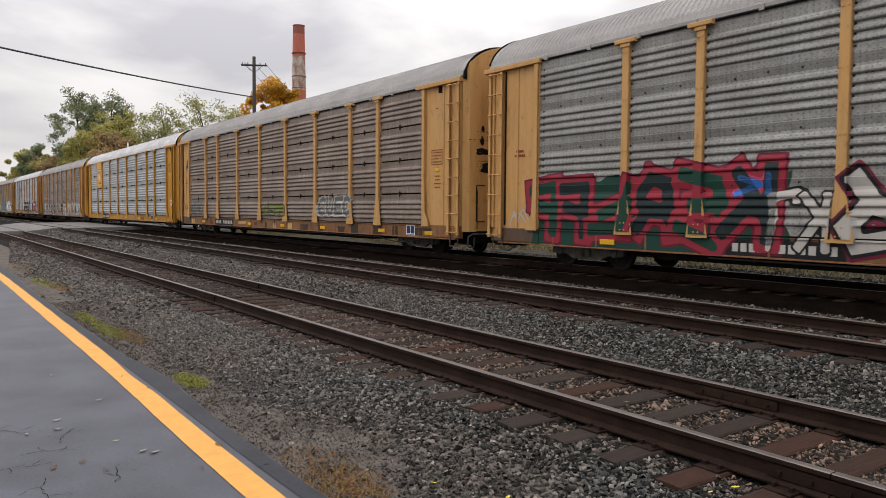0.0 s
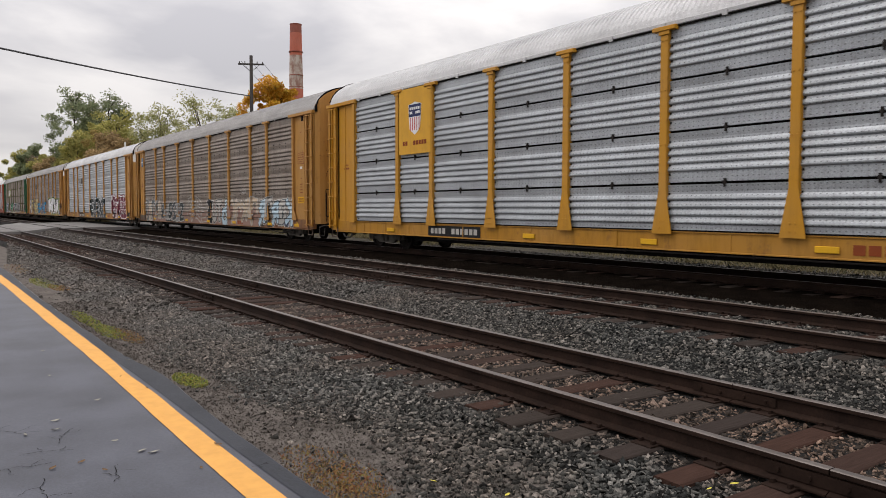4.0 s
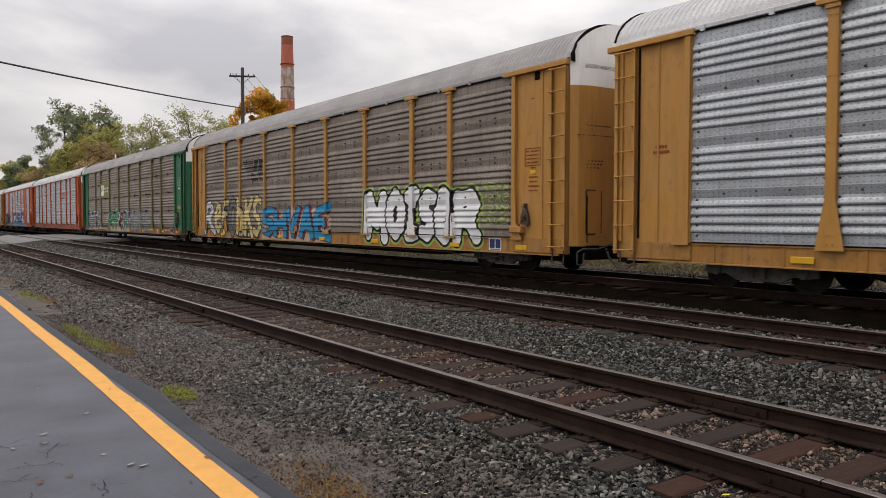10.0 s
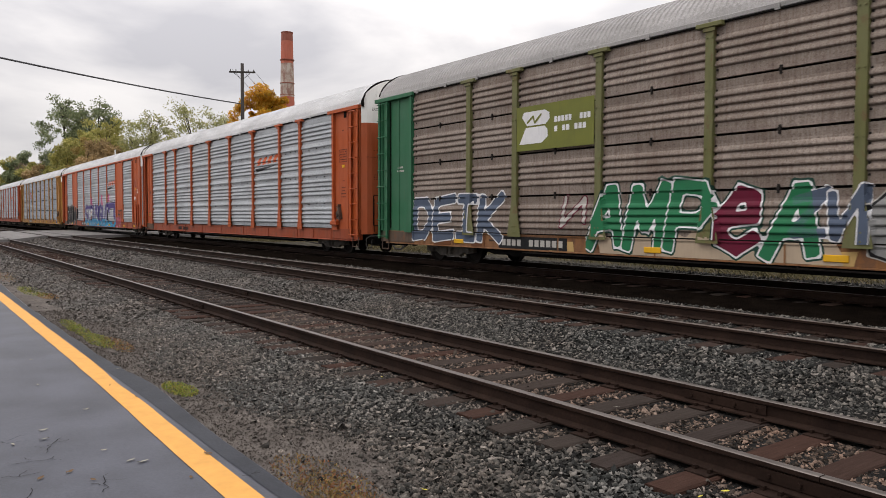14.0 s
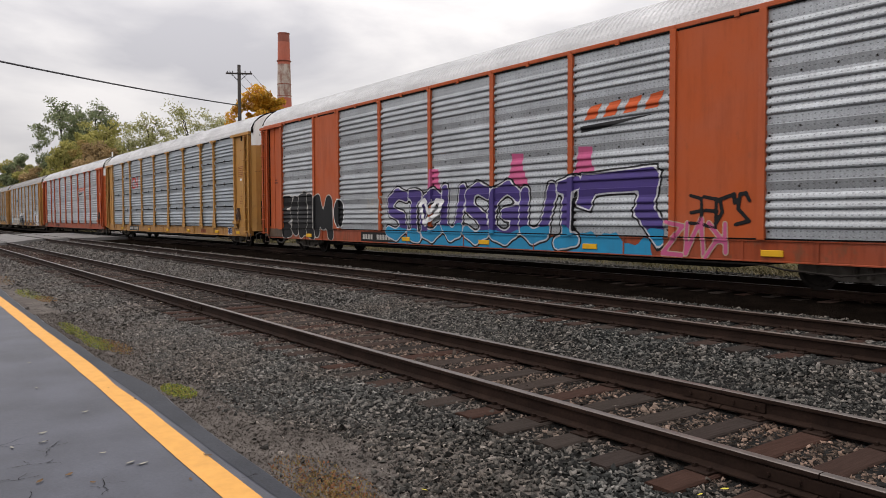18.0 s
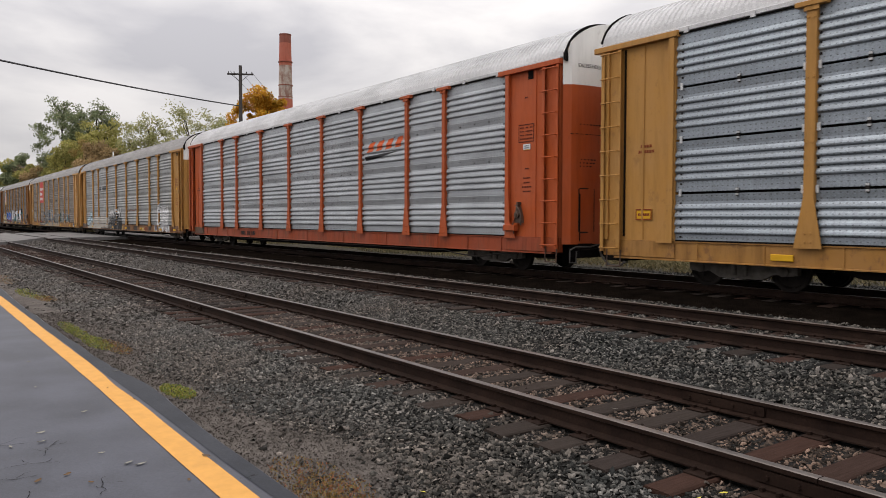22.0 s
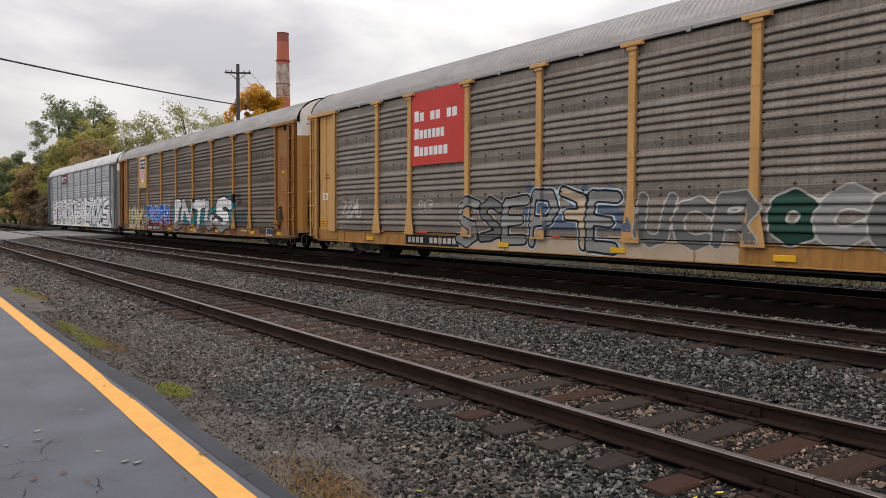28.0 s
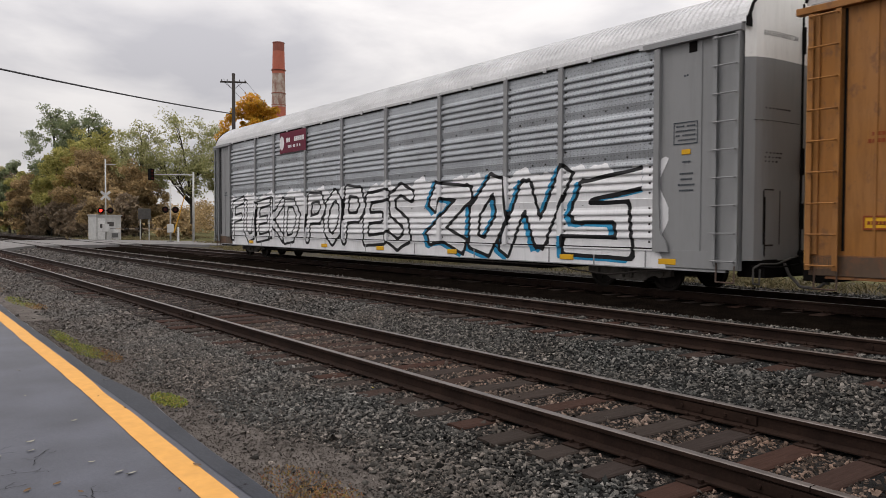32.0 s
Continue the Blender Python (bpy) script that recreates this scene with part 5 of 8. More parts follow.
def graffiti(k, x0, x1, z0, z1, word, fill, line, halo=None, w=0.2, o=0.06, seed=1, shadow=None, slant=0.1, glow=2.4, label="spray-painted graffiti", block=False, split=None, drop=(0.13, -0.07), wide=None):
    """A word in thick, crowded, rounded letters; '?' is a shape that spells nothing."""
    n = len(word)
    wide = wide or [1.0] * n
    at = [x0 + (x1 - x0) * sum(wide[:i]) / sum(wide) for i in range(n + 1)]
    pad = o * (1 + (glow if halo else 0)) + (0.16 if shadow else 0.03)
    h = min(0.085, max(0.034, (w + o) * 0.30)) if fill is not None else 0.036
    xs, zs = side_grid(CARS[k], x0 - pad, x1 + pad, z0 - pad, z1 + pad, h, h)
    gx, gz = np.meshgrid(xs, zs, indexing="ij")
    wob = (0.02 if block else 0.06) * w * (np.sin(gx * 3.7 + seed) * np.sin(gz * 4.3 + 2 * seed) + 0.4 * np.sin(gx * 6.0 + gz * 5.0 + seed))

    blend = 0.05 if block else 0.10

    def reach(shift=(0.0, 0.0)):
        out = []
        r = random.Random(seed)
        zl, zh = z0 + w / 2 + o, z1 - w / 2 - o
        for i, ch in enumerate(word):
            lo, hi = zl + r.uniform(0, 0.08) * (z1 - z0), zh - r.uniform(0, 0.10) * (z1 - z0)
            cell = at[i + 1] - at[i]
            inset = min(0.42 * cell, max(0.10 * cell, w * 0.36))
            a, b = at[i] + inset, at[i + 1] - inset
            turn = r.uniform(-0.10, 0.10)
            soft = 0.0
            for pts in letter_lines(ch, r):
                q = [(a + u * (b - a) + slant * (v - 0.5) * cell + shift[0], lo + v * (hi - lo) + turn * (u - 0.5) * (hi - lo) + shift[1]) for u, v in pts]
                for (ax, az), (bx, bz) in zip(q, q[1:]):
                    dx, dz = bx - ax, bz - az
                    if block:
                        long = max(1e-6, math.hypot(dx, dz))
                        along = np.abs(((gx - (ax + bx) / 2) * dx + (gz - (az + bz) / 2) * dz) / long) - long / 2
                        d = np.maximum(np.abs((gx - ax) * dz - (gz - az) * dx) / long, along + 0.15 * w)
                    else:
                        t = np.clip(((gx - ax) * dx + (gz - az) * dz) / max(1e-9, dx * dx + dz * dz), 0, 1)
                        d = np.hypot(gx - ax - t * dx, gz - az - t * dz)
                    soft = soft + np.exp(-np.clip(d, 0, 2.0) / (blend * w))
            out.append(-blend * w * np.log(soft + 1e-12) + wob)
        return out

    near = reach()
    every = np.minimum.reduce(near)
    layers = []
    if halo:
        layers.append((*level_shape(xs, zs, every - w / 2 - o * (1 + glow)), halo, 0.003))
    if shadow:
        layers.append((*level_shape(xs, zs, np.minimum.reduce(reach(drop)) - w / 2 - o), shadow, 0.0055))
    if fill is None:
        bands = []
        for i in range(n):
            f = np.maximum(near[i] - w / 2 - o, w / 2 - near[i])
            for later in near[i + 1:]:
                f = np.maximum(f, w / 2 - later)
            bands.append(f)
        layers.append((*level_shape(xs, zs, np.minimum.reduce(bands)), line, 0.008))
    else:
        layers.append((*level_shape(xs, zs, every - w / 2 - o), line, 0.008))
    base = part("graffiti", coat_mesh(k, "graffiti", layers), TRAIN[k], label)
    for i in range(n if fill is not None else 0):
        f = near[i] - w / 2
        for later in near[i + 1:]:
            f = np.maximum(f, w / 2 + o - later)
        pts, faces = level_shape(xs, zs, f)
        if len(faces) > 3:
            mat = fill[i % len(fill)] if isinstance(fill, (list, tuple)) else fill
            coats = [(pts, faces, mat, 0.011)]
            if split:
                low = np.maximum(f, gz - split[0] - 0.10 * np.sin(gx * 1.7) - 0.05 * np.sin(gx * 5.0))
                coats.append((*level_shape(xs, zs, low), split[1], 0.0135))
            part("letter", coat_mesh(k, "letter", coats), base)


def ground_coat(k, x0, x1, z0, z1, mat, label, rough=0.12, seed=3, lift=0.0015):
    """A rolled-on coat with a ragged upper edge."""
    xs, zs = side_grid(CARS[k], x0 - 0.1, x1 + 0.1, z0, z1 + 2 * rough, 0.09, 0.09)
    gx, gz = np.meshgrid(xs, zs, indexing="ij")
    top = z1 + rough * (np.sin(gx * 2.9 + seed) + 0.7 * np.sin(gx * 7.1 + 2 * seed) + 0.35 * np.sin(gx * 17.0))
    side = 0.12 * np.sin(gz * 5 + seed)
    f = np.maximum(gz - top, np.maximum(x0 + side - gx, gx - x1 - side))
    pts, faces = level_shape(xs, zs, f)
    part("graffiti", coat_mesh(k, "graffiti", [(pts, faces, mat, lift)]), TRAIN[k], label)


def data_plate(k, x0, x1, mat=C_BLACK, ink=C_DUST):
    p = Paint()
    if mat:
        p.rect(x0, x1, 0.52, 0.82, mat, 0.003)
    w = x1 - x0
    p.bars(x0 + 0.12, x0 + w * 0.36, 0.59, 0.75, ink, 4, 0.006, 2, 0.14)
    p.bars(x0 + w * 0.46, x1 - 0.12, 0.59, 0.75, ink, 6, 0.006, 5, 0.14)
    lay_on(k, "number_plate", p, "black plate with white characters" if mat else "dark characters on the sill")


def sill_marks(k, reflectors=True, square=-2.8, name_x=None, ink=C_BROWNRED):
    if reflectors:
        for x in (-1.4, -4.2, -8.6, -12.4, -16.2, -22.9):
            part("reflector", block("reflector", C_STRIPE, x - 0.42, x, -HALF - 0.040, -HALF - 0.012, 0.58, 0.70), TRAIN[k], "yellow reflector strip")
    if square:
        p = Paint()
        p.rect(square, square + 0.5, 0.54, 0.86, C_WHITE, 0.0025)
        p.rect(square + 0.03, square + 0.24, 0.60, 0.83, C_NAVY, 0.005)
        p.rect(square + 0.27, square + 0.47, 0.60, 0.83, C_NAVY, 0.005)
        p.bars(square + 0.05, square + 0.45, 0.555, 0.585, C_BLACK, 5, 0.005)
        lay_on(k, "inspection_plate", p, "white plate with two dark fields")
    if name_x:
        p = Paint()
        p.bars(name_x, name_x + 0.75, 0.57, 0.74, ink, 3, 0.004)
        lay_on(k, "lettering", p, "brown-red lettering")


def stencils(k, ink, box=True):
    """Small writing and a framed table on the end panel."""
    p = Paint()
    x0, x1 = -1.50, -0.94
    low = {0: -0.3, 1: -0.9, 2: -0.05, 3: -0.50, 4: -0.26, 5: -0.9, 6: -0.36, 9: -0.4, 11: -0.48, 12: -0.3, 13: -0.3, 14: -0.60}.get(k, -0.35)
    if box:
        for a, b, c, d in ((x0, x1, 3.98, 4.0), (x0, x1, 3.56, 3.58), (x0, x0 + 0.02, 3.58, 3.98), (x1 - 0.02, x1, 3.58, 3.98)):
            p.rect(a, b, c + low, d + low, ink, 0.003)
        for z in (3.63 + low, 3.72 + low, 3.81 + low, 3.90 + low):
            p.bars(x0 + 0.05, x1 - 0.05, z, z + 0.032, ink, 9, 0.003, int(z * 100))
    p.bars(x0 + 0.22, x1 - 0.22, 4.28, 4.32, ink, 2, 0.003, 8)
    for i in range(5):
        z = 1.92 + 0.11 * i + 0.06 * (k % 3) + (0.12 if i > 3 else 0.0)
        w = (0.13, 0.16, 0.10, 0.12, 0.06)[i] + 0.02 * (k % 3)
        p.bars(-1.19 - w, -1.19 + w, z, z + 0.034, ink, 6, 0.003, i)
    lay_on(k, "stencil", p, "small stencilled writing")
    p = Paint()
    p.bars(-26.30, -26.0, 2.80, 2.86, ink, 4, 0.003, k + 3)
    p.bars(-26.36, -25.94, 2.69, 2.75, ink, 6, 0.003, k)
    if k % 2:
        for a, b, c, d in ((-26.40, -25.98, 1.50, 1.53), (-26.40, -25.98, 1.30, 1.33), (-26.40, -26.37, 1.33, 1.50), (-26.01, -25.98, 1.33, 1.50)):
            p.rect(a, b, c, d, ink, 0.016)
        p.bars(-26.34, -26.04, 1.385, 1.44, ink, 5, 0.016, k)
    lay_on(k, "stencil", p, "reporting marks in small characters")
    if k % 2:
        part("warning_plate", block("warning_plate", C_STRIPE, -26.40, -25.98, -HALF - 0.02, -HALF - 0.006, 1.30, 1.53), TRAIN[k], "small yellow warning plate")
    part("warning_plate", block("warning_plate", C_STRIPE if k % 3 else C_WHITE, -1.30, -1.10, -HALF - 0.02, -HALF - 0.006, 3.36 + low, 3.46 + low), TRAIN[k], "small warning plate")


def shield(p, x, z, w, h, field_mat, top_mat, stripe):
    p.put([(x - w / 2, z + h * 0.42), (x - w * 0.2, z + h * 0.46), (x, z + h * 0.5), (x + w * 0.2, z + h * 0.46), (x + w / 2, z + h * 0.42), (x + w * 0.46, z), (x + w * 0.40, z - h * 0.32), (x, z - h * 0.5), (x - w * 0.40, z - h * 0.32), (x - w * 0.46, z)], field_mat, 0.006)
    p.rect(x - w * 0.46, x + w * 0.46, z + h * 0.05, z + h * 0.42, top_mat, 0.009)
    p.bars(x - w * 0.40, x + w * 0.40, z + h * 0.26, z + h * 0.34, C_WHITE, 5, 0.012)
    p.bars(x - w * 0.40, x + w * 0.40, z + h * 0.13, z + h * 0.21, C_WHITE, 7, 0.012)
    for i in range(5):
        u = x - w * 0.34 + i * w * 0.17
        p.rect(u - w * 0.03, u + w * 0.03, z - h * 0.36, z + h * 0.03, stripe, 0.009)


def placards():
    # yellow placard with a shield
    p = Paint()
    p.rect(-22.46, -20.70, 2.98, 4.98, C_SIGNYEL, 0.05)
    shield(p, -21.55, 4.05, 0.72, 1.0, C_WHITE, C_NAVY, C_SIGNRED)
    for s in range(len(p.shapes)):
        pts, mi, up = p.shapes[s]
        p.shapes[s] = (pts, mi, up if s == 0 else up + 0.05)
    p.bars(-22.25, -20.9, 3.25, 3.38, C_BROWNRED, 9, 0.056)
    lay_on(2, "placard", p, "yellow placard with a striped shield", 0.055)
    p = Paint()
    p.rect(-22.40, -20.85, 3.05, 5.0, C_TAN, 0.05)
    shield(p, -21.6, 4.12, 1.2, 1.6, C_WHITE, C_NAVY, C_SIGNRED)
    for s in range(1, len(p.shapes)):
        pts, mi, up = p.shapes[s]
        p.shapes[s] = (pts, mi, up + 0.05)
    lay_on(13, "placard", p, "tan placard with a striped shield", 0.055)
    # olive placard with a white emblem
    p = Paint()
    p.rect(-20.66, -18.02, 2.94, 4.02, C_SIGNOLIVE, 0.03)
    p.put([(-20.52, 3.10), (-19.72, 3.10), (-19.50, 3.24), (-19.52, 3.42), (-19.62, 3.50), (-20.28, 3.50)], C_WHITE, 0.036)
    p.put([(-20.24, 3.54), (-19.58, 3.54), (-19.44, 3.66), (-19.46, 3.80), (-19.60, 3.88), (-20.36, 3.88), (-20.42, 3.76)], C_WHITE, 0.036)
    p.stroke([(-20.22, 3.62), (-20.02, 3.76), (-19.96, 3.60), (-19.74, 3.78)], 0.055, C_SIGNOLIVE, 0.040)
    p.bars(-19.3, -18.12, 3.55, 3.68, C_WHITE, 10, 0.036, 3, 0.12)
    p.bars(-19.3, -18.25, 3.33, 3.46, C_WHITE, 8, 0.036, 4, 0.12)
    lay_on(6, "placard", p, "olive placard with a white emblem", 0.055)
    # the red name panel
    p = Paint()
    p.rect(-20.62, -18.02, 2.86, 5.0, C_SIGNRED, 0.004)
    for z, a, n in ((4.14, 2.12, 8), (3.63, 1.52, 7), (3.13, 1.68, 7)):
        p.rect(-20.45, -20.45 + 0.23, z, z + 0.31, C_WHITE, 0.008)
        p.bars(-20.20, -20.45 + a, z, z + 0.25, C_WHITE, n - 1, 0.008, 4, 0.11)
    lay_on(12, "name_panel", p, "red panel with three rows of white lettering", 0.062)
    # the last car's small red panel
    p = Paint()
    p.rect(-20.05, -17.75, 4.15, 4.95, C_MAROON, 0.03)
    p.put([(-19.85 + 0.22 * math.cos(i * 0.785), 4.55 + 0.28 * math.sin(i * 0.785)) for i in range(8)], C_WHITE, 0.035)
    p.bars(-19.45, -17.9, 4.55, 4.72, C_WHITE, 9, 0.035)
    p.bars(-19.3, -18.2, 4.33, 4.43, C_WHITE, 10, 0.035, 7)
    lay_on(14, "placard", p, "small dark red panel with white lettering", 0.055)
    # slanted red marks with a black swoosh
    for k in (7, 8, 10):
        p = Paint()
        x0, z0 = -9.10, 3.42
        for i in range(4):
            a = x0 + 0.12 + i * 0.56
            q = z0 + 0.04 + 0.02 * i
            p.put([(a, q), (a + 0.34, q + 0.02), (a + 0.50, q + 0.34), (a + 0.16, q + 0.30)], C_ORANGEY, 0.006)
        p.put([(x0, z0 - 0.22), (x0 + 0.9, z0 - 0.15), (x0 + 2.1, z0 + 0.0), (x0 + 0.7, z0 - 0.05), (x0, z0 - 0.08)], C_BLACK, 0.006)
        lay_on(k, "emblem", p, "slanted red emblem over a black swoosh")
    # black emblem with speed lines
    for k, ink in ((4, C_BLACK), (5, C_BLACK)):
        p = Paint()
        for i in range(5):
            z = 3.86 - 0.09 * i
            p.rect(-20.45 + 0.10 * i, -19.30 + 0.05 * i, z, z + 0.04, ink, 0.005)
        for i in range(2):
            u = -19.2 + 0.56 * i
            p.put([(u, 3.46), (u + 0.44, 3.46), (u + 0.54, 3.92), (u + 0.10, 3.92)], ink, 0.006)
        p.bars(-19.45, -18.05, 3.22, 3.36, ink, 7, 0.006)
        if k == 5:
            p.bars(-19.45, -17.98, 3.00, 3.14, ink, 8, 0.006, 9)
        lay_on(k, "emblem", p, "black emblem with speed lines")
    # a round blue emblem on an end panel
    disc = part("emblem", Build().tube((-26.05, -HALF - 0.024, 4.30), (-26.05, -HALF - 0.006, 4.30), 0.30, n=24).mesh("emblem", C_EMBLEM), TRAIN[3], "round blue emblem with a pale cross")
    part("cross", Build().box(-26.27, -25.83, -HALF - 0.030, -HALF - 0.025, 4.27, 4.33).mesh("cross", C_WHITE), disc)
    part("cross", Build().box(-26.08, -26.02, -HALF - 0.032, -HALF - 0.026, 4.08, 4.52).mesh("cross", C_WHITE), disc)
    # a red monogram
    p = Paint()
    p.stroke([(-19.55, 3.85), (-20.15, 3.85), (-20.28, 3.70), (-20.28, 3.40), (-20.15, 3.26), (-19.55, 3.26), (-19.50, 3.85), (-18.95, 3.26), (-18.90, 3.88)], 0.13, C_SIGNRED, 0.006)
    lay_on(9, "emblem", p, "red looped monogram")
    p = Paint()
    p.bars(-20.45, -18.25, 3.35, 3.62, C_SLATE, 9, 0.006)
    lay_on(11, "emblem", p, "dark lettering that has worn away")


def all_paint():
    placards()
    c_faint = coat("faint_dark_lettering", (0.10, 0.022, 0.012))
    for k, a, b in ((0, -20.1, -17.8), (1, -21.3, -18.6), (2, -20.95, -18.4), (3, -20.6, -18.4), (4, -20.4, -17.9), (5, -21.1, -18.6), (6, -21.4, -18.9), (8, -19.2, -17.0), (9, -21.2, -18.9), (11, -20.1, -17.8), (12, -21.0, -18.3), (13, -21.0, -18.3)):
        data_plate(k, a, b)
    for k in (7, 10):
        data_plate(k, -20.5, -18.5, None, C_BLACK)
    for k in range(15):
        sill_marks(k, k not in (7, 10), (-2.9, -5.7)[k in (2, 11)] if k not in (7, 8, 10, 14) else 0, {2: -8.4, 3: -8.4, 4: -8.4, 9: -6.8, 11: -8.0}.get(k))
        stencils(k, C_DUST if k == 6 else C_SLATE if k == 14 else C_BROWNRED if k not in (7, 8, 10) else c_faint)
    c_rust, c_brown = coat("rust_on_sill", (0.13, 0.048, 0.018)), coat("dark_dirt_on_sill", (0.05, 0.034, 0.024))
    for k, base in ((0, C_TAN), (1, C_TAN), (3, C_STRIPE), (6, C_TAN), (11, C_TAN), (13, C_TAN)):
        rng = random.Random(900 + k)
        p = Paint()
        x = -25.3
        while x < -1.0:
            wide = rng.uniform(0.25, 1.0)
            z0 = 0.51 if rng.random() < 0.6 else rng.uniform(0.55, 0.68)
            z1 = rng.uniform(0.72, 0.84)
            lean = rng.uniform(-0.08, 0.08)
            p.put([(x, z0), (x + wide, z0 + 0.01), (x + wide + lean, z1), (x + 0.5 * wide, z1 - rng.uniform(0, 0.06)), (x - lean, z1)], rng.choice((c_rust, c_brown, base, c_brown)), 0.0012)
            x += wide + rng.uniform(0.15, 1.3)
        lay_on(k, "worn_paint", p, "rust and dirt patches on the sill")
    for k, x0, x1, z0, z1, mat, what in ((6, -1.57, -0.84, 1.94, 2.05, C_STRIPE, "narrow yellow plate"), (3, -1.49, -0.90, 1.52, 1.77, C_STRIPE, "yellow warning plate"), (2, -1.32, -1.05, 1.56, 1.80, C_SIGNYEL, "small framed yellow plate"),
                                         (12, -26.44, -26.09, 1.94, 2.18, C_WHITE, "white notice plate"), (12, -26.64, -26.12, 1.02, 1.24, C_STRIPE, "yellow warning plate"), (10, -1.32, -1.06, 3.02, 3.16, C_WHITE, "small white plate")):
        part("warning_plate", block("warning_plate", mat, x0, x1, -HALF - 0.022, -HALF - 0.006, z0, z1), TRAIN[k], what)
        p = Paint()
        for i in range(2):
            z = z0 + (z1 - z0) * (0.24 + 0.34 * i)
            p.bars(x0 + 0.05, x1 - 0.05, z, z + (z1 - z0) * 0.17, C_BROWNRED if mat is not C_WHITE else C_SLATE, 6, 0.020, k + i)
        lay_on(k, "stencil", p, "small writing on a plate", 0.006)
    for x in (-22.4, -20.3, -20.05, -14.6, -12.3):
        part("reflector", block("reflector", C_SIGNRED, x, x + 0.24, -HALF - 0.052, -HALF - 0.032, 0.86, 0.93), TRAIN[12], "small red reflector")
    notice = part("warning_plate", block("warning_plate", C_WHITE, -0.40, -0.12, -HALF - 0.225, -HALF - 0.205, 1.49, 1.80), TRAIN[2], "white notice with a red ring")
    ring = Build()
    for i in range(16):
        a, b = i * 0.3927, (i + 1) * 0.3927
        ring.tube((-0.26 + 0.10 * math.cos(a), -HALF - 0.226, 1.645 + 0.11 * math.sin(a)), (-0.26 + 0.10 * math.cos(b), -HALF - 0.226, 1.645 + 0.11 * math.sin(b)), 0.012, n=5)
    ring.tube((-0.33, -HALF - 0.226, 1.72), (-0.19, -HALF - 0.226, 1.57), 0.012, n=5)
    part("ring", ring.mesh("ring", C_SIGNRED), notice, "red ring with a bar")
    disc = part("emblem", Build().tube((-25.80, -HALF - 0.020, 3.79), (-25.80, -HALF - 0.006, 3.79), 0.25, n=24).mesh("emblem", C_WASH), TRAIN[1], "faded round red emblem with a dark slanted band")
    part("band", Build().prism([(-26.14, 3.50), (-26.10, 3.44), (-25.42, 4.00), (-25.46, 4.12), (-25.60, 4.10), (-26.14, 3.66)], -HALF - 0.030, -HALF - 0.021, 1).mesh("band", C_SLATE), disc)
    p = Paint()
    p.stroke([(-26.35, 4.35), (-26.0, 4.40), (-26.25, 4.15), (-25.95, 4.10), (-26.2, 3.9)], 0.06, C_TEAL, 0.004)
    p.stroke([(-26.3, 3.85), (-26.05, 3.80), (-26.2, 3.5), (-26.0, 3.3), (-26.12, 2.95)], 0.05, C_TEAL, 0.004)
    p.stroke([(-26.3, 4.05), (-26.1, 3.98)], 0.08, C_ORANGEY, 0.004)
    lay_on(5, "graffiti", p, "faded teal and orange scrawl")
    p = Paint()
    p.stroke([(-26.5, 0.98), (-26.35, 1.3), (-26.2, 1.02), (-26.1, 1.25), (-25.9, 1.05)], 0.05, C_DUST, 0.004)
    p.stroke([(-26.45, 1.15), (-25.95, 1.35), (-25.8, 1.1)], 0.04, C_DUST, 0.004)
    lay_on(0, "graffiti", p, "white scrawl low on the end panel")
    g = graffiti
    ground_coat(0, -25.7, -18.9, 0.52, 2.08, C_DARKGREEN, "dark green ground of the graffiti", 0.05, 4)
    g(0, -25.9, -19.0, 0.50, 2.30, "??????", [C_DARKGREEN, C_INK], C_RED, C_MAROON, w=0.28, o=0.13, glow=0.35, seed=11, block=True, label="dark green graffiti edged in red")
    g(0, -20.0, -19.2, 1.55, 2.15, "?", C_BLUE, C_PINK, None, w=0.12, o=0.05, seed=12, label="blue and pink star")
    g(0, -19.2, -18.1, 0.62, 1.92, "??", C_DUST, C_BLACK, None, w=0.16, o=0.04, seed=5, block=True, label="small white blocks edged in black")
    g(0, -17.9, -14.6, 0.60, 2.2, "???", C_DUST, C_BLACK, C_MAROON, glow=0.8, w=0.30, o=0.06, seed=6, block=True, label="pale letters edged in black and maroon")
    g(1, -9.2, -6.5, 1.0, 1.9, "CUEC", C_GREYISH, C_DUST, None, w=0.17, o=0.05, seed=21, block=True, label="pale outlined graffiti")
    g(1, -14.8, -12.2, 1.00, 1.62, "????", C_SIGNOLIVE, C_BLACK, None, w=0.12, o=0.03, seed=22, label="small olive graffiti")
    g(1, -25.2, -23.2, 1.02, 1.7, "???", C_GREYISH, C_SLATE, None, w=0.09, o=0.03, seed=23)
    ground_coat(3, -25.0, -12.8, 0.52, 1.12, C_PINKISH, "worn pinkish ground coat", 0.05, 9)
    ground_coat(3, -12.6, -5.6, 0.52, 1.38, C_PINKISH, "worn pinkish ground coat", 0.07, 10)
    g(3, -25.2, -21.6, 0.52, 1.90, "?????", [C_GREYISH, C_BUFF, C_SLATE], C_DUST, None, w=0.17, o=0.055, seed=31, block=True, label="grey graffiti with pale edges")
    g(3, -21.5, -16.9, 0.52, 1.72, "??????", [C_SLATE, C_MIDGREY, C_INK], C_DUST, C_SLATE, glow=0.5, w=0.18, o=0.05, seed=38, label="dark grey graffiti edged in white")
    g(3, -16.4, -12.8, 0.55, 1.86, "????", None, C_DUST, None, w=0.16, o=0.05, seed=33, label="faded pale outlined graffiti")
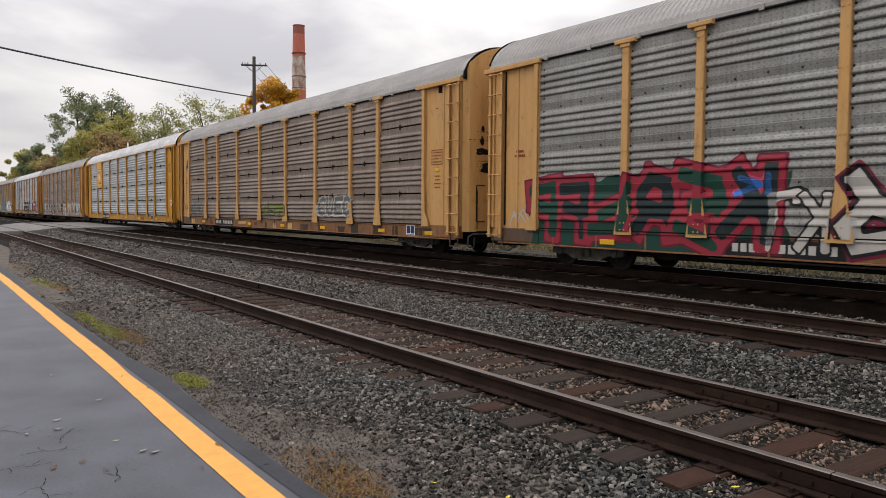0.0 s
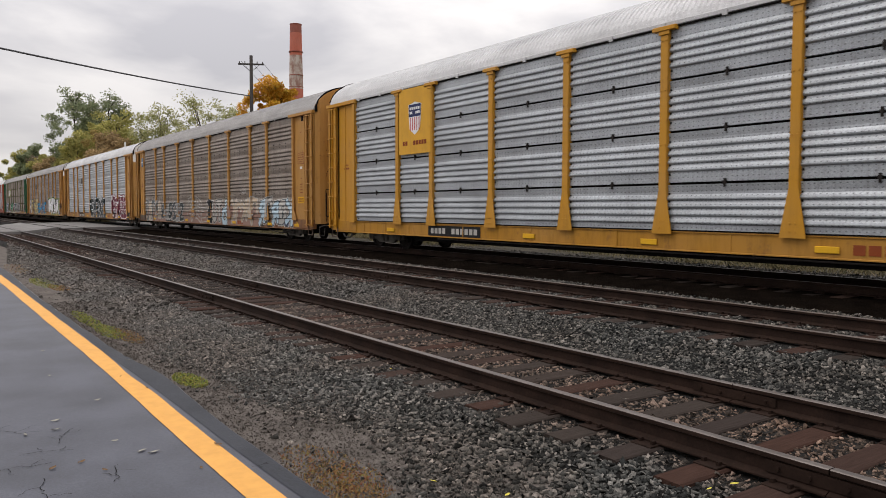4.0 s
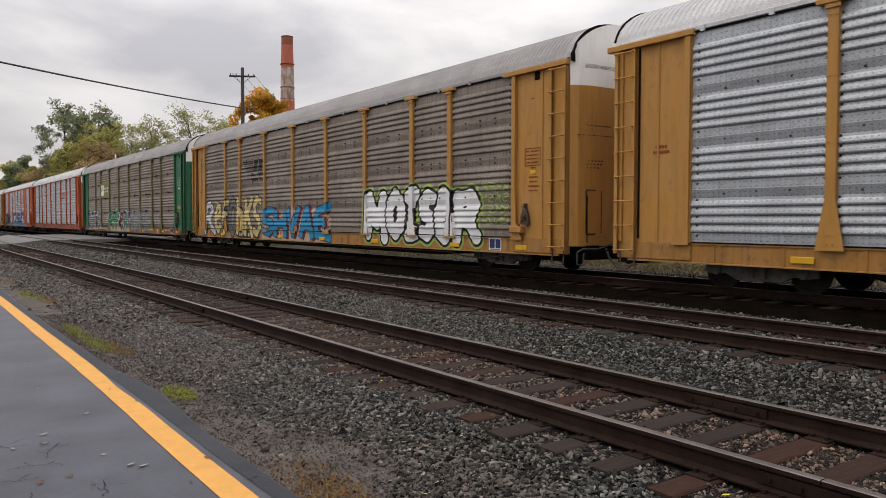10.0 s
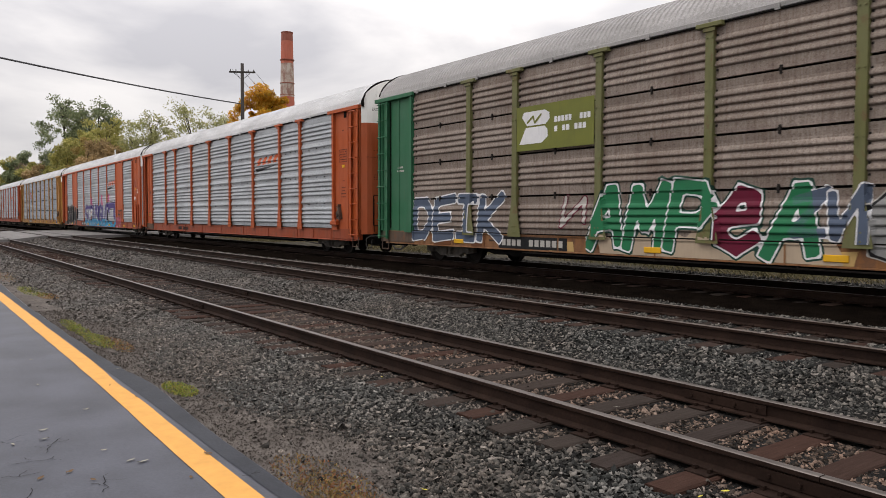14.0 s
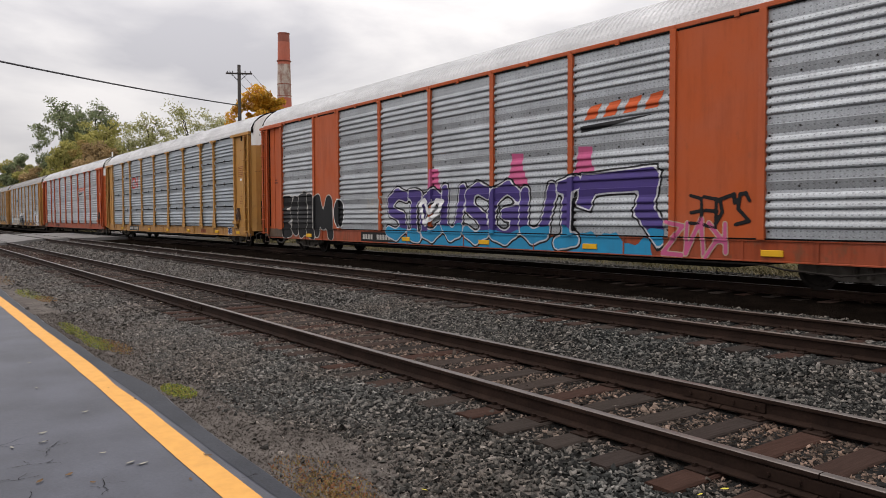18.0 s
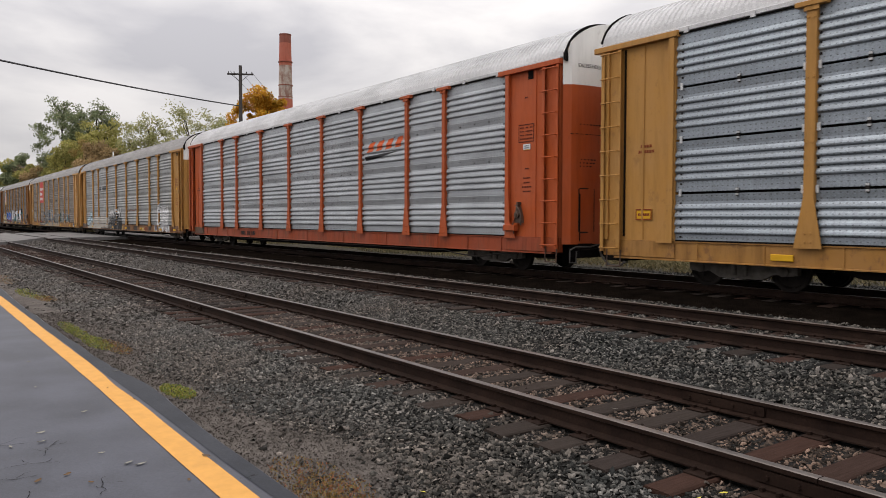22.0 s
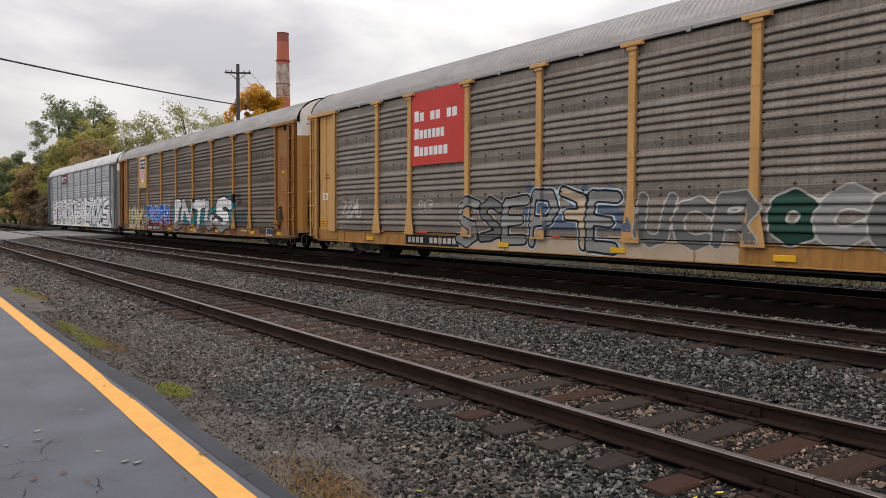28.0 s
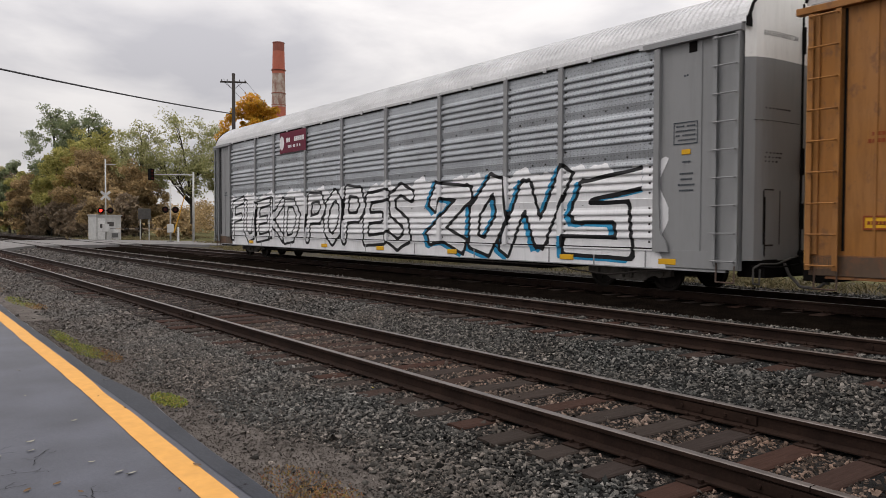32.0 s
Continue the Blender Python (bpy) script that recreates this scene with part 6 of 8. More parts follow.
    g(3, -12.7, -9.8, 0.50, 1.84, "?UT?", [C_BLACK, C_DUST, C_DUST, C_PALEBLUE], C_BLACK, C_DUST, glow=0.8, w=0.22, o=0.05, seed=34, block=True, label="white graffiti edged in black")
    g(3, -9.2, -5.8, 0.55, 1.84, "?????", C_BUFF, C_DUST, None, w=0.16, o=0.05, seed=35, label="faded pinkish graffiti")
    p = Paint()
    for i in range(5):
        a = 0.5 + 0.55 * i
        p.stroke([(-7.5 + 0.1 * math.cos(a), 2.0), (-7.5 + 0.42 * math.cos(a), 2.0 + 0.34 * math.sin(a))], 0.035, C_DUST, 0.004)
    lay_on(3, "graffiti", p, "small splayed white tag")
    g(3, -5.6, -1.95, 0.50, 1.80, "?????", [C_PALEBLUE, C_DUST], C_SLATE, C_DUST, glow=1.0, w=0.22, o=0.04, seed=36, block=True, label="pale blue graffiti with dark edges")
    ground_coat(4, -14.95, -9.0, 0.49, 1.15, C_SLATE, "black spray cloud", 0.2, 19)
    g(4, -14.9, -9.3, 0.50, 2.20, "EMPXY", C_INK, C_WHITE, C_BLACK, w=0.34, o=0.055, glow=0.7, seed=41, label="black bubble letters edged in white")
    p = Paint()
    for i in range(14):
        x, z, r = -14.7 + 0.44 * i + 0.15 * math.sin(i * 5.0), 2.05 + 0.16 * math.sin(i * 2.3), 0.06 + 0.035 * math.sin(i * 3.1)
        p.put([(x + r * math.cos(q * 0.628), z + 1.2 * r * math.sin(q * 0.628)) for q in range(10)], C_BLACK, 0.002)
    lay_on(4, "spray_dots", p, "black spray dots over the letters")
    ground_coat(4, -6.5, -1.2, 0.49, 1.1, C_BLACK, "black spray cloud", 0.2, 29)
    g(4, -6.45, -1.95, 0.50, 2.24, "PRAZE", C_MAROON, C_WHITE, C_WASH, w=0.28, o=0.07, glow=0.9, seed=42, block=True, slant=0.0, label="maroon letters edged in white")
    g(5, -9.35, -3.3, 0.50, 2.42, "MOIScR", C_WHITE, C_BLACK, C_LIME, glow=0.9, w=0.4, o=0.075, seed=51, slant=0.02, wide=[1.3, 1.0, 0.85, 0.8, 0.9, 1.15], label="silver letters edged in black, lime glow")
    ground_coat(5, -18.2, -12.0, 0.52, 1.66, C_BUFF, "buff ground of the cyan graffiti", 0.14, 14)
    g(5, -18.2, -12.1, 0.50, 1.92, "SHVAe", C_CYAN, C_SLATE, None, w=0.28, o=0.04, seed=52, block=True, slant=0.05, shadow=C_MAROON, drop=(0.18, -0.03), label="cyan block graffiti with dark red shadows")
    g(5, -25.7, -18.4, 0.50, 2.45, "rcfOhkS", [C_SILVER, C_CREAM, C_CREAM, C_GREYISH, C_CREAM, C_CREAM, C_CREAM], C_BLACK, C_GREYISH, glow=0.6, w=0.28, o=0.05, seed=53, wide=[1.5, 1.0, 1.0, 1.0, 1.0, 1.0, 0.9], label="silver and cream graffiti letters")
    for i in range(4):
        g(5, -3.25, -2.1, 1.20 + 0.29 * i, 1.46 + 0.29 * i, "????", C_LIME, C_LIME, None, 0.03, 0.004, 60 + i, label="thin lime green scribble")
    g(6, -25.4, -21.2, 0.55, 2.02, "DEIK", C_DUSK, C_WHITE, None, w=0.25, o=0.035, seed=61, block=True, label="violet graffiti with white rays")
    g(6, -19.1, -18.2, 1.02, 1.85, "?", C_DUST, C_MAROON, None, w=0.10, o=0.03, seed=62)
    ground_coat(6, -18.0, -12.6, 0.52, 1.05, C_BUFF, "faded orange ground of the green graffiti", 0.12, 24)
    g(6, -18.2, -12.8, 0.50, 2.10, "AMPcA", [C_GREEN, C_GREEN, C_GREEN, C_MAROON, C_GREEN], C_WHITE, C_DARKGREEN, w=0.26, o=0.035, seed=63, glow=1.0, block=True, slant=0.2, label="green graffiti edged in white")
    g(6, -13.4, -12.1, 0.9, 1.9, "??", C_DUSK, C_WHITE, None, w=0.16, o=0.025, seed=67, block=True, label="small violet graffiti")
    g(6, -12.1, -6.7, 0.50, 2.08, "oBSVP", C_MIDGREY, C_BLACK, C_DUST, w=0.3, o=0.045, glow=0.5, seed=64, block=True, label="grey graffiti edged in black")
    g(6, -6.4, -5.1, 0.92, 1.6, "??", C_DUST, C_GREYISH, None, w=0.05, o=0.02, seed=65)
    ground_coat(8, -17.4, -7.0, 0.49, 0.86, C_CYAN, "bright blue ground of the graffiti", 0.1, 39)
    g(8, -17.5, -9.1, 0.50, 2.30, "SICUSGUI", C_PURPLE, C_SILVER, C_BLACK, glow=1.2, w=0.3, o=0.036, seed=81, split=(1.02, C_CYAN), wide=[1.1, 0.7, 1.0, 1.0, 1.0, 1.15, 1.15, 0.8], label="purple letters edged in black and white")
    g(8, -9.2, -6.9, 0.50, 2.32, "7", C_PURPLE, C_SILVER, C_BLACK, glow=1.2, w=0.44, o=0.036, seed=86, block=True, slant=0.0, split=(0.98, C_CYAN), label="broad purple stroke edged in black and white")
    p = Paint()
    for x, z in ((-14.9, 2.25), (-11.3, 2.45), (-9.0, 2.45)):
        p.put([(x - 0.45, z - 0.45), (x + 0.45, z - 0.35), (x + 0.22, z + 0.1), (x + 0.25, z + 0.42), (x - 0.18, z + 0.45), (x - 0.22, z + 0.05)], C_PINK, 0.002)
    p.stroke([(-15.5, 1.7), (-15.3, 1.1), (-14.6, 1.45), (-14.4, 1.75), (-14.7, 1.78), (-15.0, 1.45), (-15.3, 1.8), (-15.5, 1.7)], 0.14, C_WHITE, 0.075)
    lay_on(8, "graffiti", p, "pink flames and a white heart")
    g(8, -25.45, -21.2, 0.45, 2.30, "ESHIM", C_BLACK, C_DUST, None, w=0.46, o=0.036, seed=82, slant=0.0, wide=[1, 0.8, 0.8, 0.8, 1.7], label="black letters with thin white edges")
    p = Paint()
    p.put([(-20.72 + 0.40 * math.cos(i * 0.35), 1.45 + 0.52 * math.sin(i * 0.35)) for i in range(18)], C_WHITE, 0.003)
    p.put([(-20.72 + 0.36 * math.cos(i * 0.35), 1.45 + 0.48 * math.sin(i * 0.35)) for i in range(18)], C_BLACK, 0.006)
    lay_on(8, "graffiti", p, "black disc with a white rim")
    g(8, -18.75, -17.6, 1.45, 1.95, "????", C_DUST, C_DUST, None, w=0.03, o=0.006, seed=85, label="thin white tag")
    g(8, -6.8, -5.3, 0.5, 1.3, "???", C_PINK, C_BUFF, None, w=0.08, o=0.02, seed=83, label="thin pink scribble")
    g(8, -6.2, -4.8, 1.05, 1.75, "????", C_BLACK, C_BLACK, None, w=0.05, o=0.01, seed=84, label="black tag in thick marker")
    ground_coat(11, -24.9, -17.7, 0.52, 1.32, C_DUST, "faded white block ground", 0.05, 15)
    g(11, -25.0, -22.7, 0.55, 1.85, "??", C_PALEBLUE, C_DARKGREEN, None, w=0.26, o=0.05, seed=111, label="pale blue graffiti figure")
    g(11, -22.3, -17.8, 0.60, 1.5, "EOBB", C_DUST, C_BUFF, None, w=0.22, o=0.035, seed=112, block=True, slant=0, label="faded white block letters")
    ground_coat(11, -17.4, -13.8, 0.50, 1.72, C_BLACK, "black ground with a jagged top", 0.06, 16)
    g(11, -17.5, -13.9, 1.25, 2.02, "WW", None, C_WHITE, None, w=0.04, o=0.07, seed=113, label="white spikes like a crown")
    g(11, -17.5, -13.7, 0.48, 1.45, "???", C_SLATE, C_DUST, None, w=0.16, o=0.03, seed=115, block=True, label="black graffiti edged in white")
    g(11, -4.8, -2.75, 0.50, 2.02, "CUHr", C_WHITE, C_BLACK, C_WHITE, w=0.17, o=0.03, glow=1.8, seed=114, block=True, slant=-0.1, label="white graffiti edged in black")
    p = Paint()
    p.stroke([(-11.9, 1.75), (-11.2, 1.85), (-10.6, 1.78), (-9.7, 1.88)], 0.035, C_BROWNRED, 0.004)
    lay_on(11, "graffiti", p, "faint red scrawl")
    ground_coat(12, -18.4, -9.6, 0.50, 0.90, C_BUFF, "worn buff ground coat", 0.05, 77)
    ground_coat(12, -15.6, -12.3, 1.05, 1.80, C_DUSK, "faded pale blue spray cloud", 0.25, 78)
    g(12, -18.4, -15.5, 0.48, 2.02, "S?E", [C_MIDGREY, C_GREYISH], C_BLACK, C_DUST, glow=0.5, w=0.2, o=0.05, seed=121, label="grey graffiti with dark and cream edges")
    g(12, -15.4, -12.6, 0.48, 2.12, "P?E", [C_MIDGREY, C_BUFF], C_BLACK, C_PALEBLUE, glow=0.7, w=0.2, o=0.05, seed=122, label="grey graffiti with pale blue edges")
    g(12, -12.1, -9.3, 0.70, 1.90, "UCR", C_GREYISH, C_DUST, None, w=0.24, o=0.035, seed=123, label="grey letters edged in white")
    g(12, -9.1, -6.5, 0.75, 1.95, "OCO", [C_DARKGREEN, C_MIDGREY, C_GREYISH], C_DUST, None, w=0.30, o=0.04, seed=124, label="green and grey rounded graffiti")
    g(12, -6.3, -3.9, 0.85, 1.7, "COO", [C_GREYISH, C_TEAL], C_DUST, None, w=0.26, o=0.04, seed=125)
    g(12, -24.95, -23.65, 1.30, 1.95, "????", C_DUST, C_DUST, None, w=0.05, o=0.015, seed=126, label="small white tag")
    g(12, -20.3, -19.6, 1.55, 1.85, "???", C_DUST, C_DUST, None, w=0.03, o=0.006, seed=127, label="small white tag")
    g(13, -25.3, -21.8, 0.50, 2.0, "UENOK", [C_CREAM, C_DUST], C_BLACK, C_DUST, glow=0.8, w=0.2, o=0.03, seed=131, label="cream graffiti")
    g(13, -21.7, -20.8, 0.75, 1.45, "???", C_DUST, C_BLACK, None, w=0.08, o=0.02, seed=134)
    ground_coat(13, -20.8, -16.2, 0.78, 1.75, C_WASH, "maroon spray cloud", 0.2, 58)
    g(13, -20.7, -16.5, 0.80, 2.08, "ROKcN", C_BLUE, C_WHITE, None, w=0.24, o=0.035, seed=132, block=True, slant=0.0, label="blue letters edged in white")
    g(13, -18.0, -16.2, 1.95, 2.35, "?????", C_DUST, C_DUST, None, w=0.03, o=0.006, seed=135, label="thin white tag")
    ground_coat(13, -15.9, -8.4, 0.92, 1.60, C_TEAL, "teal spray cloud", 0.2, 59)
    ground_coat(13, -8.6, -6.5, 1.05, 2.12, C_TEAL, "teal spray cloud", 0.25, 61)
    g(13, -15.6, -7.0, 0.52, 2.38, "INTlS", [C_WHITE, C_SILVER], C_BLACK, None, w=0.43, o=0.08, seed=133, wide=[0.8, 1.25, 1.1, 0.9, 1.3], slant=0.15, split=(1.08, C_MIDGREY), label="big silver letters edged in black")
    g(13, -6.9, -5.7, 1.9, 2.35, "???", C_BLACK, C_BLACK, None, w=0.07, o=0.01, seed=136, label="black marker tag")
    ground_coat(13, -6.4, -4.8, 0.95, 1.65, C_SLATE, "black rolled patch", 0.06, 60)
    ground_coat(14, -25.3, -1.7, 0.50, 2.62, C_WHITE, "white rolled ground coat", 0.10, 69)
    g(14, -25.3, -18.4, 0.58, 2.60, "FUEKD", C_WHITE, C_BLACK, None, w=0.22, o=0.085, seed=141, block=True, label="white letters outlined in black")
    g(14, -17.8, -10.8, 0.55, 2.72, "POPES", C_WHITE, C_BLACK, None, w=0.24, o=0.095, seed=142, slant=0.16, label="white letters outlined in black")
    g(14, -10.0, -2.5, 0.50, 2.75, "zons", C_WHITE, C_BLACK, None, w=0.34, o=0.09, seed=143, block=True, shadow=C_CYAN, drop=(-0.14, -0.05), slant=0.22, wide=[1.05, 0.85, 1.05, 1.1], label="white letters edged in black and blue")


all_paint()


# ---- trees and bushes beyond the crossing ----
def leaf_mat(name, *stops):
    m = Mat(name, 0.7)
    k = m.n.new("ShaderNodeNewGeometry").outputs["Random Per Island"]
    mean = stops[1][1]
    tone = m.ramp(k, *[(p, tuple(0.65 * v + 0.35 * q for v, q in zip(c, mean))) for p, c in stops])
    patch = m.ramp(m.noise(0.35, 4), (0.35, 0.72), (0.65, 1.25))
    col = m.mix(1.0, tone, patch, "MULTIPLY")
    m.colour(col)
    thin = m.n.new("ShaderNodeBsdfTranslucent")
    m.l.new(col, thin.inputs["Color"])
    both = m.n.new("ShaderNodeMixShader")
    both.inputs[0].default_value = 0.4
    m.l.new(m.b.outputs[0], both.inputs[1])
    m.l.new(thin.outputs[0], both.inputs[2])
    m.l.new(both.outputs[0], m.n["Material Output"].inputs["Surface"])
    return m.m


L_GREEN = leaf_mat("dark_green_leaves", (0.0, (0.115, 0.150, 0.078)), (0.5, (0.215, 0.250, 0.135)), (1.0, (0.335, 0.350, 0.195)))
L_OLIVE = leaf_mat("olive_leaves", (0.0, (0.1896, 0.1967, 0.0575)), (0.5, (0.3622, 0.34, 0.1053)), (1.0, (0.5176, 0.4472, 0.1727)))
L_BROWN = leaf_mat("brown_autumn_leaves", (0.0, (0.200, 0.140, 0.070)), (0.5, (0.360, 0.258, 0.130)), (1.0, (0.54, 0.385, 0.200)))
L_TWIGS = leaf_mat("grey_brown_twigs", (0.0, (0.1323, 0.1028, 0.0729)), (0.5, (0.2254, 0.1691, 0.1159)), (1.0, (0.3442, 0.2542, 0.1575)))
L_GOLDEN_BROWN = leaf_mat("yellow_brown_leaves", (0.0, (0.2009, 0.1353, 0.0432)), (0.5, (0.3484, 0.2567, 0.0864)), (1.0, (0.4687, 0.3709, 0.1552)))
L_GOLD = leaf_mat("golden_leaves", (0.0, (0.3877, 0.1649, 0.0117)), (0.5, (0.6404, 0.34, 0.02916)), (1.0, (0.7176, 0.5321, 0.08748)))
L_PALE = leaf_mat("thin_yellow_green_leaves", (0.0, (0.2052, 0.2158, 0.0918)), (0.5, (0.3421, 0.3453, 0.1564)), (1.0, (0.4958, 0.4492, 0.2295)))
M_BARK = grained("bark", ((0.3, (0.05, 0.043, 0.036)), (0.7, (0.10, 0.088, 0.075))), 3, 30, 0.95, 0.8, 0.03, (1, 1, 0.3))


def leaves_mesh(clumps, per, size, mat, rng):
    """Many small bent leaves in uneven clumps."""
    per, size = int(per * 1.6), size * 0.78
    n = len(clumps) * per
    c = np.repeat(np.array([q[:3] for q in clumps]), per, axis=0)
    r = np.repeat(np.array([q[3] for q in clumps]), per)
    d = rng.normal(size=(n, 3))
    d /= np.linalg.norm(d, axis=1)[:, None]
    p = c + d * (r * rng.random(n) ** 0.45)[:, None] * np.array([1.0, 1.0, 0.75])
    u = rng.normal(size=(n, 3))
    u /= np.linalg.norm(u, axis=1)[:, None]
    v = np.cross(u, rng.normal(size=(n, 3)))
    v /= np.linalg.norm(v, axis=1)[:, None]
    s = (size * rng.uniform(0.6, 1.3, n))[:, None]
    w = np.cross(u, v) * s * 0.25
    quad = np.stack([p - u * s, p + v * s * 0.55 + w, p + u * s, p - v * s * 0.55 + w], axis=1).reshape(-1, 3)
    me = bpy.data.meshes.new("crown")
    me.vertices.add(4 * n)
    me.vertices.foreach_set("co", quad.ravel())
    me.loops.add(6 * n)
    k = np.arange(n) * 4
    tri = np.stack([k, k + 1, k + 2, k, k + 2, k + 3], axis=1).ravel()
    me.loops.foreach_set("vertex_index", tri.astype(np.int32))
    me.polygons.add(2 * n)
    me.polygons.foreach_set("loop_start", (np.arange(2 * n) * 3).astype(np.int32))
    me.update(calc_edges=True)
    me.materials.append(mat)
    return me


def tree(x, y, z, h, spread, leaf, label, seed, trunk_h=0.3, per=120, size=0.22, limbs=7, fill=1.0, name="tree", dense=60, low=0.35):
    rng, nr = random.Random(seed), np.random.default_rng(seed)
    t = tagged(new(name), label, name, "trees beyond the crossing" if name == "tree" else "bushes beyond the crossing")
    t.location = (x, y, z)
    b, clumps = Build(), []

    def grow(p, d, length, r, depth):
        q = p
        for s in range(3):
            e = q + d * (length / 3)
            b.tube(q, e, r * (1 - 0.2 * s), r * (0.8 - 0.2 * s), 6 if depth else 9, False)
            q = e
            d = (d + Vector((rng.uniform(-0.22, 0.22), rng.uniform(-0.22, 0.22), rng.uniform(-0.05, 0.12)))).normalized()
        if depth >= 2:
            clumps.append((q.x, q.y, q.z, spread * rng.uniform(0.16, 0.30) * fill))
            return
        for _ in range(limbs if depth == 0 else 4):
            a = rng.uniform(0, 6.28)
            up = rng.uniform(0.25, 1.1)
            nd = (Vector((math.cos(a), math.sin(a), up)) + d * 0.35).normalized()
            start = p.lerp(q, rng.uniform(0.55, 1.0))
            reach = (spread * 0.62 if depth == 0 else spread * 0.36) * rng.uniform(0.7, 1.15)
            grow(start, nd, reach * (1.0 + 0.35 * up), r * 0.42, depth + 1)
        if depth == 0:
            grow(q, Vector((rng.uniform(-0.2, 0.2), rng.uniform(-0.2, 0.2), 1)).normalized(), h * 0.3, r * 0.5, 1)
        else:
            clumps.append((q.x, q.y, q.z, spread * rng.uniform(0.14, 0.24) * fill))

    def crown_fill(count, low):
        """More clumps through the crown, thinned by noise so that gaps stay."""
        for _ in range(count):
            d = Vector((rng.gauss(0, 1), rng.gauss(0, 1), rng.gauss(0, 1))).normalized() * rng.uniform(0.35, 1.0) ** 0.5
            q = Vector((d.x * spread, d.y * spread, h * (low + (1 - low) * 0.5 * (1 + d.z)) - 0.5))
            if noise.noise((q.x * 0.35 + seed, q.y * 0.35, q.z * 0.35)) > -0.12:
                clumps.append((q.x, q.y, q.z, spread * rng.uniform(0.13, 0.24) * fill))

    grow(Vector((0, 0, -0.1)), Vector((0, 0, 1)), h * trunk_h, max(0.10, h * 0.019), 0)
    top = max(c[2] for c in clumps)
    scale = h / (top + 0.4)
    b.v = [(vx, vy, vz * scale) for vx, vy, vz in b.v]
    clumps = [(a, c, d * scale, r) for a, c, d, r in clumps]
    crown_fill(dense, 0.12 if name == "bush" else low)
    part("trunk", b.mesh("trunk", M_BARK, True), t, "grey-brown bark")
    part("crown", leaves_mesh(clumps, per, size, leaf, nr), t)
    return t


tree(-149.5, 25.0, -0.1, 22.9, 5.4, L_GREEN, "tall dark green tree behind the level crossing", 3, 0.30, 60, 0.24, dense=230, low=0.30)
tree(-148.0, 29.6, -0.1, 22.6, 5.0, L_GREEN, "dark green tree with a broad crown behind the crossing", 27, 0.30, 60, 0.24, dense=230, low=0.30)
tree(-140.0, 28.5, -0.1, 17.6, 5.2, L_OLIVE, "green tree turning yellow behind the crossing", 4, 0.34, 90, 0.26, dense=100, low=0.25)
tree(-132.0, 23.4, -0.1, 13.6, 5.4, L_OLIVE, "olive green tree beside the line", 5, 0.24, 110, 0.25, dense=110, low=0.1)
tree(-118.0, 24.5, -0.1, 12.4, 5.0, L_BROWN, "brown autumn tree beside the crossing", 6, 0.24, 110, 0.24, dense=110, low=0.1)
tree(-112.0, 28.4, -0.1, 10.8, 4.4, L_BROWN, "russet autumn tree beside the crossing", 7, 0.24, 100, 0.24, dense=90, low=0.1)
tree(-115.0, 30.0, -0.1, 16.4, 4.8, L_PALE, "thin tree with sparse yellow-green leaves", 8, 0.36, 50, 0.22, fill=1.1, dense=75)
tree(-109.0, 35.6, -0.1, 17.8, 5.4, L_PALE, "half-bare tree with pale yellow-green leaves", 9, 0.36, 50, 0.22, fill=1.15, dense=85)
tree(-104.0, 39.0, -0.1, 15.6, 4.8, L_PALE, "half-bare tree with thin branches", 10, 0.34, 48, 0.22, fill=1.15, dense=75)
tree(-66.7, 27.6, -0.1, 13.8, 3.3, L_GOLD, "golden orange maple in full autumn colour", 11, 0.36, 110, 0.16, dense=260, low=0.3)
tree(-67.6, 26.9, -0.1, 11.6, 1.9, L_GOLD, "small golden autumn tree near the crossing", 12, 0.30, 80, 0.16, dense=60)
tree(-178.0, 21.0, -0.1, 15.0, 3.8, L_GREEN, "dark green tree far down the line", 13, 0.3, 90, 0.3, dense=80, low=0.1)
tree(-150.0, 21.0, -0.1, 10.5, 4.0, L_BROWN, "brown tree beside the line", 15, 0.22, 110, 0.26, dense=90, low=0.05)
tree(-165.0, 22.5, -0.1, 12.0, 4.5, L_OLIVE, "olive tree beside the line", 16, 0.22, 110, 0.28, dense=90, low=0.05)
tree(-205.0, 22.0, -0.1, 15.0, 5.0, L_OLIVE, "yellowing tree far down the line", 14, 0.28, 100, 0.32, dense=90, low=0.05)

for i, (x, y, h, r, leaf, what) in enumerate(((-128.0, 26.5, 17.0, 4.6, L_OLIVE, "olive tree turning yellow"), (-126.0, 25.0, 13.5, 4.2, L_GOLDEN_BROWN, "yellow-brown autumn tree"), (-138.0, 25.0, 14.2, 4.4, L_OLIVE, "yellow-green tree"), (-158.0, 24.0, 12.5, 4.4, L_BROWN, "brown tree"), (-170.0, 24.0, 12.5, 4.6, L_TWIGS, "bare grey-brown tree"))):
    tree(x, y, -0.1, h, r, leaf, what + " in the thicket behind the crossing", 60 + i, 0.25, 70, 0.24, dense=120, low=0.15)
rng_b = random.Random(44)
for i in range(40):
    far = 93.0 + 75.0 * (i / 40.0)
    by = rng_b.uniform(20.0, 24.0) + (rng_b.uniform(0, 12) if i % 4 == 0 else 0.0)
    mat_b, what = rng_b.choice(((L_BROWN, "dry brown bush"), (L_TWIGS, "bare grey-brown bush"), (L_TWIGS, "bare grey-brown bush"), (L_TWIGS, "bare twiggy bush"), (L_TWIGS, "bare twiggy bush")))
    tree(-far, by, -0.1, rng_b.uniform(3.2, 6.8), rng_b.uniform(2.2, 3.0), mat_b, what + " behind the level crossing", 200 + i, 0.16, 30, 0.30, 6, 1.2, "bush", 40)
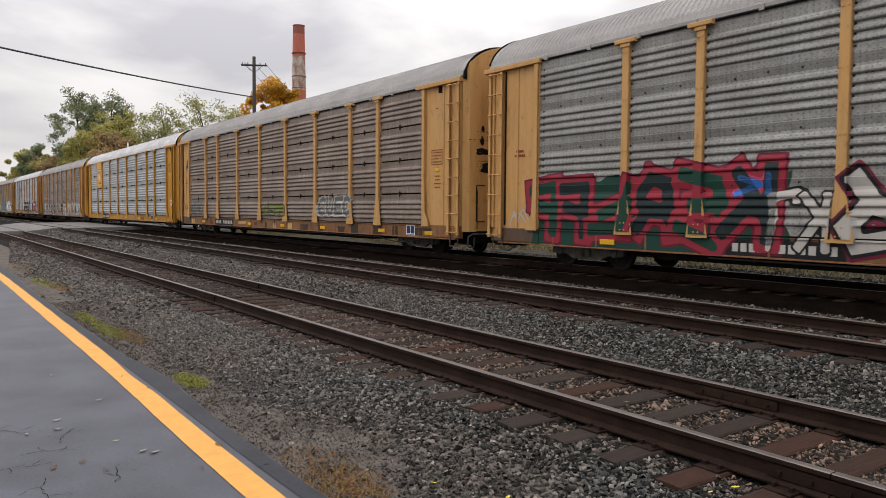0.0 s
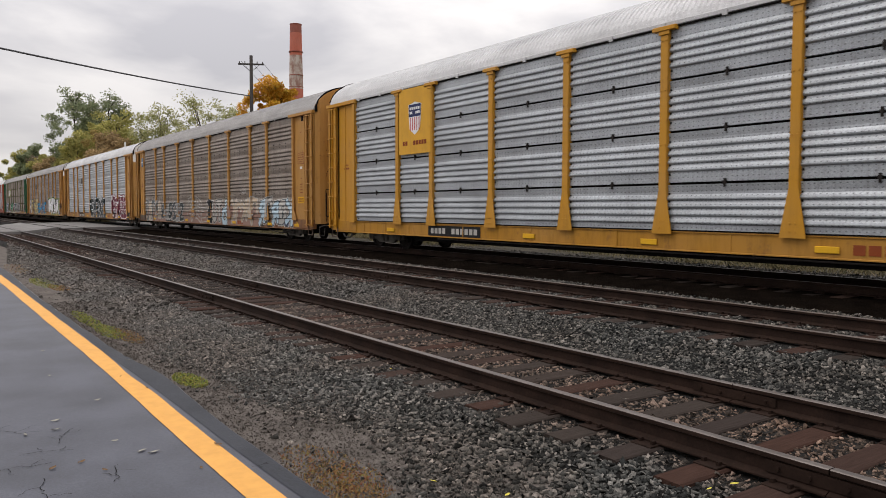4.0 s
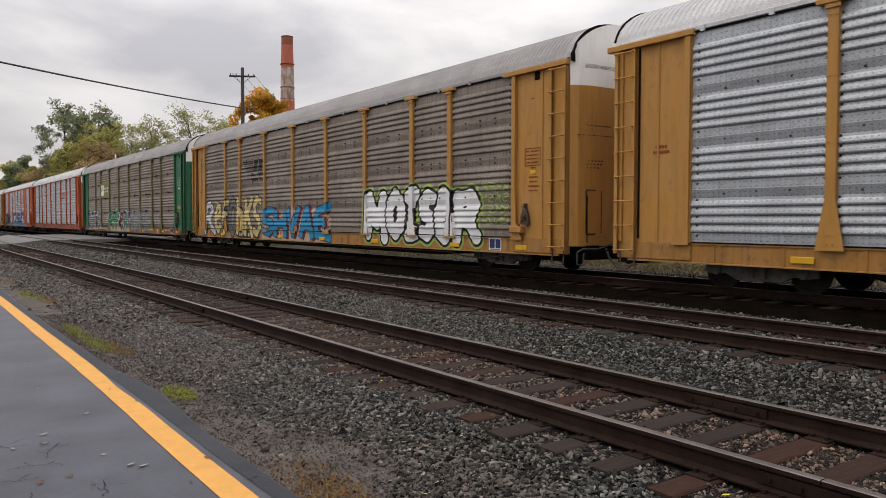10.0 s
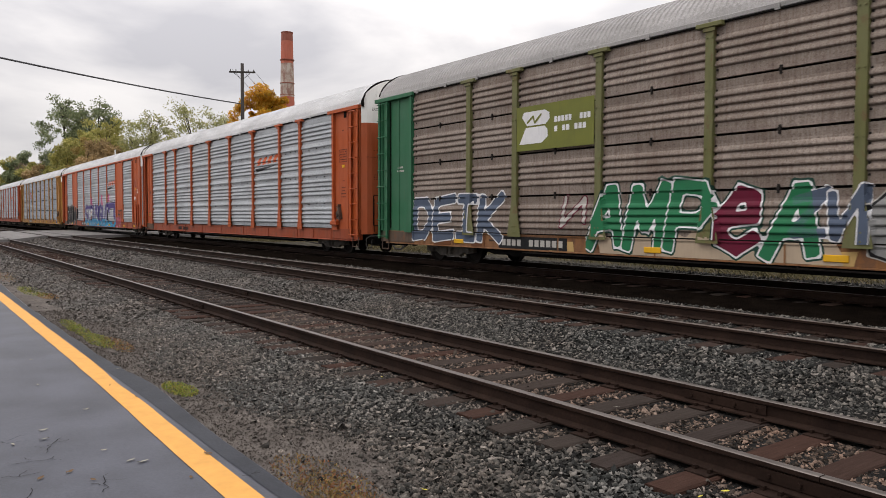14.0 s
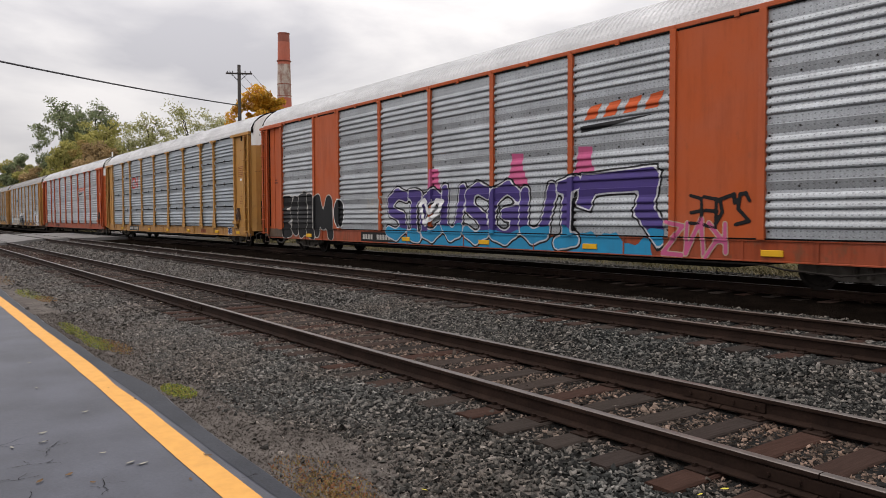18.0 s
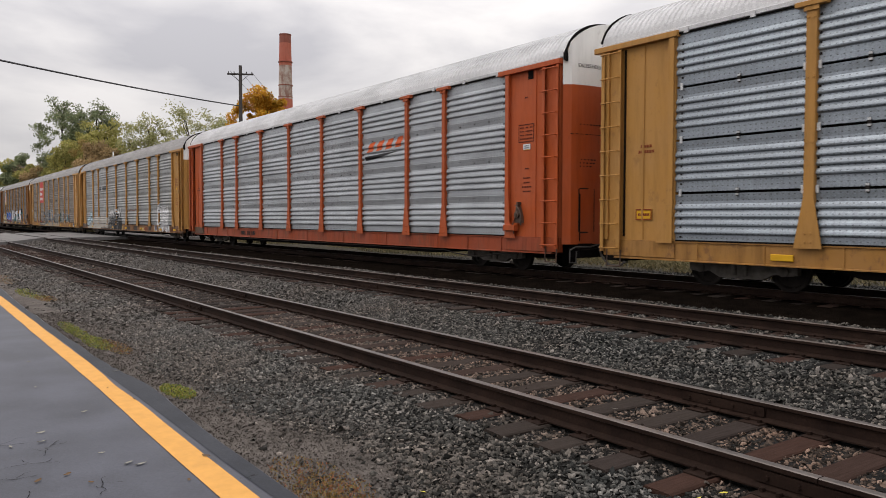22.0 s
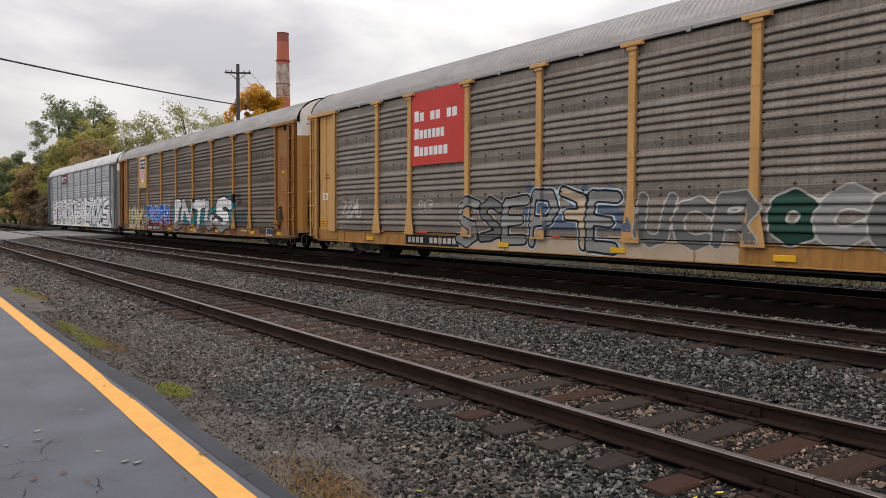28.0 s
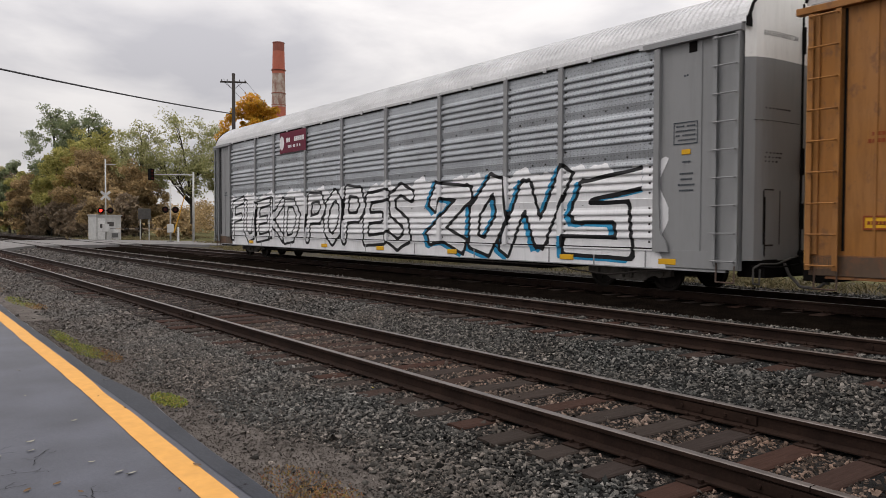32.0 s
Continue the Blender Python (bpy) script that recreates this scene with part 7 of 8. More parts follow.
for i in range(22):
    bx = -175.0 - 9.0 * i + rng_b.uniform(-4, 4)
    by = 21.5 + rng_b.uniform(0, 6)
    tree(bx, by, -0.1, rng_b.uniform(6, 11), rng_b.uniform(3.5, 4.6), rng_b.choice((L_BROWN, L_OLIVE, L_GREEN)), "autumn bush far along the line", 300 + i, 0.18, 24, 0.46, 6, 1.2, "bush", 30)
# the woods behind everything
nr_w = np.random.default_rng(8)
wood = [(-60.0 - 3.0 * i + 2 * nr_w.random(), 52.0 + 8 * nr_w.random() + 0.03 * i * i * 0.1, 0.5 + 6.5 * nr_w.random() ** 1.3, 2.4) for i in range(90) for j in range(3)]
tagged(part("far_woods", leaves_mesh(wood, 60, 0.4, L_BROWN, nr_w)), "distant brown and olive autumn woods", "woods", kind="stuff")


# ---- chimney, pole and wires ----
def make_chimney():
    c = tagged(new("chimney"), "tall round factory chimney in faded red and white bands", "chimney")
    c.location = (-137.0, 61.3, -0.1)
    red = paint("faded_red_brick", (0.45, 0.13, 0.085), 0.5, 0.9, 0.3)
    dark = paint("sooty_red_brick", (0.27, 0.085, 0.06), 0.5, 0.9, 0.2)
    mott = Mat("worn_white_bands", 0.9)
    blot = mott.ramp(mott.noise(0.9, 6, mott.scaled(1, 1, 0.55), 0.7), (0.42, 0.0), (0.60, 1.0))
    pale = mott.colour(mott.mix(blot, (0.47, 0.41, 0.36), mott.mix(mott.noise(6, 4), (0.30, 0.12, 0.085), (0.24, 0.19, 0.165)))).bump(mott.noise(9, 4), 0.4, 0.03).m
    z, r = 36.4, 1.08
    for name, h, mat in (("band", 1.6, dark), ("band", 4.2, red), ("band", 6.3, pale), ("band", 9.3, red), ("band", 8.0, pale), ("band", 7.0, red)):
        part(name, Build().tube((0, 0, z), (0, 0, z - h), r, r + 0.02 * h, 28, name == "band").mesh(name, mat, False), c)
        z, r = z - h, r + 0.02 * h
    part("rim", Build().tube((0, 0, 36.38), (0, 0, 36.5), 1.14, 1.14, 28).mesh("rim", dark), c)
    for zz in (24.6, 31.2, 26.8):
        part("ring", Build().tube((0, 0, zz), (0, 0, zz + 0.14), 1.36, 1.36, 28).mesh("ring", dark), c)


make_chimney()
M_POLE = grained("pole_wood", ((0.3, (0.05, 0.045, 0.042)), (0.7, (0.09, 0.08, 0.075))), 2, 30, 0.9, 0.5, 0.01, (1, 1, 0.2))
M_WIRE = flat("black_cable", (0.075, 0.075, 0.08), 0.6)


def utility_pole(x, y, h, turn, label):
    p = tagged(new("utility_pole"), label, "utility pole")
    p.matrix_basis = pose(x, y, -0.1, 0, 0, turn)
    part("post", Build().tube((0, 0, 0), (0, 0, h), 0.17, 0.12, 12).mesh("post", M_POLE, True), p)
    part("crossarm", Build().box(-0.95, 0.95, -0.14, -0.04, h - 0.72, h - 0.60, 0.01).mesh("crossarm", M_POLE), p)
    b = Build()
    for s in (-1, 1):
        b.tube((s * 0.62, -0.09, h - 0.7), (s * 0.05, -0.1, h - 1.2), 0.02, n=5)
    part("brace", b.mesh("brace", M_POLE), p)
    for s in (-0.85, -0.45, 0.45, 0.85):
        part("insulator", Build().tube((s, -0.09, h - 0.60), (s, -0.09, h - 0.46), 0.04, 0.03, 8).mesh("insulator", M_PIPE), p)
    return p


utility_pole(-56.04, 21.45, 13.1, 62, "dark wooden utility pole with one crossarm")
utility_pole(-30.0, -8.0, 11.0, 62, "wooden utility pole beside the platform")


def wire(a, to, sag, r, label):
    pts = []
    for i in range(25):
        t = i / 24
        q = Vector(a).lerp(Vector(to), t)
        pts.append((q.x, q.y, q.z - sag * 4 * t * (1 - t)))
    b = Build()
    side = Vector((to[1] - a[1], a[0] - to[0], 0)).normalized()
    for q in pts:
        b.v += [tuple(Vector(q) + side * (r * math.cos(k * math.pi / 3)) + Vector((0, 0, r * math.sin(k * math.pi / 3)))) for k in range(6)]
    for i in range(len(pts) - 1):
        for k in range(6):
            b.f.append((i * 6 + k, i * 6 + (k + 1) % 6, i * 6 + 6 + (k + 1) % 6, i * 6 + 6 + k))
    tagged(part("overhead_cable", b.mesh("overhead_cable", M_WIRE)), label, "cable", "overhead cables")


wire((-56.1, 21.3, 10.0), (-30.0, -8.0, 8.45), 0.3, 0.045, "thick black overhead cable sagging across the tracks")
for s in (-0.7, 0.0, 0.75):
    wire((-56.0 + s * 0.36, 21.45 + s, 12.55), (-120.0, 62.0 + 2 * s, 16.5), 2.0, 0.014, "thin overhead wire leading away from the pole")


# ---- the crossing's signals and cabin ----
M_ALU = flat("painted_aluminium", (0.55, 0.55, 0.53), 0.5, 0.3, 0.25, 3)
M_SIGN = flat("white_sign", (0.72, 0.72, 0.70), 0.5)
M_LAMP_RED = lamp_glow("red_signal_lamp", (0.9, 0.03, 0.02), 2.5)
M_LENS = flat("dark_lens", (0.05, 0.012, 0.012), 0.2)


def crossing_signal(x, y, h, lit, label, gate):
    s = tagged(new("crossing_signal"), label, "crossing signal", "crossing signals")
    s.matrix_basis = pose(x, y, -0.05, 0, 0, 72)
    part("mast", Build().tube((0, 0, 0), (0, 0, h), 0.075, 0.06, 10).mesh("mast", M_ALU, True), s)
    part("base", Build().prism([(-0.3, -0.3), (0.3, -0.3), (0.3, 0.3), (-0.3, 0.3)], 0, 0.25, 2).mesh("base", M_CONCRETE), s)
    bk = Build()
    for sg in (-1, 1):
        d = Vector((sg * 0.40, 0, 0.40))
        n = Vector((-sg * 0.08, 0, 0.08))
        q = Vector((0, -0.10 - 0.012 * sg, 4.45))
        vs = [q - d - n, q - d + n, q + d + n, q + d - n]
        bk.add([tuple(v) for v in vs] + [tuple(v + Vector((0, 0.02, 0))) for v in vs], [(0, 1, 2, 3), (7, 6, 5, 4), (0, 4, 5, 1), (1, 5, 6, 2), (2, 6, 7, 3), (3, 7, 4, 0)])
    if lit:
        part("crossbuck", bk.mesh("crossbuck", M_ALU), s, "white crossed boards")
    part("lamp_bar", Build().box(-0.5, 0.5, -0.06, 0.0, 2.98, 3.06).mesh("lamp_bar", M_STEEL_DARK), s)
    for k, q in enumerate((-0.42, 0.42)):
        lamp = part("lamp", Build().tube((q, -0.10, 3.02), (q, -0.06, 3.02), 0.29, 0.29, 16).mesh("lamp", M_STEEL_DARK), s, "round black lamp shield")
        part("lens", Build().tube((q, -0.16, 3.02), (q, -0.101, 3.02), 0.13, 0.14, 14).mesh("lens", M_LAMP_RED if lit and k == 0 else M_LENS), lamp)
    part("arm", Build().box(0, 0.9, -0.03, 0.03, h - 0.5, h - 0.42).mesh("arm", M_ALU), s)
    part("case", Build().box(-0.28, 0.28, -0.24, 0.22, 1.0, 1.75, 0.03).mesh("case", M_ALU), s, "grey mechanism case")
    if gate:
        part("gate_arm", Build().tube((0.3, -0.3, 1.0), (1.2, -0.3, 4.2), 0.06, 0.04, 8).mesh("gate_arm", C_SIGNYEL), s, "raised yellow gate arm")
    else:
        part("gate_arm", Build().box(0.4, 6.6, -0.31, -0.27, 1.25, 1.33).mesh("gate_arm", M_PIPE), s, "lowered grey gate arm with faded stripes")
        for i in range(5):
            part("gate_stripe", Build().box(0.9 + 1.2 * i, 1.4 + 1.2 * i, -0.314, -0.266, 1.246, 1.334).mesh("gate_stripe", C_BUFF), s, "faded stripe")


crossing_signal(-78.1, 17.25, 7.9, True, "railway crossing signal mast with a lit red lamp", False)
crossing_signal(-69.0, 20.6, 5.6, False, "railway crossing signal mast with a raised gate", True)

cabin = tagged(new("signal_cabin"), "small silver equipment cabin beside the crossing", "cabin")
cabin.matrix_basis = pose(-80.6, 17.7, 0.0, 0, 0, 8)
part("walls", Build().box(-1.0, 1.0, -1.2, 1.2, 0.15, 2.5, 0.04).mesh("walls", M_ALU), cabin)
part("roof", Build().box(-1.1, 1.1, -1.3, 1.3, 2.5, 2.6, 0.03).mesh("roof", M_ALU), cabin)
part("base", Build().box(-1.1, 1.1, -1.25, 1.25, -0.2, 0.15).mesh("base", M_CONCRETE), cabin)
part("door", Build().box(1.0, 1.03, -1.0, -0.2, 0.25, 2.25).mesh("door", M_SIGN), cabin)
for q, zz, mat_q in ((0.2, 1.7, M_PIPE), (0.75, 1.1, M_SIGN), (-0.5, 1.5, M_PIPE), (0.6, 0.6, C_GREYISH)):
    part("paint_patch", Build().box(1.0, 1.012 if q > 0 else 1.04, q - 0.32, q + 0.3, zz - 0.22, zz + 0.2).mesh("paint_patch", mat_q), cabin)

tl = tagged(new("traffic_light"), "dark traffic light hung from a steel mast arm", "traffic light")
tl.location = (-72.2, 23.7, 0.0)
part("mast", Build().tube((0, 0, -0.1), (0, 0, 6.6), 0.11, 0.08, 12).mesh("mast", M_ALU, True), tl)
part("mast_arm", Build().tube((0, 0, 6.35), (-1.05, -3.4, 6.30), 0.06, 0.04, 8).mesh("mast_arm", M_ALU, True), tl)
head = part("signal_head", Build().box(-0.18, 0.18, -0.2, 0.2, -0.55, 0.5, 0.04).mesh("signal_head", M_STEEL_DARK), tl, at=pose(-1.1, -3.55, 6.3, 0, 0, 20))
for k in range(3):
    part("lens", Build().tube((0.18, 0, 0.3 - 0.32 * k), (0.21, 0, 0.3 - 0.32 * k), 0.11, 0.10, 12).mesh("lens", M_LENS), head)

board = tagged(new("notice_board"), "grey notice board on two posts", "sign")
board.matrix_basis = pose(-81.2, 21.65, 0, 0, 0, 75)
part("panel", Build().box(-0.62, 0.62, -0.03, 0.03, 2.2, 3.3, 0.01).mesh("panel", M_PIPE), board)
for q in (-0.42, 0.42):
    part("post", Build().tube((q, 0.06, -0.1), (q, 0.06, 3.2), 0.05, n=8).mesh("post", M_ALU), board)

bollard = tagged(new("bollard"), "thin white bollard beside the crossing", "bollard")
bollard.location = (-68.8, 21.2, 0)
part("tube", Build().tube((0, 0, -0.1), (0, 0, 1.4), 0.11, 0.10, 12).mesh("tube", M_SIGN), bollard)
part("cap", Build().tube((0, 0, 1.4), (0, 0, 1.46), 0.12, 0.06, 12).mesh("cap", M_SIGN), bollard)


# ---- fallen leaves and scraps on the platform ----
def scrap(x, y, z, mat, size, seed, name, label):
    rng = random.Random(seed)
    b = Build()
    n = 7
    size *= 0.68
    pts = []
    for i in range(n):
        t = i / (n - 1) * 2 - 1
        w = size * 0.32 * (1 - abs(t) ** 1.7) + 0.002
        pts.append((t * size, w, size * 0.07 * (t * t) + 0.003 + rng.uniform(0, 0.004)))
    for t, w, h in pts:
        b.v += [(t, -w, h), (t, 0.0, h * 0.4 + 0.002), (t, w, h + 0.003)]
    for i in range(n - 1):
        for j in range(2):
            b.f.append((i * 3 + j, i * 3 + 3 + j, i * 3 + 4 + j, i * 3 + 1 + j))
    ob = part(name, b.mesh(name, mat))
    ob.matrix_basis = pose(x, y, z, 0, 0, rng.uniform(0, 360))
    tagged(ob, label, "leaf", "fallen leaves")


M_LEAF_PALE = flat("pale_dry_leaf", (0.30, 0.285, 0.24), 0.8)
M_LEAF_BROWN = flat("brown_dry_leaf", (0.14, 0.085, 0.045), 0.8)
M_LEAF_YELLOW = flat("yellow_leaf", (0.58, 0.50, 0.08), 0.7)
for i, (x, y, big) in enumerate(((-6.38, 0.87, 0.05), (-6.12, 0.84, 0.05), (-6.87, 1.26, 0.04), (-5.26, 1.23, 0.055), (-5.19, 1.29, 0.06), (-8.13, 1.07, 0.04), (-8.51, 1.87, 0.05), (-6.1, 0.64, 0.04), (-5.59, 1.13, 0.03), (-9.6, 1.2, 0.04), (-7.5, 0.4, 0.04))):
    scrap(x, y, -0.047, M_LEAF_PALE, big, i, "fallen_leaf", "pale curled leaf lying on the asphalt")
for i, (x, y, big) in enumerate(((-5.24, 0.86, 0.045), (-5.21, 0.69, 0.05), (-5.10, 1.69, 0.05), (-7.08, 1.71, 0.04), (-4.7, 1.45, 0.03), (-5.0, 0.95, 0.03), (-7.7, 1.62, 0.03), (-9.0, 0.7, 0.04))):
    scrap(x, y, -0.047 + (0.004 if y > 1.5 else 0), M_LEAF_BROWN, big, 40 + i, "fallen_leaf", "brown curled leaf lying on the asphalt")


# ---- crushed stone: near stones one by one in shape, joined in sheets ----
SLEEPER_STARTS = ((SIDING, -26.0), (MIDDLE, -20.0), (FAR, -18.0))


def stone_sheet(name, count, x_lo, x_hi, y_lo, y_hi, size, seed, sides, label, near=True, keep=None, squat=1.0, mat=None):
    rng = np.random.default_rng(seed)
    if sides == 12:
        base = np.array([(a, b, c) for a in (-1, 1) for b in (-1, 1) for c in (-1, 1)]) * 0.68
        tri = np.array([(0, 1, 3), (0, 3, 2), (4, 6, 7), (4, 7, 5), (0, 4, 5), (0, 5, 1), (2, 3, 7), (2, 7, 6), (1, 5, 7), (1, 7, 3)])
    else:
        base = np.array([(1, 0, 0), (-1, 0, 0), (0, 1, 0), (0, -1, 0), (0, 0, 1), (0, 0, -1)], float)
        tri = np.array([(0, 2, 4), (2, 1, 4), (1, 3, 4), (3, 0, 4), (2, 0, 5), (1, 2, 5), (3, 1, 5), (0, 3, 5)])
        if sides == 4:
            tri = tri[:4]
    x, y = rng.uniform(x_lo, x_hi, count), rng.uniform(y_lo, y_hi, count)
    ok = x < (-0.40 * y - 0.3 if near else 999.0)
    ok &= x > -10.6 * y - 1
    for yc, start in SLEEPER_STARTS:
        ph = np.abs((x - start + 0.265) % 0.53 - 0.265)
        on_wood = (ph < 0.125) & (np.abs(y - yc) < 1.30)
        ok &= ~(on_wood & (rng.random(count) < (0.93 if yc == SIDING else 0.96)))
        for s in (-0.7525, 0.7525):
            ok &= np.abs(y - yc - s) > 0.085
    if keep is not None:
        ok &= keep(x, y, rng)
    x, y = x[ok], y[ok]
    n = len(x)
    z = np.array([ground_height(a, b) for a, b in zip(x, y)]) + rng.uniform(-0.012, 0.016, n)
    z -= np.where(np.abs(y - SIDING) < 1.34, 0.018 if squat < 0.75 else 0.009, 0.0) + np.where(np.abs(y - 8.05) < 0.27, 0.018, 0.0)
    s = size * rng.lognormal(0.0, 0.28, n)
    k = len(base)
    v = base[None] * (1 + rng.uniform(-0.42, 0.3, (n, k, 1)))
    v = v * np.stack([rng.uniform(0.8, 1.6, n), rng.uniform(0.6, 1.0, n), squat * rng.uniform(0.42, 0.75, n)], axis=1)[:, None]
    q = rng.normal(size=(n, 4))
    q[:, 1:3] *= 0.75 if squat == 1.0 else 0.35
    q /= np.linalg.norm(q, axis=1)[:, None]
    w, a, b, c = q.T
    rot = np.stack([1 - 2 * (b * b + c * c), 2 * (a * b - c * w), 2 * (a * c + b * w), 2 * (a * b + c * w), 1 - 2 * (a * a + c * c), 2 * (b * c - a * w), 2 * (a * c - b * w), 2 * (b * c + a * w), 1 - 2 * (a * a + b * b)], axis=1).reshape(n, 3, 3)
    v = np.einsum("nij,nkj->nki", rot, v) * s[:, None, None] + np.stack([x, y, z], axis=1)[:, None]
    t = (tri[None] + (np.arange(n) * k)[:, None, None]).reshape(-1)
    me = bpy.data.meshes.new(name)
    me.vertices.add(n * k)
    me.vertices.foreach_set("co", v.ravel())
    me.loops.add(len(t))
    me.loops.foreach_set("vertex_index", t.astype(np.int32))
    me.polygons.add(len(t) // 3)
    me.polygons.foreach_set("loop_start", (np.arange(len(t) // 3) * 3).astype(np.int32))
    me.update(calc_edges=True)
    me.materials.append(mat or M_STONE)
    tagged(part(name, me), label, "ballast", kind="stuff")


def off_grit(x, y, rng):
    edge = 2.72 + 0.16 * np.sin(x * 0.9) + 0.12 * np.sin(x * 2.3 + 1) - 0.25 * np.clip((x + 4.6) / 1.2, 0, 1)
    thin = np.clip((11.45 - y) / 0.5, 0, 1)
    return ((y > edge) | (rng.random(len(x)) < 0.015 + 0.45 * np.clip(1 - (edge - y) / 0.28, 0, 1) ** 2)) & (rng.random(len(x)) < thin) & ((np.abs(y - MIDDLE) > 0.72) | (rng.random(len(x)) < 0.5))


stone_sheet("ballast", 190000, -13.0, -1.0, 2.0, 11.45, 0.0192, 1, 12, "crushed grey stone ballast round the near sleepers", keep=off_grit, squat=0.8)
stone_sheet("ballast", 185000, -30.0, -13.0, 2.0, 11.45, 0.026, 2, 4, "crushed grey stone ballast further along the tracks", keep=off_grit, squat=0.7)
stone_sheet("ballast", 75000, -62.0, -30.0, 2.2, 11.2, 0.042, 3, 4, "crushed grey stone ballast towards the crossing", keep=off_grit, squat=0.6)
stone_sheet("ballast", 38000, -4.5, 14.0, 2.4, 11.45, 0.034, 6, 4, "crushed grey stone ballast beside the platform", near=False, keep=lambda x, y, r: (x > -0.40 * y - 0.3) & off_grit(x, y, r))
stone_sheet("ballast", 26000, -26.0, -6.0, 15.6, 18.6, 0.036, 5, 4, "crushed stone beyond the main line")
stone_sheet("gravel", 42000, -16.0, -3.0, 1.97, 3.2, 0.0085, 4, 4, "fine grey-brown grit along the platform edge", mat=M_GRIT)


# ---- weeds along the platform and grass beyond the tracks ----
def grass_mat(name, *stops):
    m = Mat(name, 0.8)
    k = m.n.new("ShaderNodeNewGeometry").outputs["Random Per Island"]
    m.colour(m.ramp(k, *stops))
    return m.m


G_WEED = grass_mat("weed_blades", (0.0, (0.10, 0.15, 0.025)), (0.5, (0.22, 0.26, 0.04)), (0.82, (0.30, 0.27, 0.06)), (1.0, (0.24, 0.13, 0.04)))
G_RUST = grass_mat("rusty_weed_blades", (0.0, (0.14, 0.12, 0.03)), (0.4, (0.26, 0.17, 0.06)), (0.8, (0.24, 0.10, 0.045)), (1.0, (0.16, 0.055, 0.03)))
G_DRY = grass_mat("dry_grass_blades", (0.0, (0.065, 0.062, 0.022)), (0.5, (0.145, 0.12, 0.055)), (1.0, (0.235, 0.185, 0.095)))


def blades(name, spots, count, height, width, mat, seed, label):
    """Many thin blades scattered in oval patches: (x, y, rx, ry)."""
    rng = np.random.default_rng(seed)
    pick = rng.integers(0, len(spots), count)
    sp = np.array(spots)[pick]
    a, r = rng.uniform(0, 6.283, count), rng.random(count) ** 0.7
    x, y = sp[:, 0] + sp[:, 2] * r * np.cos(a), sp[:, 1] + sp[:, 3] * r * np.sin(a)
    z = np.array([ground_height(p, q) for p, q in zip(x, y)]) + 0.004
    h = height * rng.uniform(0.4, 1.2, count)
    w = width * rng.uniform(0.6, 1.2, count)
    t, lean = rng.uniform(0, 6.283, count), rng.uniform(0.3, 1.4, count) * h
    la = rng.uniform(0, 6.283, count)
    dx, dy = np.cos(t) * w, np.sin(t) * w
    lx, ly = np.cos(la) * lean, np.sin(la) * lean
    v = np.stack([np.stack([x - dx, y - dy, z], 1), np.stack([x + dx, y + dy, z], 1), np.stack([x + dx * 0.7 + lx * 0.4, y + dy * 0.7 + ly * 0.4, z + h * 0.65], 1), np.stack([x + lx, y + ly, z + h], 1)], axis=1).reshape(-1, 3)
    k = np.arange(count) * 4
    tri = np.stack([k, k + 1, k + 2, k, k + 2, k + 3], axis=1).ravel()
    me = bpy.data.meshes.new(name)
    me.vertices.add(4 * count)
    me.vertices.foreach_set("co", v.ravel())
    me.loops.add(6 * count)
    me.loops.foreach_set("vertex_index", tri.astype(np.int32))
    me.polygons.add(2 * count)
    me.polygons.foreach_set("loop_start", (np.arange(2 * count) * 3).astype(np.int32))
    me.update(calc_edges=True)
    me.materials.append(mat)
    tagged(part(name, me), label, "grass", kind="stuff")


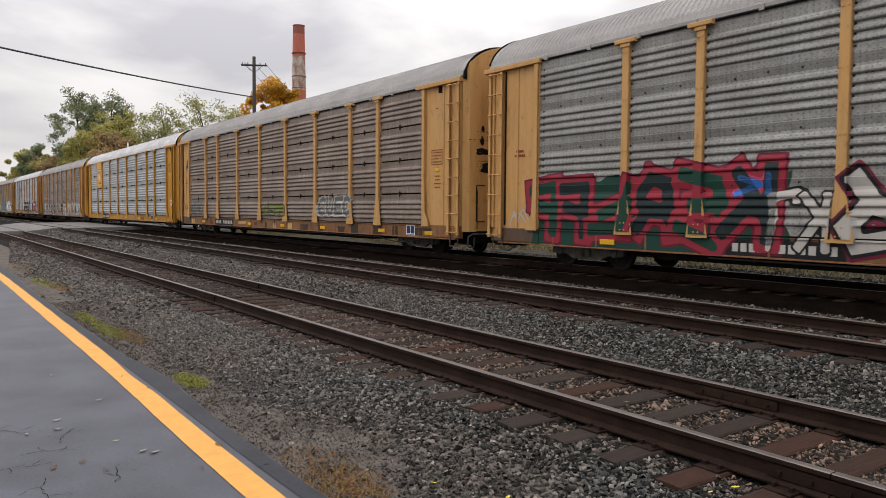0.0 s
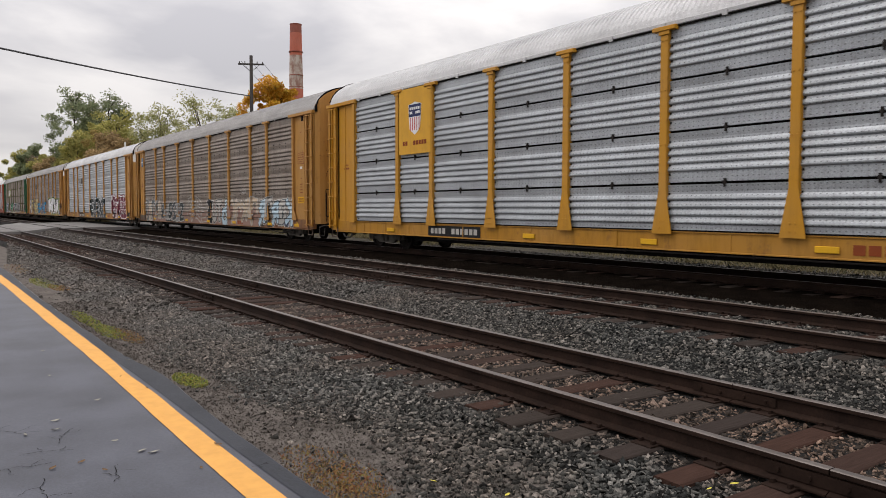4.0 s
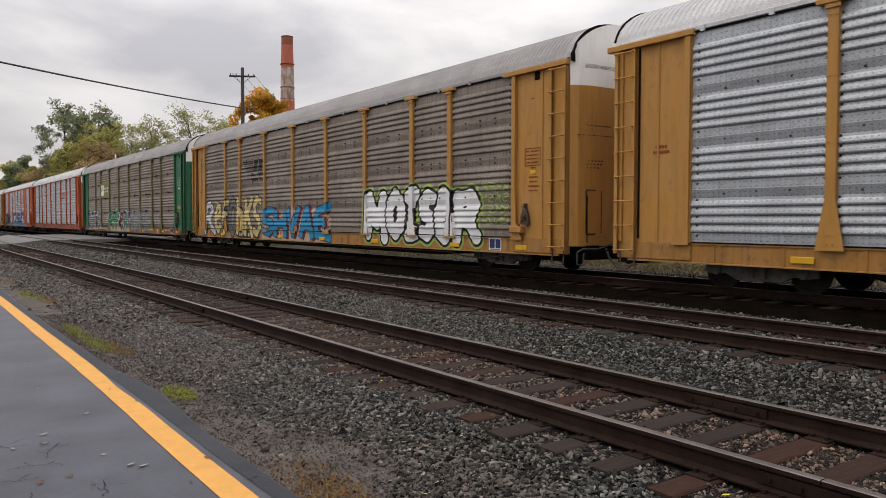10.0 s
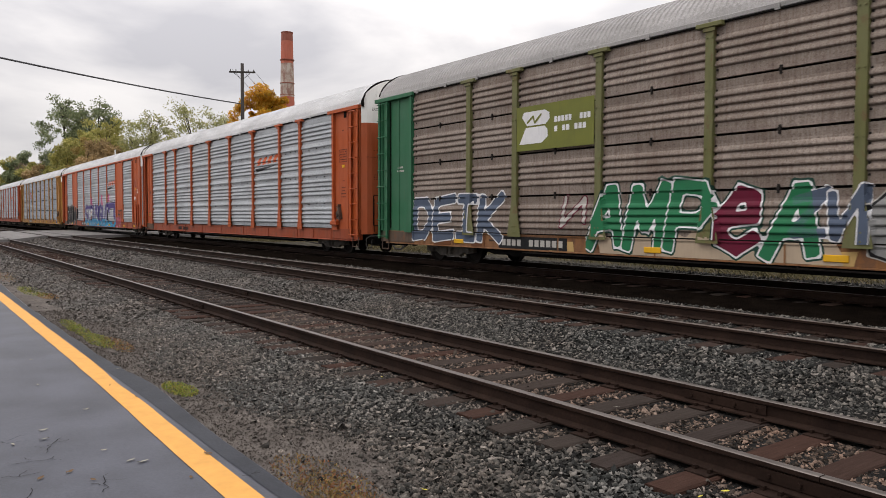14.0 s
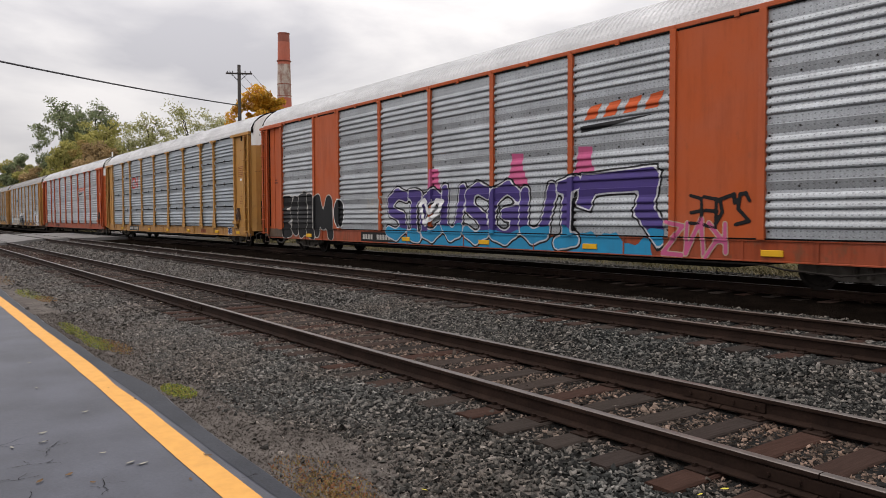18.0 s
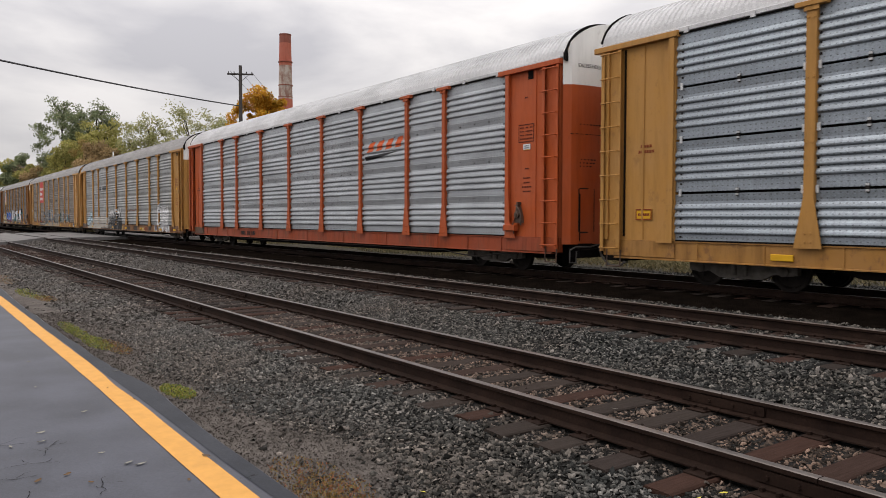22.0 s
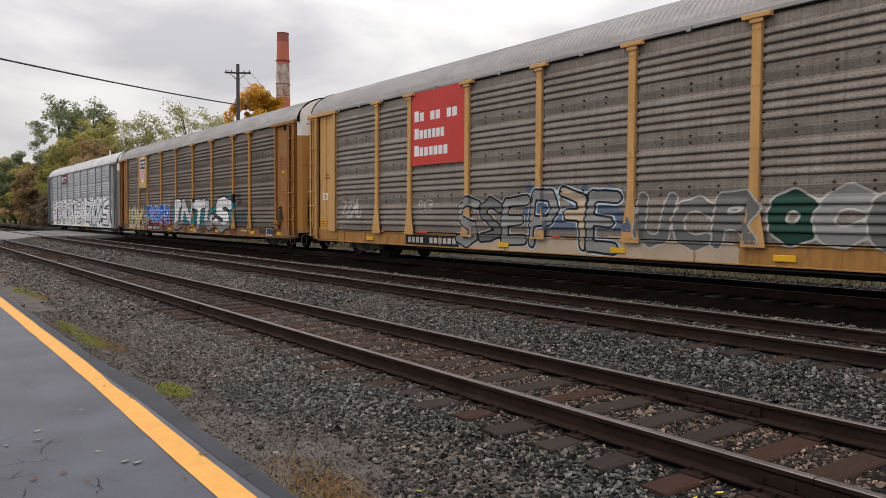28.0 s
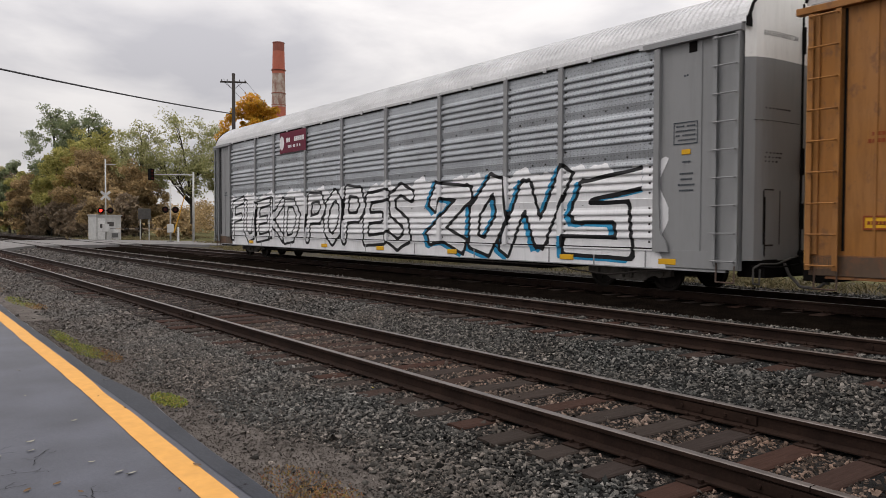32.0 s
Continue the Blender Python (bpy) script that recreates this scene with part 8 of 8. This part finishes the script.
blades("weeds", [(-8.0, 2.36, 0.42, 0.14), (-13.4, 2.32, 1.2, 0.14), (-11.9, 2.36, 0.8, 0.16), (-20.6, 2.62, 1.6, 0.25)], 5200, 0.022, 0.006, G_WEED, 1, "low green weeds along the platform edge")
blades("weeds", [(-4.65, 2.34, 0.70, 0.26), (-4.4, 2.3, 0.45, 0.22), (-11.4, 2.50, 0.8, 0.16), (-25.6, 2.7, 2.5, 0.4), (-19.0, 2.75, 1.0, 0.2)], 7000, 0.016, 0.006, G_RUST, 2, "low rusty brown weeds along the platform edge")
blades("grass", [(-12.0 - 6 * i, 20.4 + 1.2 * (i % 3), 5.0, 2.2) for i in range(9)], 26000, 0.14, 0.012, G_DRY, 3, "dry yellow grass beyond the tracks")
blades("grass", [(-66.0 - 3 * i, 26.0 + 3 * (i % 3), 4.0, 4.0) for i in range(3)] + [(-84.0 - 4 * i, 19 + 3 * i, 5, 4) for i in range(5)], 9000, 0.3, 0.03, G_DRY, 4, "dry yellow grass beside the crossing")
for i, (x, y) in enumerate(((-4.05, 2.75), (-2.9, 4.05), (-2.86, 4.25), (-3.6, 3.0), (-7.0, 4.2), (-5.2, 3.2), (-4.7, 5.3), (-9.0, 4.1))):
    scrap(x, y, ground_height(x, y) + 0.035, M_LEAF_YELLOW if i < 5 else M_LEAF_PALE, 0.04, 80 + i, "fallen_leaf", "yellow leaf fallen on the ballast")


# ---- what moves: the train rolls past at a steady speed ----
def motions():
    for k, car in enumerate(TRAIN):
        walk(car, [(t, pose(car_x(k, t), FAR, 0.246)) for t in (0.0, 1 / 30, 8.0, 16.0, 24.0, 959 / 30, 32.0)])
        near_t = 20.0 - (9 - k) * PITCH / SPEED
        f0, f1 = max(0, round((near_t - 1.6) * 30)), min(960, round((near_t + 3.0) * 30))
        for truck in (c for c in car.children if c.name.startswith("truck")):
            for axle in truck.children:
                q = axle.matrix_basis.translation.copy()
                spin = [(f / 30, pose(q.x, q.y, q.z, 0, math.degrees(SPEED * f / 30 / 0.365), 0)) for f in range(f0, f1 + 1)]
                if f0 > 0:
                    spin.insert(0, (0.0, spin[0][1]))
                if f1 < 960:
                    spin.append((32.0, spin[-1][1]))
                if len(spin) < 2:
                    spin = [(0.0, axle.matrix_basis.copy()), (32.0, axle.matrix_basis.copy())]
                walk(axle, spin)


motions()
